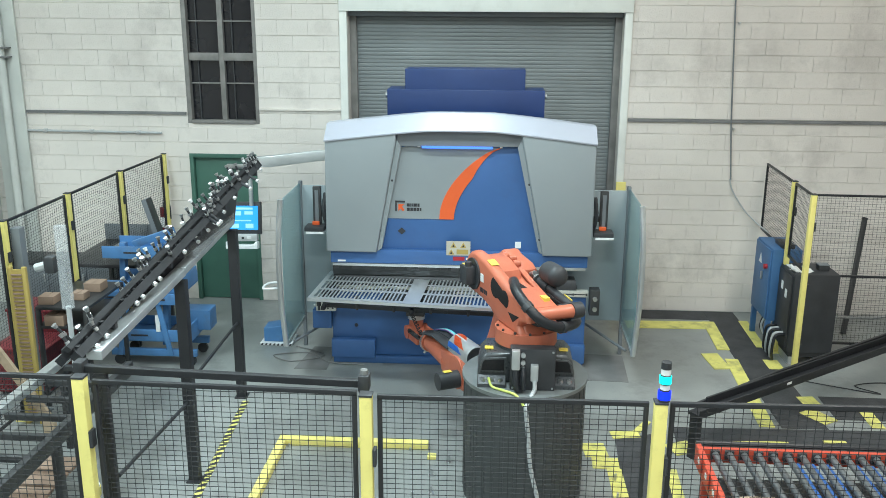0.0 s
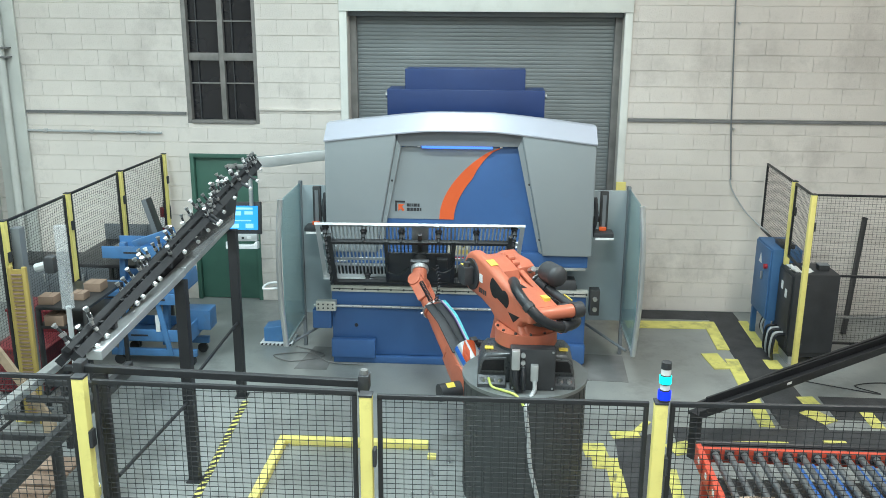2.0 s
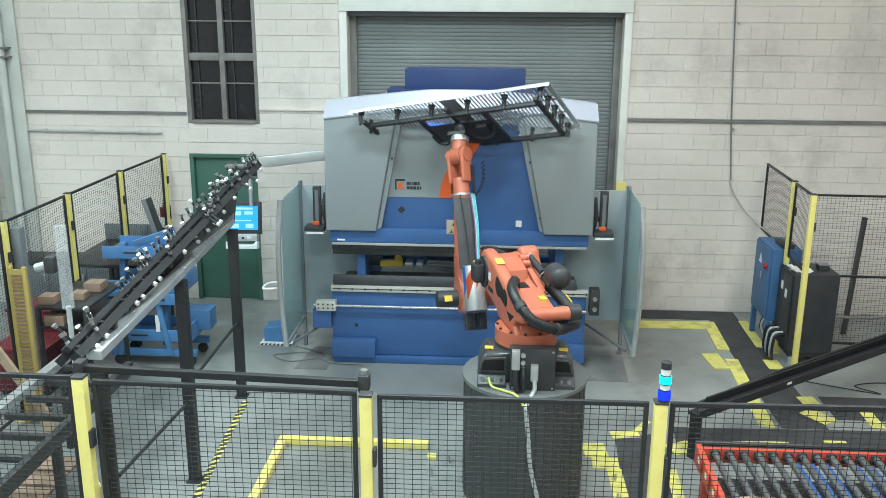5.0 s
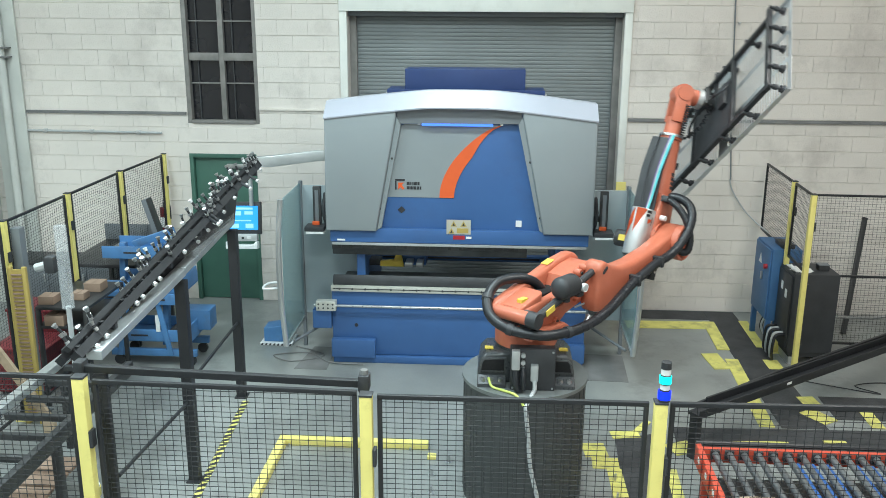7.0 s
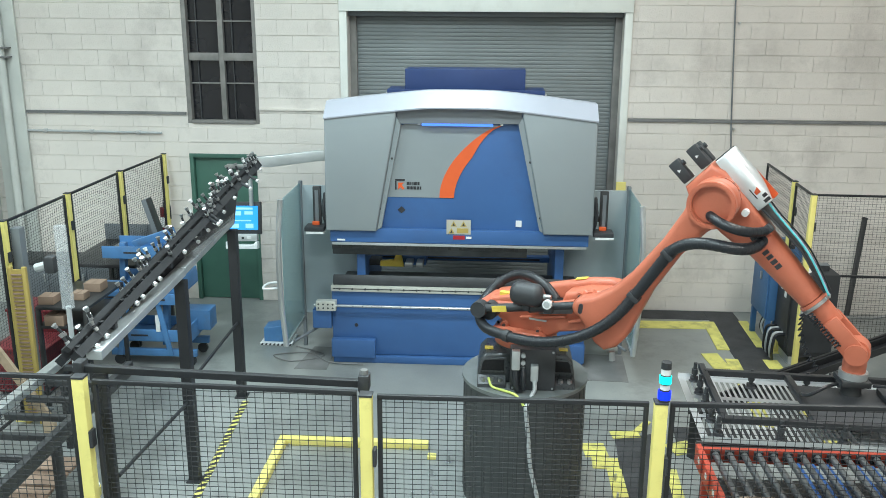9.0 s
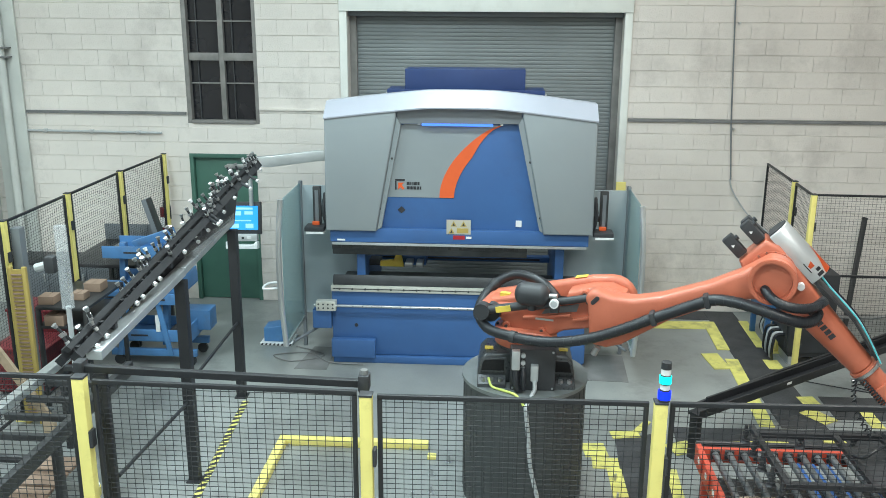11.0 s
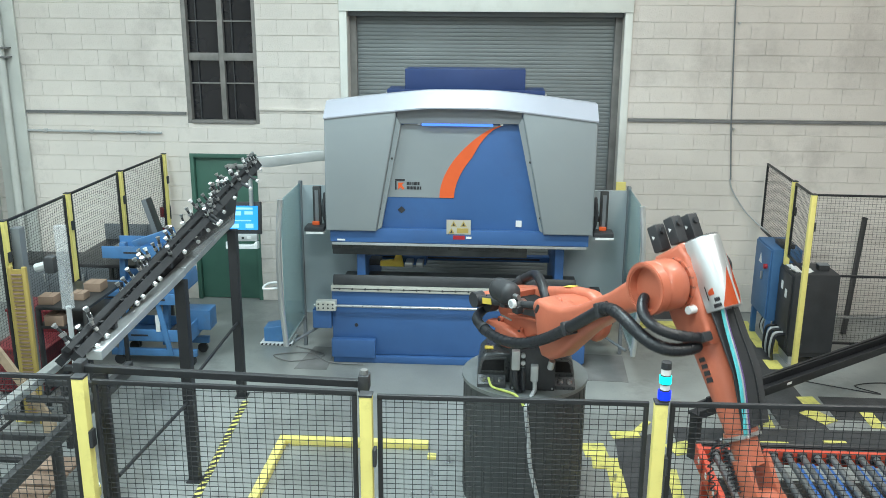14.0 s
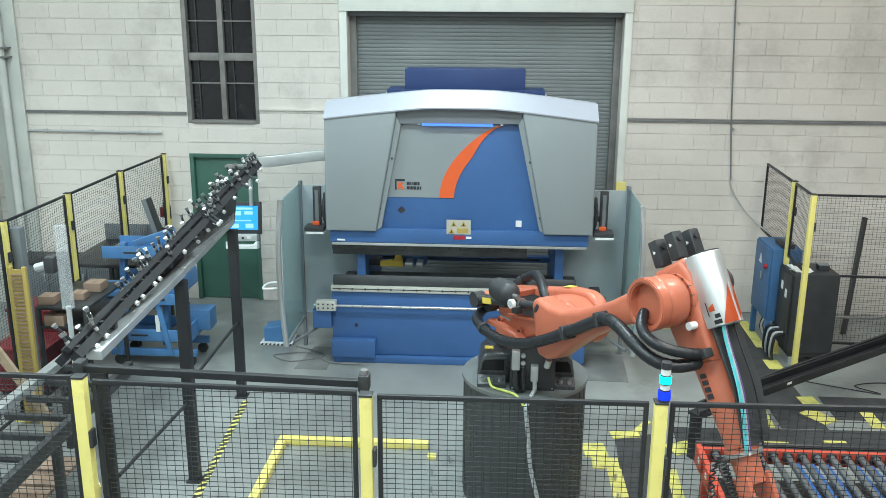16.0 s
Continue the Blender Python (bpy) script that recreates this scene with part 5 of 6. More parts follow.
strip((2.855, -0.45), (2.816, -1.45), 0.15, 0.0125)
strip((2.61, -1.60), (2.66, -2.06), 0.20, 0.012)
strip((2.835, -1.75), (2.745, -3.52), 0.15)
strip((3.325, -0.38), (3.30, -1.34), 0.12)
strip((3.20, -1.885), (3.37, -1.885), 0.28)
strip((3.27, -2.88), (3.45, -2.86), 0.20)
strip((3.25, -3.12), (3.42, -3.38), 0.20)
strip((3.86, -3.12), (3.85, -3.48), 0.13)
strip((1.43, -3.72), (1.575, -3.485), 0.07)
strip((1.17, -3.815), (1.44, -3.78), 0.14, 0.012)
strip((0.87, -4.14), (1.085, -4.12), 0.26)
strip((0.93, -4.37), (1.17, -4.38), 0.20)
strip((1.115, -4.48), (1.12, -6.2), 0.13)
strip((1.69, -4.08), (1.92, -3.98), 0.22)
strip((1.625, -4.45), (1.55, -6.2), 0.10)
strip((1.90, -3.92), (2.845, -3.852), 0.035, 0.014)
strip((3.19, -3.815), (3.405, -3.81), 0.045, 0.014)


def striped_tape():
    t = thing("hazard_tape", "yellow and black striped hazard tape on the floor", "floor tape", pose(-2.588, -3.31, 0, 0, 0, 3.44) @ pose(2.5425, 3.22, 0))
    part("tape", bx((-2.575, -6.0, 0.0005), (-2.51, -3.22, 0.003)), M_TAPE, t, smooth=False)
    for k in range(30):
        y = -5.98 + k * 0.092
        part("stripe", prism(bmesh.new(), [(-2.576, y), (-2.509, y + 0.035), (-2.509, y + 0.08), (-2.576, y + 0.045)], "z", 0.0032, 0.0042), M_INK, t, smooth=False)


striped_tape()


def kerb():
    t = thing("floor_barrier", "low yellow steel barrier bolted to the floor", "barrier")
    part("rail", bx((-2.005, -5.9, 0), (-1.93, -4.255, 0.075), 0.008), M_YELLOW, t)
    part("rail", bx((-2.005, -4.25, 0), (-0.585, -4.17, 0.075), 0.008), M_YELLOW, t)
    part("end_block", bx((-0.58, -4.42, 0), (-0.50, -4.34, 0.03), 0.005), M_YELLOW, t)
    for x in (-1.9, -1.2, -0.75):
        part("bolt", cyl(bmesh.new(), (x, -4.265, 0), (x, -4.265, 0.03), 0.012, seg=6), M_STEEL, t)


kerb()
for x, y in ((-0.52, -4.7), (-0.50, -5.0), (-0.38, -4.45), (1.1, -4.68), (1.08, -5.0), (-0.65, -5.1)):
    a = thing("anchor_bolt", "steel anchor bolt in the floor", "bolt", pose(x, y, 0), "anchor bolts")
    part("washer", cyl(bmesh.new(), (0, 0, 0), (0, 0, 0.006), 0.03, seg=14), M_STEEL, a)
    part("stud", cyl(bmesh.new(), (0, 0, 0.006), (0, 0, 0.07), 0.011, seg=8), M_STEEL, a)


# ---- cabinets beside the fence ----
def blue_cabinet():
    t = thing("electrical_cabinet", "blue steel electrical cabinet with cables below", "cabinet")
    x0, x1, y0, y1, h = 3.315, 3.66, -1.36, -0.72, 1.26
    part("body", bx((x0, y0, 0.36), (x1, y1, h), 0.012), M_CABBLUE, t)
    door_ = part("cabinet_door", bx((x0 - 0.02, y0 + 0.02, 0.38), (x0 - 0.001, y1 - 0.02, h - 0.02), 0.006), M_CABBLUE, t)
    part("door_handle", bx((x0 - 0.045, -1.12, 0.82), (x0 - 0.021, -1.09, 0.92), 0.005), M_STEEL, door_)
    part("hazard_sign", prism(bmesh.new(), [(-1.03, 1.0), (-0.92, 1.0), (-0.975, 1.12)], "x", x0 - 0.025, x0 - 0.0205), M_LABEL, door_)
    part("switch", cyl(bmesh.new(), (x0 - 0.02, -1.24, 1.02), (x0 - 0.06, -1.24, 1.02), 0.03, seg=14), M_LRED, door_, "red rotary switch")
    for y in (y0 + 0.03, y1 - 0.03):
        for x in (x0 + 0.03, x1 - 0.03):
            part("leg", bx((x - 0.03, y - 0.03, 0), (x + 0.03, y + 0.03, 0.36), 0.005), M_CABBLUE, t)
    part("back_plate", bx((x1 - 0.03, y0 + 0.07, 0.05), (x1, y1 - 0.07, 0.36), 0.004), M_BLACK, t)
    rnd = random.Random(4)
    for k in range(7):
        y = y0 + 0.12 + k * 0.055
        pts = [(x0 + 0.1, y, 0.37), (x0 + 0.05 + rnd.uniform(-0.03, 0.05), y + rnd.uniform(-0.04, 0.04), 0.2), (x0 + 0.1, y + rnd.uniform(-0.06, 0.06), 0.06), (x0 + 0.2, y, 0.03)]
        part("cable", tube(bmesh.new(), smooth_path(pts, 5), 0.014, 8), M_HOSE if k % 3 else M_GREYCABLE, t)
    part("top_box", bx((x0 + 0.12, y0 + 0.05, h), (x0 + 0.27, y0 + 0.35, h + 0.05), 0.006), M_BLACK, t)


def black_cabinet():
    t = thing("robot_controller", "black robot controller cabinet with cables at its foot", "cabinet")
    x0, x1, y0, y1, h = 3.42, 3.93, -1.88, -1.37, 1.11
    part("body", bx((x0, y0, 0.16), (x1, y1, h), 0.012), M_BLACK, t)
    part("plinth", bx((x0 + 0.03, y0 + 0.03, 0.1), (x1 - 0.03, y1 - 0.03, 0.16)), M_BLACK, t, smooth=False)
    for x in (x0 + 0.04, x1 - 0.14):
        part("foot", bx((x, y0 + 0.04, 0), (x + 0.1, y1 - 0.04, 0.1), 0.005), M_ALU, t)
    d = part("cabinet_door", bx((x0 - 0.02, y0 + 0.03, 0.2), (x0 - 0.001, y1 - 0.03, h - 0.04), 0.006), M_BLACK, t)
    for y, z in ((-1.55, 0.84), (-1.70, 0.78)):
        part("sticker", bx((x0 - 0.024, y - 0.035, z), (x0 - 0.0205, y + 0.035, z + 0.1)), M_LABEL, d, smooth=False)
    part("lock", cyl(bmesh.new(), (x0 - 0.02, -1.73, 0.35), (x0 - 0.035, -1.73, 0.35), 0.02, seg=12), M_STEEL, d)
    rnd = random.Random(7)
    for k in range(5):
        y = -1.82 + k * 0.08
        pts = [(x0 - 0.02, y, 0.36), (x0 - 0.13, y + rnd.uniform(-0.03, 0.03), 0.34), (x0 - 0.15, y, 0.15), (x0 - 0.12, y + 0.05, 0.03)]
        part("cable", tube(bmesh.new(), smooth_path(pts, 6), 0.017, 8), M_GREYCABLE if k % 2 else M_HOSE, t)
    rag = thing("paper_rags", "crumpled white paper and rags on the cabinet top", "rags")
    for k in range(9):
        c = (3.48 + rnd.uniform(-0.04, 0.12), -1.58 + rnd.uniform(-0.2, 0.1), h + 0.012)
        m = pose(*c, rnd.uniform(-25, 25), rnd.uniform(-25, 25), rnd.uniform(0, 180))
        bm = bmesh.new()
        bmesh.ops.create_grid(bm, x_segments=5, y_segments=4, size=0.06)
        for v in bm.verts:
            v.co.z += 0.02 * noise.noise(v.co * 30 + Vector((k, 0, 0)))
            v.co.y *= 0.6
        bmesh.ops.solidify(bm, geom=bm.faces[:], thickness=0.002)
        part("sheet", bm, M_LABEL, rag, m=m)
    bt = thing("tool_box", "small black box on the cabinet top", "box", pose(3.80, -1.65, h))
    part("body", bx((-0.06, -0.06, 0), (0.06, 0.06, 0.06), 0.01), M_BLACK, bt)
    part("lid", bx((-0.062, -0.062, 0.061), (0.062, 0.062, 0.07), 0.003), M_DGREY, bt)


blue_cabinet(), black_cabinet()


def far_frame():
    t = thing("tube_rack", "bent steel tube rack beyond the mesh fence", "rack")
    part("tube", tube(bmesh.new(), smooth_path([(3.95, -1.3, 0.42), (4.4, -1.25, 0.40), (4.75, -1.25, 0.42), (4.9, -1.2, 0.55), (4.92, -1.2, 0.9)], 6), 0.018, 8), M_STEEL, t)
    part("leg", cyl(bmesh.new(), (4.05, -1.28, 0.0), (4.05, -1.28, 0.41), 0.016, seg=8), M_STEEL, t)
    part("leg", cyl(bmesh.new(), (4.9, -1.22, 0.0), (4.9, -1.22, 0.5), 0.016, seg=8), M_STEEL, t)
    b = thing("leaning_bar", "dark steel bar leaning against the wall", "bar")
    part("bar", bx((-0.03, -0.02, 0), (0.03, 0.02, 1.55), 0.004), M_DSTEEL, b, m=pose(4.5, -0.75, 0.0, -24, 14, 0))
    part("end_cap", bx((-0.034, -0.024, 1.551), (0.034, 0.024, 1.57), 0.003), M_BLACK, b, m=pose(4.5, -0.75, 0.0, -24, 14, 0))


far_frame()


# ---- roller conveyor and black beam ----
def conveyor():
    t = thing("roller_conveyor", "red framed roller conveyor with dark steel rollers", "conveyor")
    x0, x1, y0, y1, z = 1.71, 4.6, -6.45, -4.95, 0.45
    part("side_channel", bx((x0 + 0.05, y1, z - 0.09), (x1, y1 + 0.05, z + 0.03), 0.006), M_RED, t, "red side channel")
    part("side_channel", bx((x0 + 0.05, y0 - 0.05, z - 0.09), (x1, y0, z + 0.03), 0.006), M_RED, t, "red side channel")
    part("end_channel", bx((x0, y0 - 0.05, z - 0.12), (x0 + 0.045, y1 + 0.05, z + 0.06), 0.008), M_RED, t, "red end channel")
    for k in range(6):
        part("plate", bx((x0 - 0.02, y1 - 0.25 - k * 0.25, z - 0.06), (x0 - 0.001, y1 - 0.12 - k * 0.25, z + 0.08), 0.008), M_RED, t)
    rol = finish("roller", cyl(bmesh.new(), (0, y0 + 0.01, 0), (0, y1 - 0.01, 0), 0.027, seg=16), M_ROLL, True)
    bear = finish("bearing", bx((-0.038, y1 - 0.03, -0.045), (0.038, y1 - 0.002, 0.03), 0.008), M_BLACK, True)
    for k in range(23):
        x = x0 + 0.15 + k * 0.118
        for n, me in (("roller", rol), ("bearing", bear)):
            o = new(n, me)
            o.parent, o.matrix_basis = t, pose(x, 0, z)
    for x in (2.534, 2.652, 2.770, 3.006, 3.124, 3.242, 3.478):
        part("blue_sleeve", cyl(bmesh.new(), (x - 0.025, -5.75, z - 0.04), (x - 0.025, -5.05, z - 0.04), 0.024, seg=14), M_BLUESTRAP, t, "blue plastic sleeve")
    # added dark sheet that stands in for the shade below the rollers
    part("roller_shade_sheet", bx((x0 + 0.06, y0 + 0.02, z - 0.24), (x1 - 0.02, y1 - 0.02, z - 0.22), 0.003), M_DSTEEL, t, "dark sheet added for the shade under the rollers")
    for x in (x0 + 0.1, x1 - 0.1):
        for y in (y0 - 0.02, y1 + 0.02):
            part("leg", bx((x - 0.03, y - 0.03, 0), (x + 0.03, y + 0.03, z - 0.09), 0.004), M_RED, t)
    part("rear_rail", tube(bmesh.new(), [(x0 + 0.02, y1 + 0.13, z + 0.02), (x1, y1 + 0.13, z + 0.02)], 0.022, 10), M_FENCE, t, "black tube rail")
    for x in (x0 + 0.08, 3.0, x1 - 0.06):
        part("rail_bracket", bx((x - 0.02, y1 + 0.05, z - 0.02), (x + 0.02, y1 + 0.13, z + 0.01), 0.003), M_FENCE, t)
    for k in range(5):
        part("end_label", bx((x0 - 0.024, y1 - 0.21 - k * 0.25, z + 0.0), (x0 - 0.0205, y1 - 0.16 - k * 0.25, z + 0.045)), M_LABEL, t, smooth=False)
    for xa, xb in ((1.86, 2.12), (2.38, 2.52), (2.74, 2.98), (3.1, 3.4)):
        w = thing("timber_batten", "pale wooden batten lying across the rollers", "batten", pose(xa, -5.72, z + 0.0275), "timber battens")
        part("board", bx((0, -0.09, 0), (xb - xa, 0.0, 0.03), 0.004), M_WOOD, w)
        part("lath", bx((0.01, -0.07, 0.0305), (xb - xa - 0.01, -0.03, 0.042), 0.003), M_WOOD, w)
    p = thing("wooden_pallet", "pale wooden pallet under the roller conveyor", "pallet", pose(2.9, -5.75, 0.0))
    for k in range(6):
        part("deck_board", bx((-0.85, -0.5 + k * 0.18, 0.10), (0.85, -0.37 + k * 0.18, 0.122), 0.003), M_WOOD, p)
    for x in (-0.8, 0, 0.75):
        part("runner", bx((x, -0.5, 0), (x + 0.09, 0.53, 0.0995), 0.003), M_WOOD, p)


conveyor()


def black_beam():
    t = thing("support_beam", "long black steel channel on short legs", "steel beam")
    a, b = Vector((1.81, -4.19, 0.46)), Vector((4.85, -1.90, 0.46))
    d = b - a
    m = Matrix.Translation(a) @ Matrix.Rotation(math.atan2(d.y, d.x), 4, "Z")
    ln = d.length
    part("channel", bx((0, -0.12, -0.03), (ln, 0.02, 0.0), 0.004), M_FENCE, t, m=m)
    part("flange", bx((0, -0.125, -0.03), (ln, -0.112, 0.05), 0.003), M_FENCE, t, m=m)
    part("flange", bx((0.25, 0.008, -0.03), (ln, 0.03, 0.07), 0.003), M_FENCE, t, m=m)
    part("upper_rail", prism(bmesh.new(), [(0.1, 0.0), (ln, 0.0), (ln, 0.09), (1.3, 0.08), (0.1, 0.03)], "y", 0.031, 0.06, 0.003), M_FENCE, t, m=m)
    part("sticker", bx((1.25, -0.128, 0.005), (1.32, -0.1255, 0.03)), M_LABEL, t, smooth=False, m=m)
    for x in (0.05, ln - 0.1):
        part("leg", bx((x - 0.04, -0.08, -0.46), (x + 0.04, 0.0, -0.0305), 0.004), M_FENCE, t, m=m)


black_beam()
pipe("floor_cable", smooth_path([(3.35, -2.3, 0.015), (3.8, -2.5, 0.012), (4.2, -2.65, 0.012), (4.0, -2.45, 0.012), (4.4, -2.35, 0.012), (4.9, -2.6, 0.012)], 7), 0.006, M_HOSE, "thin black cable on the floor")


# ---- gripper rack ----
def gripper_rack():
    t = thing("gripper_rack", "black steel stand that carries spare gripper frames", "rack")
    for x, y in ((-2.575, -4.93), (-2.66, -3.2)):
        part("post", bx((x - 0.045, y - 0.045, 0.012), (x + 0.045, y + 0.045, 1.83), 0.005), M_FENCE, t)
        part("foot_plate", bx((x - 0.065, y - 0.065, 0), (x + 0.065, y + 0.065, 0.0115), 0.003), M_FENCE, t)
    part("top_beam", prism(bmesh.new(), [(-2.60, -6.7), (-2.52, -6.7), (-2.70, -3.1), (-2.78, -3.1)], "z", 1.831, 1.865, 0.003), M_FENCE, t)
    part("profile", prism(bmesh.new(), [(-2.53, -6.72), (-2.43, -6.72), (-2.535, -4.9), (-2.635, -4.9)], "z", 1.866, 1.93, 0.008), M_ALU, t, "aluminium profile")
    part("profile", prism(bmesh.new(), [(-2.64, -4.87), (-2.545, -4.87), (-2.665, -3.1), (-2.76, -3.1)], "z", 1.866, 1.93, 0.008), M_ALU, t, "aluminium profile")
    part("plastic_wrap", prism(bmesh.new(), [(-2.66, -4.6), (-2.535, -4.6), (-2.655, -3.12), (-2.78, -3.12)], "z", 1.932, 1.99, 0.006), M_CLEAR, t, "clear plastic wrap")
    part("brace", cyl(bmesh.new(), (-2.6, -6.3, 0.82), (-2.58, -4.9, 0.75), 0.015, seg=10), M_FENCE, t)
    part("side_plate", prism(bmesh.new(), [(-6.72, 1.866), (-3.1, 1.866), (-2.85, 2.33), (-6.72, 1.93)], "x", -2.69, -2.665, 0.003), M_FENCE, t)
    part("brace", cyl(bmesh.new(), (-2.58, -4.9, 0.90), (-2.65, -3.25, 0.85), 0.015, seg=10), M_FENCE, t)


def spare_gripper(a, b, seed, clusters):
    t = thing("spare_gripper", "black gripper frame with many suction cups on the rack", "gripper", group="spare grippers")
    a, b = Vector(a), Vector(b)
    for n, off, r in (("rail", (0, 0, 0), 0.042), ("rail", (-0.10, 0, -0.03), 0.038), ("rail", (-0.05, 0, 0.05), 0.026)):
        part(n, tube(bmesh.new(), [a + Vector(off), b + Vector(off)], r, 4), M_FENCE, t, smooth=False)
    rnd = random.Random(seed)
    for k in range(12):
        c = a.lerp(b, (k + 0.5) / 12)
        part("cross_bar", bx((-0.13, -0.02, -0.06), (0.03, 0.02, -0.01), 0.004), M_BLACK, t, m=Matrix.Translation(c))
    d = (b - a).normalized()
    up = Vector((0, -d.z, d.y)).normalized()
    for f0, f1, n in clusters:
        for k in range(n):
            f = f0 + (f1 - f0) * (k + rnd.uniform(0.2, 0.8)) / n
            c = a.lerp(b, f) + Vector((rnd.choice((0.02, -0.11, -0.05)), 0, 0.02))
            tilt = (up + Vector((rnd.uniform(-0.7, -0.1), rnd.uniform(-0.5, 0.1), 0))).normalized()
            ln = rnd.uniform(0.06, 0.13)
            st = part("cup_stem", cyl(bmesh.new(), c - tilt * 0.03, c + tilt * ln, 0.010, seg=8), M_BLACK, t)
            part("fitting", cyl(bmesh.new(), c + tilt * (ln * 0.5 - 0.012), c + tilt * (ln * 0.5 + 0.012), 0.016, seg=8), M_STEEL, st)
            part("suction_cup", cyl(bmesh.new(), c + tilt * ln, c + tilt * (ln + 0.026), 0.012, 0.018, seg=10), M_LABEL if rnd.random() < 0.2 else M_STEEL, st)
            if rnd.random() < 0.45:
                side = Vector((0.09, -0.04, -0.04))
                fg = part("cross_finger", cyl(bmesh.new(), c, c + side, 0.013, seg=8), M_BLACK, t)
                part("finger_tip", cyl(bmesh.new(), c + side, c + side * 1.2, 0.017, seg=8), M_LABEL, fg)
    return t


gripper_rack()
spare_gripper((-2.53, -6.85, 1.935), (-2.47, -2.8, 2.43), 3, ((0.01, 0.12, 6), (0.2, 0.5, 12), (0.58, 0.7, 10), (0.72, 0.9, 18), (0.95, 1.0, 6)))
spare_gripper((-2.66, -5.6, 1.95), (-2.69, -3.3, 2.2), 9, ((0.2, 0.9, 9),))


def plastic_tube():
    t = thing("plastic_tube", "clear plastic tube on a grey stick by the rack", "tube")
    part("tube", cyl(bmesh.new(), (-2.83, -6.3, 2.06), (-2.83, -6.3, 2.62), 0.04, seg=20), M_CLEAR, t)
    part("stick", cyl(bmesh.new(), (-2.83, -6.3, 0.0), (-2.83, -6.3, 2.07), 0.017, seg=10), M_GREYCABLE, t)
    part("bracket", bx((-2.95, -6.35, 2.30), (-2.873, -6.25, 2.42), 0.03), M_BLACK, t)
    part("fitting", cyl(bmesh.new(), (-3.02, -6.3, 2.33), (-2.951, -6.3, 2.35), 0.03, seg=10), M_ALU, t)


plastic_tube()


# ---- the left side: carts, bins and a pallet line ----
def blue_cart():
    t = thing("tool_cart", "blue steel cart with tilted trays and castors", "cart")
    x0, x1, y0, y1 = -4.4, -3.5, -2.45, -1.95
    for x in (x0 + 0.05, x1 - 0.35):
        part("upright", prism(bmesh.new(), [(x, 0.2), (x + 0.07, 0.2), (x + 0.16, 1.42), (x + 0.09, 1.42)], "y", -2.3, -2.22, 0.004), M_CARTBLUE, t)
    for z, w in ((1.28, 0.85), (0.88, 0.9), (0.3, 0.95)):
        tr = part("tray", bx((x0, y0, z), (x0 + w, y0 + 0.02, z + 0.14), 0.005), M_CARTBLUE, t)
        part("tray_floor", bx((x0, y0 + 0.021, z), (x0 + w, y1, z + 0.02), 0.004), M_CARTBLUE, tr)
        part("tray_back", bx((x0, y1 - 0.02, z + 0.021), (x0 + w, y1, z + 0.14), 0.004), M_CARTBLUE, tr)
        part("tray_end", bx((x0 + w - 0.02, y0 + 0.021, z + 0.021), (x0 + w, y1 - 0.021, z + 0.2), 0.004), M_CARTBLUE, tr)
        part("slot", bx((x0 + 0.25, y0 - 0.004, z + 0.06), (x0 + 0.45, y0 - 0.0005, z + 0.08)), M_INK, tr, smooth=False)
    part("base_frame", bx((x0, y0, 0.12), (x1 + 0.1, y0 + 0.06, 0.2), 0.006), M_CARTBLUE, t)
    part("base_frame", bx((x0, y1 - 0.06, 0.12), (x1 + 0.1, y1, 0.2), 0.006), M_CARTBLUE, t)
    part("top_beam", prism(bmesh.new(), [(-4.1, 1.45), (-3.62, 1.62), (-3.6, 1.55), (-4.05, 1.38)], "y", -2.35, -2.27, 0.006), M_CARTBLUE, t)
    for xa, za in ((-4.47, 0.78), (-3.98, 0.76)):
        dr = part("drawer", bx((xa, y0 - 0.05, za), (xa + 0.4, y0 - 0.021, za + 0.13), 0.005), M_CARTBLUE, t)
        part("drawer_slot", bx((xa + 0.08, y0 - 0.054, za + 0.05), (xa + 0.28, y0 - 0.0505, za + 0.07)), M_INK, dr, smooth=False)
    for xa, xb in ((-4.32, -4.16), (-3.72, -3.86)):
        part("strut", prism(bmesh.new(), [(xa, 0.13), (xa + 0.06, 0.13), (xb + 0.06, 0.9), (xb, 0.9)], "y", y0 - 0.02, y0 - 0.001, 0.003), M_CARTBLUE, t)
    part("low_bin", bx((-3.66, -2.2, 0.36), (-3.3, -1.96, 0.60), 0.01), M_CARTBLUE, t)
    part("dark_part", bx((-3.9, -2.4, 1.02), (-3.6, -2.1, 1.12), 0.02), M_DSTEEL, t)
    part("dark_part", bx((-3.75, -2.4, 0.33), (-3.5, -2.1, 0.4), 0.02), M_BLACK, t)
    part("tag", bx((-3.85, y0 - 0.005, 0.42), (-3.8, y0 - 0.0005, 0.62)), M_LABEL, t, smooth=False)
    for x in (x0 + 0.08, x1 + 0.02):
        for y in (y0 + 0.04, y1 - 0.04):
            part("castor", cyl(bmesh.new(), (x, y - 0.018, 0.06), (x, y + 0.018, 0.06), 0.06, seg=18), M_BLACK, t)
    tp = thing("hazard_tape", "striped hazard tape on the floor by the cart", "floor tape")
    part("tape", bx((-3.9, -2.68, 0.0005), (-3.3, -2.62, 0.003)), M_TAPE, tp, smooth=False)
    for k in range(6):
        part("stripe", bx((-3.88 + k * 0.1, -2.681, 0.0032), (-3.83 + k * 0.1, -2.619, 0.0042)), M_INK, tp, smooth=False)


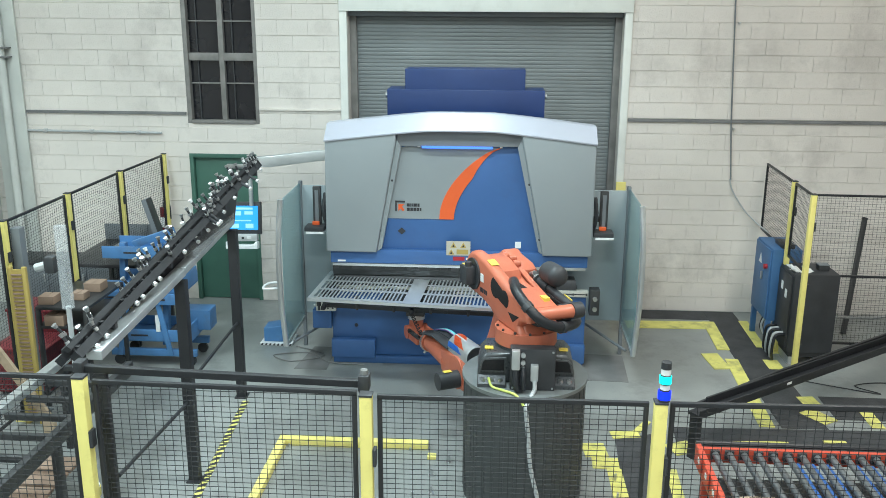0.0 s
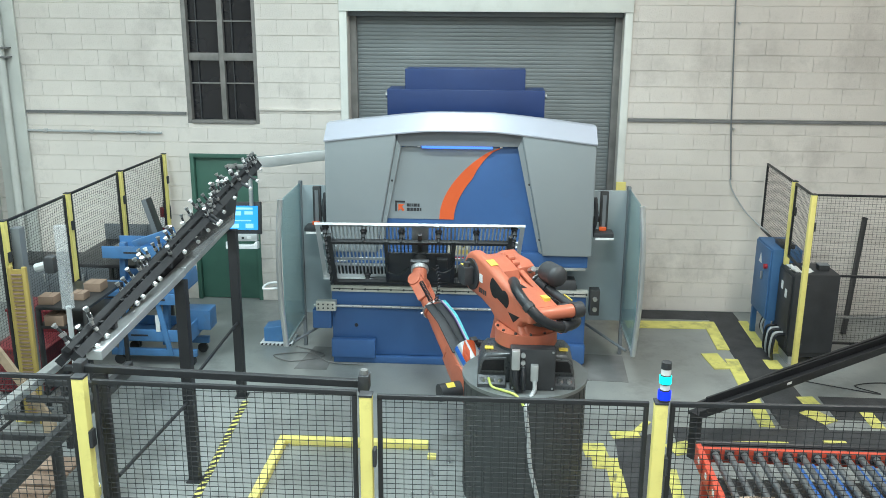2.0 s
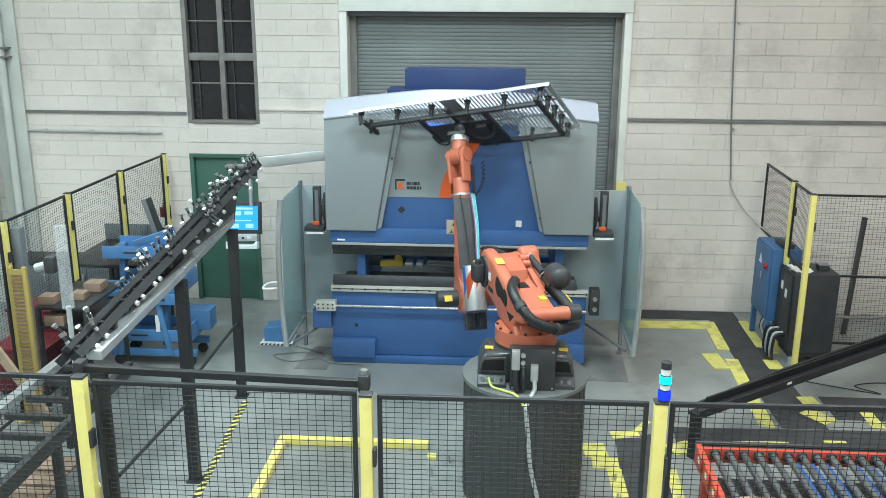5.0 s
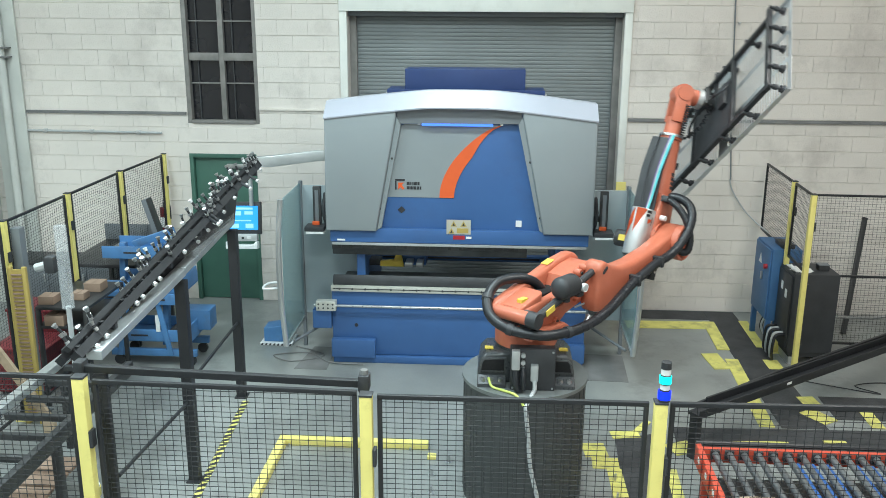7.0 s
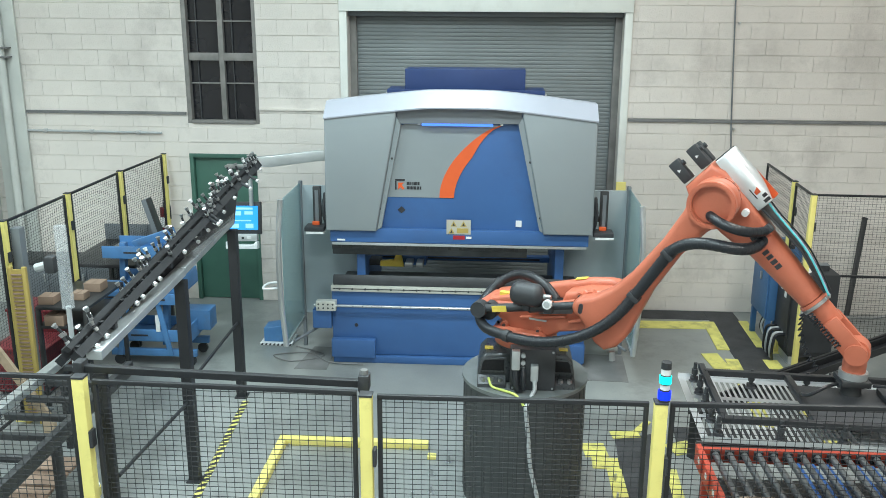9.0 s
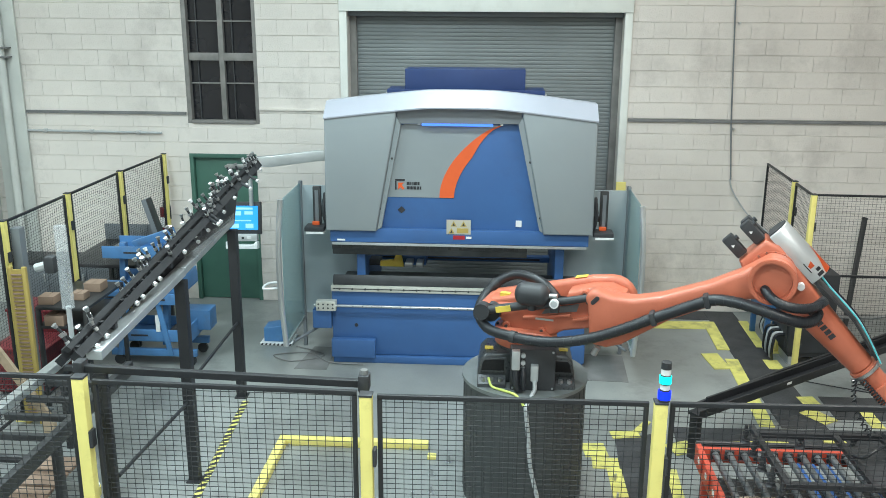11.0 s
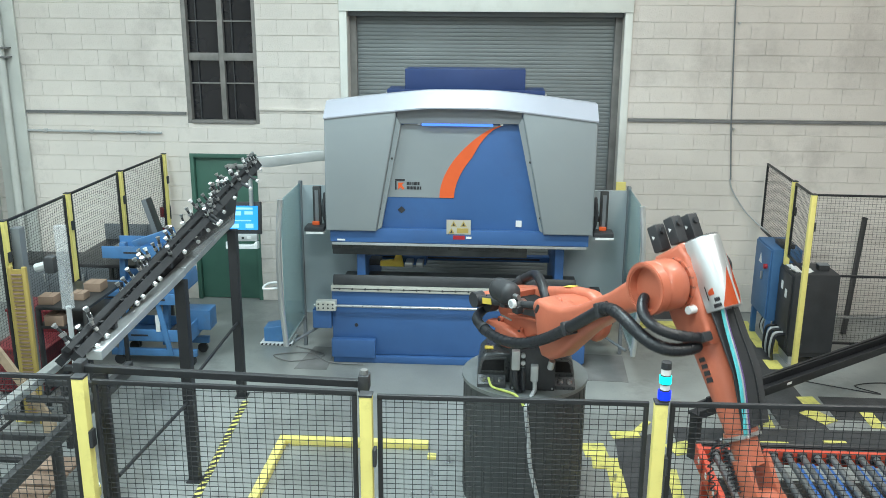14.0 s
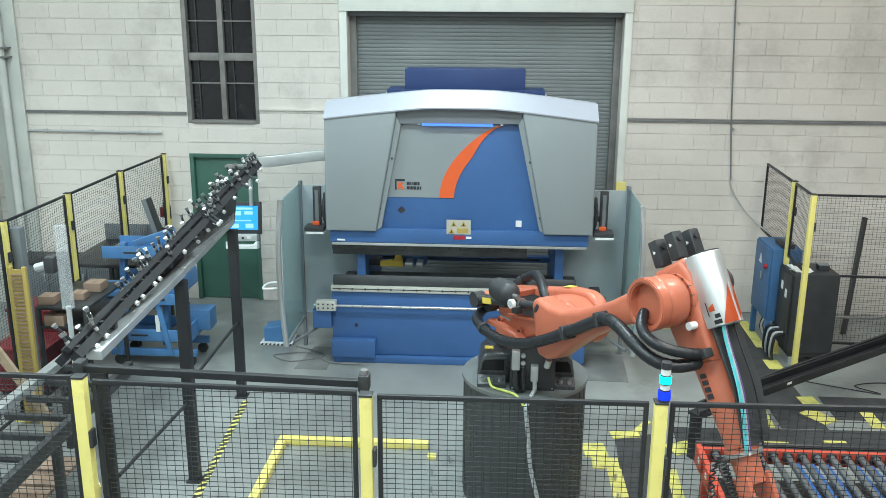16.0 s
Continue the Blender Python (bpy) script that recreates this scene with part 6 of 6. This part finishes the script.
def work_table():
    t = thing("work_table", "dark steel work table with papers on it", "table")
    x0, x1, y0, y1, z = -5.15, -4.28, -1.9, -0.7, 1.0
    part("table_top", bx((x0, y0, z), (x1, y1, z + 0.04), 0.005), M_DSTEEL, t)
    for x in (x0 + 0.04, x1 - 0.04):
        for y in (y0 + 0.04, y1 - 0.04):
            part("leg", bx((x - 0.025, y - 0.025, 0), (x + 0.025, y + 0.025, z), 0.004), M_DSTEEL, t)
    part("back_board", bx((x0, y1 - 0.03, z + 0.041), (x1 - 0.1, y1, z + 0.25), 0.004), M_DGREY, t)
    pp = thing("box_stack", "dark box on the work table", "box", pose(-4.6, -1.3, z + 0.041))
    part("body", bx((-0.12, -0.15, 0), (0.14, 0.15, 0.09), 0.012), M_BLACK, pp)
    part("lid", bx((-0.125, -0.155, 0.0905), (0.145, 0.155, 0.11), 0.006), M_DGREY, pp)


def left_clutter():
    b = thing("red_bin", "dark red steel bin on the floor", "bin", pose(-4.98, -3.1, 0))
    part("body", bx((-0.28, -0.25, 0.03), (0.28, 0.25, 0.5), 0.02), M_REDPAINT, b)
    part("rim", bx((-0.3, -0.27, 0.501), (0.3, 0.27, 0.53), 0.006), M_REDPAINT, b)
    part("skid", bx((-0.26, -0.2, 0), (0.26, 0.2, 0.029)), M_BLACK, b, smooth=False)
    c = thing("red_crate", "dark red crate behind the bin", "crate", pose(-5.12, -2.5, 0))
    part("body", bx((-0.3, -0.25, 0.0), (0.3, 0.2, 0.72), 0.02), M_REDPAINT, c)
    part("rim", bx((-0.31, -0.26, 0.721), (0.31, 0.21, 0.75), 0.006), M_REDPAINT, c)
    sh = thing("box_shelf", "dark shelf loaded with cardboard boxes", "shelf", pose(-4.32, -3.2, 0))
    for z in (0.86, 1.06):
        part("shelf_board", bx((-0.28, -0.4, z), (0.25, 0.5, z + 0.03), 0.004), M_DSTEEL, sh)
    for x in (-0.26, 0.23):
        for y in (-0.38, 0.48):
            part("leg", bx((x - 0.02, y - 0.02, 0), (x + 0.02, y + 0.02, 1.06), 0.003), M_DSTEEL, sh)
    for k, (x, y, z, w) in enumerate(((-0.2, -0.25, 1.091, 0.16), (0.05, -0.1, 1.091, 0.14), (-0.1, -0.3, 0.891, 0.2), (0.08, 0.2, 1.091, 0.18))):
        bb = thing("cardboard_box", "brown cardboard box on the shelf", "box", pose(-4.32 + x, -3.2 + y, z), "cardboard boxes")
        part("body", bx((-w / 2, -w / 2, 0), (w / 2, w / 2, w * 0.5), 0.006), M_CARD, bb)
        part("flap", bx((-w / 2, -w / 2, w * 0.5), (-0.004, w / 2, w * 0.5 + 0.004)), M_CARD, bb, smooth=False)
        part("flap", bx((0.004, -w / 2, w * 0.5), (w / 2, w / 2, w * 0.5 + 0.004)), M_CARD, bb, smooth=False)
    w = thing("yellow_mesh_rack", "tall worn yellow rack beside the fence", "rack", pose(-4.52, -3.95, 0))
    for x in (-0.07, 0.07):
        part("upright", bx((x - 0.02, -0.04, 0), (x + 0.02, 0.0, 1.62), 0.004), M_OCHRE, w)
    part("panel", bx((-0.05, -0.035, 0.05), (0.05, -0.025, 1.6)), M_OCHRE, w, smooth=False)
    for k in range(40):
        part("rung", bx((-0.05, -0.05, 0.06 + k * 0.038), (0.05, -0.0355, 0.072 + k * 0.038)), M_CARD, w, smooth=False)
    p = thing("grey_post", "grey steel post behind the fence", "post", pose(-4.58, -3.75, 0))
    part("tube", bx((-0.06, -0.05, 0), (0.03, 0.05, 1.95), 0.005), M_DGREY, p)
    part("foot", bx((-0.1, -0.1, 0), (0.08, 0.1, 0.01)), M_DGREY, p, smooth=False)
    g = thing("leaning_plank", "brown wooden plank leaning low against the fence", "plank")
    part("plank", bx((-0.04, -0.02, 0), (0.04, 0.02, 0.95), 0.004), M_WOOD, g, m=pose(-4.05, -4.55, 0.35, 0, -32, 0))
    part("batten", bx((-0.05, -0.03, 0.0), (0.05, 0.03, 0.35), 0.004), M_WOOD, g, m=pose(-4.05, -4.55, 0.0))
    s = thing("sheet_stack", "dark grey plate leaning behind the cart", "plate")
    part("plate", bx((-0.03, -0.16, -1.075), (0.03, 0.0, 0.75), 0.006), M_DGREY, s, m=pose(-4.02, -1.45, 1.05, 0, -16, 0))
    part("edge", bx((0.0305, -0.16, -1.05), (0.036, 0.0, 0.75), 0.002), M_DSTEEL, s, m=pose(-4.02, -1.45, 1.05, 0, -16, 0))
    e = thing("fire_extinguisher", "red fire extinguisher hung on the block wall", "fire extinguisher", pose(-4.56, -0.12, 0.95))
    part("cylinder", cyl(bmesh.new(), (0, 0, 0), (0, 0, 0.4), 0.065, seg=20), M_REDPAINT, e)
    part("valve", cyl(bmesh.new(), (0, 0, 0.4), (0, 0, 0.47), 0.025, 0.02, seg=12), M_BLACK, e)
    part("hose", tube(bmesh.new(), smooth_path([(0, 0, 0.46), (0.08, -0.02, 0.44), (0.09, -0.03, 0.25)], 5), 0.012, 8), M_BLACK, e)
    part("paper_label", cyl(bmesh.new(), (0, 0, 0.13), (0, 0, 0.27), 0.0662, seg=20, cap=False), M_LABEL, e)
    part("bracket", bx((-0.03, 0.06, 0.1), (0.03, 0.115, 0.35), 0.004), M_STEEL, e)


def pallet_line():
    t = thing("pallet_conveyor", "dark steel pallet line with a bright side rail", "conveyor")
    x0, x1, y0, y1, z = -3.98, -3.36, -7.2, -4.35, 0.86
    part("side_rail", bx((x0, y0, z - 0.02), (x0 + 0.09, y1, z + 0.05), 0.006), M_ALU, t, "aluminium side rail")
    part("side_rail", bx((x1, y0, z - 0.12), (x1 + 0.06, y1, z), 0.006), M_DSTEEL, t)
    for k in range(8):
        y = y1 - 0.1 - k * 0.33
        part("cross_bar", bx((x0 + 0.091, y - 0.05, z - 0.06), (x1 - 0.001, y, z - 0.01), 0.005), M_DSTEEL, t)
    for y in (y1 - 0.08, (y0 + y1) / 2, y0 + 0.1):
        for x in (x0 + 0.045, x1 + 0.03):
            if x > -3.5 and y > -5:
                continue
            part("leg", bx((x - 0.03, y - 0.03, 0), (x + 0.03, y + 0.03, z - 0.121 if x > -3.5 else z - 0.021), 0.004), M_DSTEEL, t)
    part("lower_shelf", bx((x0 + 0.1, y0 + 0.1, 0.3), (x1 - 0.1, y1 - 0.9, 0.34), 0.004), M_DSTEEL, t)
    w = thing("wooden_board", "pale wooden board lying on the pallet line shelf", "board", pose(-3.6, -5.7, 0.341))
    for k in range(4):
        part("plank", bx((-0.25, -0.5 + k * 0.24, 0), (0.2, -0.29 + k * 0.24, 0.03), 0.004), M_CARD, w)
    part("batten", bx((-0.24, -0.5, 0.0305), (-0.14, 0.45, 0.06), 0.004), M_CARD, w)
    d = part("diagonal", cyl(bmesh.new(), (-3.7, -7.1, 0.4), (-3.34, -5.4, 0.75), 0.025, seg=10), M_DSTEEL, t)
    s = thing("sensor_pot", "small white and yellow sensor by the fence foot", "sensor", pose(-2.275, -7.32, 1.29))
    part("body", cyl(bmesh.new(), (0, 0, 0), (0, 0, 0.05), 0.05, seg=20), M_YELLOW, s)
    part("lid", cyl(bmesh.new(), (0, 0, 0.0505), (0, 0, 0.065), 0.045, seg=20), M_LABEL, s)
    part("bracket", bx((-0.02, -0.12, 0.0), (0.02, -0.045, 0.04), 0.004), M_BLACK, s)


def dark_bench():
    t = thing("low_cabinet", "dark grey steel low cabinet along the block wall", "cabinet")
    part("body", bx((-6.6, -0.62, 0.06), (-4.95, -0.06, 0.63), 0.008), M_DGREY, t)
    part("top", bx((-6.62, -0.64, 0.6305), (-4.93, -0.05, 0.66), 0.006), M_DSTEEL, t)
    part("plinth", bx((-6.55, -0.58, 0), (-5.0, -0.1, 0.0595)), M_BLACK, t, smooth=False)
    for k in range(3):
        d = part("door", bx((-6.57 + k * 0.54, -0.638, 0.1), (-6.05 + k * 0.54, -0.6205, 0.6), 0.005), M_DGREY, t)
        part("handle", bx((-6.1 + k * 0.54, -0.655, 0.4), (-6.08 + k * 0.54, -0.6385, 0.52), 0.003), M_STEEL, d)


dark_bench()
blue_cart(), work_table(), left_clutter(), pallet_line()


# ---- blocks of the north wall ----
def wall_blocks():
    bw, bh = 0.4064, 0.2032
    bm = bmesh.new()
    w, h, d, e, g = bw - 0.0016, bh - 0.006, 0.0065, 0.003, 0.0008
    fr = [bm.verts.new((x, 0, z)) for x, z in ((g, e), (w - g, e), (w - g, h - e), (g, h - e))]
    bk = [bm.verts.new((x, d, z)) for x, z in ((0, 0), (w, 0), (w, h), (0, h))]
    bm.faces.new(fr)
    for k in range(4):
        bm.faces.new((fr[k], bk[k], bk[(k + 1) % 4], fr[(k + 1) % 4]))
    me = finish("block", bm, M_BLOCK)
    vs, fs, made = [], [], 0
    for r in range(int(CEILING_Z / bh)):
        for c in range(-1, int((X1 - X0) / bw) + 1):
            x = X0 + c * bw + (bw / 2 if r % 2 else 0) + 0.0045
            z = r * bh + 0.0045
            a, b = max(x, X0), min(x + w, X1)
            pieces = [(a, b)]
            for o in OPENINGS:
                ox0, ox1 = (o[0] - 0.1, o[1] + 0.1) if o is GATE else o[:2]
                oz1 = o[3] + 0.3 if o is GATE else o[3]
                if z + h > o[2] + 0.01 and z < oz1 - 0.01:
                    nxt = []
                    for p, q in pieces:
                        if q <= ox0 or p >= ox1:
                            nxt.append((p, q))
                        else:
                            nxt += [(p, min(q, ox0))] if p < ox0 else []
                            nxt += [(max(p, ox1), q)] if q > ox1 else []
                    pieces = nxt
            for p, q in pieces:
                if q - p < 0.03:
                    continue
                near = abs(p - x) < 1e-6 and abs(q - x - w) < 1e-6 and z < 4.2 and (1.7 < x < 6.2 or -6.0 < x < -2.2) and made < 300
                if near:
                    made += 1
                    o = new("block", me)
                    o.parent, o.matrix_basis = wall_north, pose(x, 0.0, z)
                else:
                    n = len(vs)
                    vs += [(p + g, 0, z + e), (q - g, 0, z + e), (q - g, 0, z + h - e), (p + g, 0, z + h - e), (p, d, z), (q, d, z), (q, d, z + h), (p, d, z + h)]
                    fs += [(n, n + 1, n + 2, n + 3)] + [(n + k, n + 4 + k, n + 4 + (k + 1) % 4, n + (k + 1) % 4) for k in range(4)]
    rest = bpy.data.meshes.new("block_field")
    rest.from_pydata(vs, [], fs)
    rest.materials.append(M_BLOCK)
    bmn = bmesh.new()
    bmn.from_mesh(rest)
    bmesh.ops.recalc_face_normals(bmn, faces=bmn.faces[:])
    bmn.to_mesh(rest)
    bmn.free()
    o = new("block_field", rest)
    o.parent = wall_north
    tagged(o, kind="stuff")


wall_blocks()


# ---- what moves ----
ARM_KEYS = []


def arm_key(t, turn, tool_x, tool_y):
    """Joint angles in degrees (turn, lift of the link, lift of the forearm) and the tool's two axes."""
    x = Vector(tool_x).normalized()
    y = Vector(tool_y)
    y = (y - x * x.dot(y)).normalized()
    q = Matrix((x, y, x.cross(y))).transposed().to_quaternion()
    if ARM_KEYS:
        q.make_compatible(ARM_KEYS[-1][2])
    ARM_KEYS.append((t, Vector(turn), q))


arm_key(0.00, (116.0, -67.2, -3.2), (0.01, 0.00, 1.00), (0.99, -0.06, -0.01))
arm_key(1.10, (116.0, -67.2, -3.2), (0.01, 0.00, 1.00), (0.99, -0.06, -0.01))
arm_key(1.20, (116.2, -68.2, 0.7), (0.00, 0.12, 0.98), (0.99, -0.05, -0.01))
arm_key(1.30, (116.8, -71.4, 10.5), (-0.02, 0.45, 0.85), (0.99, 0.00, -0.01))
arm_key(1.40, (117.4, -74.6, 21.8), (-0.04, 0.70, 0.70), (0.99, 0.05, -0.02))
arm_key(1.50, (117.4, -73.1, 24.9), (-0.05, 0.77, 0.64), (0.99, 0.06, -0.02))
arm_key(3.85, (117.4, -73.1, 25.1), (-0.05, 0.77, 0.64), (0.99, 0.06, -0.02))
arm_key(4.00, (116.6, -71.5, 30.1), (-0.05, 0.76, 0.65), (0.99, 0.05, 0.00))
arm_key(4.20, (112.9, -66.0, 44.0), (-0.04, 0.73, 0.68), (1.00, 0.03, 0.02))
arm_key(5.20, (105.2, -17.3, 71.0), (0.03, 0.45, 0.89), (0.86, -0.46, 0.10))
arm_key(6.30, (92.0, 18.8, 75.8), (0.10, 0.20, 0.97), (0.48, -0.87, 0.13))
arm_key(6.50, (80.0, 15.0, 80.6), (0.68, 0.385, 0.62), (0.53, -0.85, -0.03))
arm_key(6.70, (64.9, 8.9, 80.0), (0.82, 0.42, 0.40), (0.30, -0.90, 0.32))
arm_key(7.00, (51.0, 6.0, 70.5), (0.95, 0.10, -0.29), (0.27, -0.72, 0.64))
arm_key(7.30, (43.0, 18.0, 55.0), (0.95, 0.02, -0.32), (0.10, -0.96, 0.20))
arm_key(7.50, (33.6, 35.8, 35.4), (0.82, -0.05, -0.54), (0.35, -0.78, 0.52))
arm_key(7.70, (23.5, 54.0, 14.0), (0.36, -0.05, -0.91), (0.80, -0.55, 0.28))
arm_key(8.00, (10.5, 72.1, -4.4), (0.05, 0.01, -1.00), (0.99, 0.13, 0.05))
arm_key(8.30, (0.0, 73.5, -8.5), (0.05, 0.04, -1.00), (1.00, 0.04, 0.05))
arm_key(8.50, (-10.3, 70.9, -15.3), (0.00, 0.00, -1.00), (1.00, 0.00, 0.00))
arm_key(8.70, (-18.0, 62.0, -30.0), (0.00, 0.00, -1.00), (1.00, 0.00, 0.00))
arm_key(8.88, (-23.2, 51.4, -44.7), (-0.01, 0.01, -1.00), (1.00, -0.04, -0.01))
arm_key(9.00, (-23.3, 51.0, -44.9), (-0.01, 0.01, -1.00), (1.00, -0.04, -0.01))
arm_key(9.20, (-20.5, 41.0, -45.3), (0.01, 0.00, -1.00), (1.00, -0.01, 0.01))
arm_key(10.10, (-14.0, 15.0, -48.0), (0.00, 0.00, -1.00), (1.00, 0.00, 0.00))
arm_key(10.60, (-14.0, 15.5, -47.5), (0.00, 0.00, -1.00), (1.00, 0.00, 0.00))
arm_key(11.30, (-17.5, 25.0, -41.0), (-0.00, -0.01, -1.00), (1.00, 0.01, -0.00))
arm_key(11.50, (-16.7, 34.4, -37.8), (0.00, 0.00, -1.00), (1.00, 0.00, 0.00))
arm_key(11.70, (-13.5, 60.0, -22.0), (-0.02, -0.03, -1.00), (1.00, -0.01, -0.02))
arm_key(12.00, (-12.4, 70.0, -13.4), (0.00, 0.00, -1.00), (1.00, 0.00, 0.00))
arm_key(12.50, (-12.5, 68.4, -7.1), (-0.02, -0.00, -1.00), (1.00, 0.08, -0.02))
arm_key(13.00, (-1.8, 60.2, -39.1), (0.03, -0.02, -1.00), (0.99, -0.10, 0.04))
arm_key(13.30, (-27.0, 54.0, -41.5), (0.06, -0.04, -1.00), (0.98, -0.20, 0.07))
arm_key(13.50, (-50.6, 49.3, -43.9), (0.00, 0.00, -1.00), (1.00, 0.00, 0.00))
arm_key(14.00, (-56.6, 28.7, -59.0), (0.00, 0.00, -1.00), (1.00, 0.00, 0.00))
arm_key(14.60, (-57.8, 13.8, -63.5), (0.00, 0.00, -1.00), (1.00, 0.00, 0.00))
arm_key(15.20, (-57.1, 14.8, -63.5), (0.00, 0.00, -1.00), (1.00, 0.00, 0.00))
arm_key(16.00, (-57.4, 24.2, -58.6), (0.00, 0.00, -1.00), (1.00, 0.00, 0.00))


def arm_at(t):
    ks = ARM_KEYS
    i = max(k for k in range(len(ks) - 1) if ks[k][0] <= t or k == 0)
    t0, t1 = ks[i][0], ks[i + 1][0]
    u = min(1, max(0, (t - t0) / (t1 - t0)))
    a, b = ks[i], ks[i + 1]
    def slope(k):
        if k == 0 or k == len(ks) - 1:
            return Vector((0, 0, 0))
        p, c, n = ks[k - 1], ks[k], ks[k + 1]
        s0, s1 = (c[1] - p[1]) / (c[0] - p[0]), (n[1] - c[1]) / (n[0] - c[0])
        # flat at turning points, else the gentler mean of both sides
        return Vector([0.0 if v0 * v1 <= 0 else 2 * v0 * v1 / (v0 + v1) for v0, v1 in zip(s0, s1)])
    h = t1 - t0
    m0, m1 = slope(i) * h, slope(i + 1) * h
    turn = (2 * u ** 3 - 3 * u ** 2 + 1) * a[1] + (u ** 3 - 2 * u ** 2 + u) * m0 + (3 * u ** 2 - 2 * u ** 3) * b[1] + (u ** 3 - u ** 2) * m1
    return turn, a[2].slerp(b[2], u)


def frame_of(origin, x, y):
    z = x.cross(y)
    m = Matrix((x, y, z)).transposed().to_4x4()
    m.translation = origin
    return m


def arm_poses(t, last_axis):
    turn, q = arm_at(t)
    a, l, f = [radians(v) for v in turn]
    fwd, left, up = Vector((math.cos(a), math.sin(a), 0)), Vector((-math.sin(a), math.cos(a), 0)), Vector((0, 0, 1))
    column = frame_of(Vector(), fwd, left)
    p2 = A1 * fwd + D1 * up
    ld = math.cos(l) * fwd + math.sin(l) * up
    link = frame_of(p2, ld, left)
    p3 = p2 + L2 * ld
    fd = math.cos(f) * fwd + math.sin(f) * up
    fore = frame_of(p3, fd, left)
    p5 = p3 + L3 * fd
    tool = q.to_matrix()
    tx = tool @ Vector((1, 0, 0))
    axis = fd.cross(tx)
    if axis.length < 0.12:
        axis = last_axis - fd * last_axis.dot(fd)
    axis.normalize()
    if axis.dot(last_axis) < 0:
        axis = -axis
    wrist = frame_of(p3, fd, axis)
    ay = (axis - tx * axis.dot(tx)).normalized()
    hand = frame_of(p5, tx, ay)
    grip = tool.to_4x4()
    grip.translation = p5
    tail = -0.29 * fwd - 0.29 * left + 0.60 * up
    ear = link @ Vector((-0.03, -0.24, 0.13))
    bd = (ear - tail).normalized()
    by = up.cross(bd).normalized()
    return (column, link, fore, wrist, hand, grip, frame_of(tail, bd, by), frame_of(ear, bd, by)), axis


def motions():
    steps = [k * 0.1 for k in range(161)]
    rows = [[] for _ in range(8)]
    panel_rows = []
    axis = Vector((-1, 0, 0))
    for t in steps:
        ms, axis = arm_poses(t, axis)
        for r, m in zip(rows, ms):
            r.append((t, m))
        if t <= RELEASE + 0.001:
            panel_rows.append((t, Matrix.Translation(RB) @ ms[5]))
    for ob, r in zip((r_column, r_link, r_forearm, r_wrist, r_hand, r_gripper, r_balance, r_rod), rows):
        walk(ob, r)
    # the hoses bend between the column, the link and the forearm
    for chain, i0, p0, h0, i1, p1, h1 in (
            (hose_low, 0, (0.11, -0.428, 0.455), (0.38, -0.03, 0.0), 1, (0.32, -0.39, -0.083), (-0.30, -0.03, -0.04)),
            (hose_elbow, 1, (0.79, -0.385, -0.031), (0.30, -0.03, -0.03), 2, (0.41, -0.18, 0.05), (0.02, -0.38, -0.10)),
            (hose_inner, 1, (L2 - 0.06, -0.36, -0.05), (0.05, -0.16, -0.12), 2, (0.37, -0.17, 0.11), (-0.06, -0.28, -0.03))):
        keyed = [[] for _ in chain]
        for k, t in enumerate(steps):
            m0, m1 = rows[i0][k][1], rows[i1][k][1]
            a, d = m0 @ Vector(p0), m1 @ Vector(p1)
            b, c = m0 @ (Vector(p0) + Vector(h0)), m1 @ (Vector(p1) + Vector(h1))
            line = []
            for j in range(HOSE_STEPS + 1):
                u = j / HOSE_STEPS
                line.append((1 - u) ** 3 * a + 3 * u * (1 - u) ** 2 * b + 3 * u * u * (1 - u) * c + u ** 3 * d)
            side = m0.col[1].xyz
            for r, p, q in zip(keyed, line, line[1:]):
                x = (q - p).normalized()
                y = (side - x * side.dot(x)).normalized()
                r.append((t, frame_of((p + q) / 2, x, y)))
        for ob, r in zip(chain, keyed):
            walk(ob, r)
    # the conveyor carries the panel off once it is set down
    put = panel_rows[-1][1]
    for t, dx in ((RELEASE + 0.25, 0.05), (RELEASE + 0.6, 0.7), (RELEASE + 0.9, 1.4), (RELEASE + 1.15, 1.75), (16.0, 1.75)):
        panel_rows.append((t, Matrix.Translation((dx, 0, 0)) @ put))
    walk(slotted_panel, panel_rows)
    low, high = -0.245, 0.0
    walk(ram, [(t, pose(0, 0, low + (high - low) * f)) for t, f in ((0.0, 0.0), (1.0, 0.0), (2.5, 0.0), (2.6, 0.05), (2.7, 0.21), (2.8, 0.40), (2.9, 0.57), (3.0, 0.73), (3.1, 0.91), (3.2, 0.97), (3.3, 1.0), (4.5, 1.0), (16.0, 1.0))])


RELEASE = 10.1
motions()
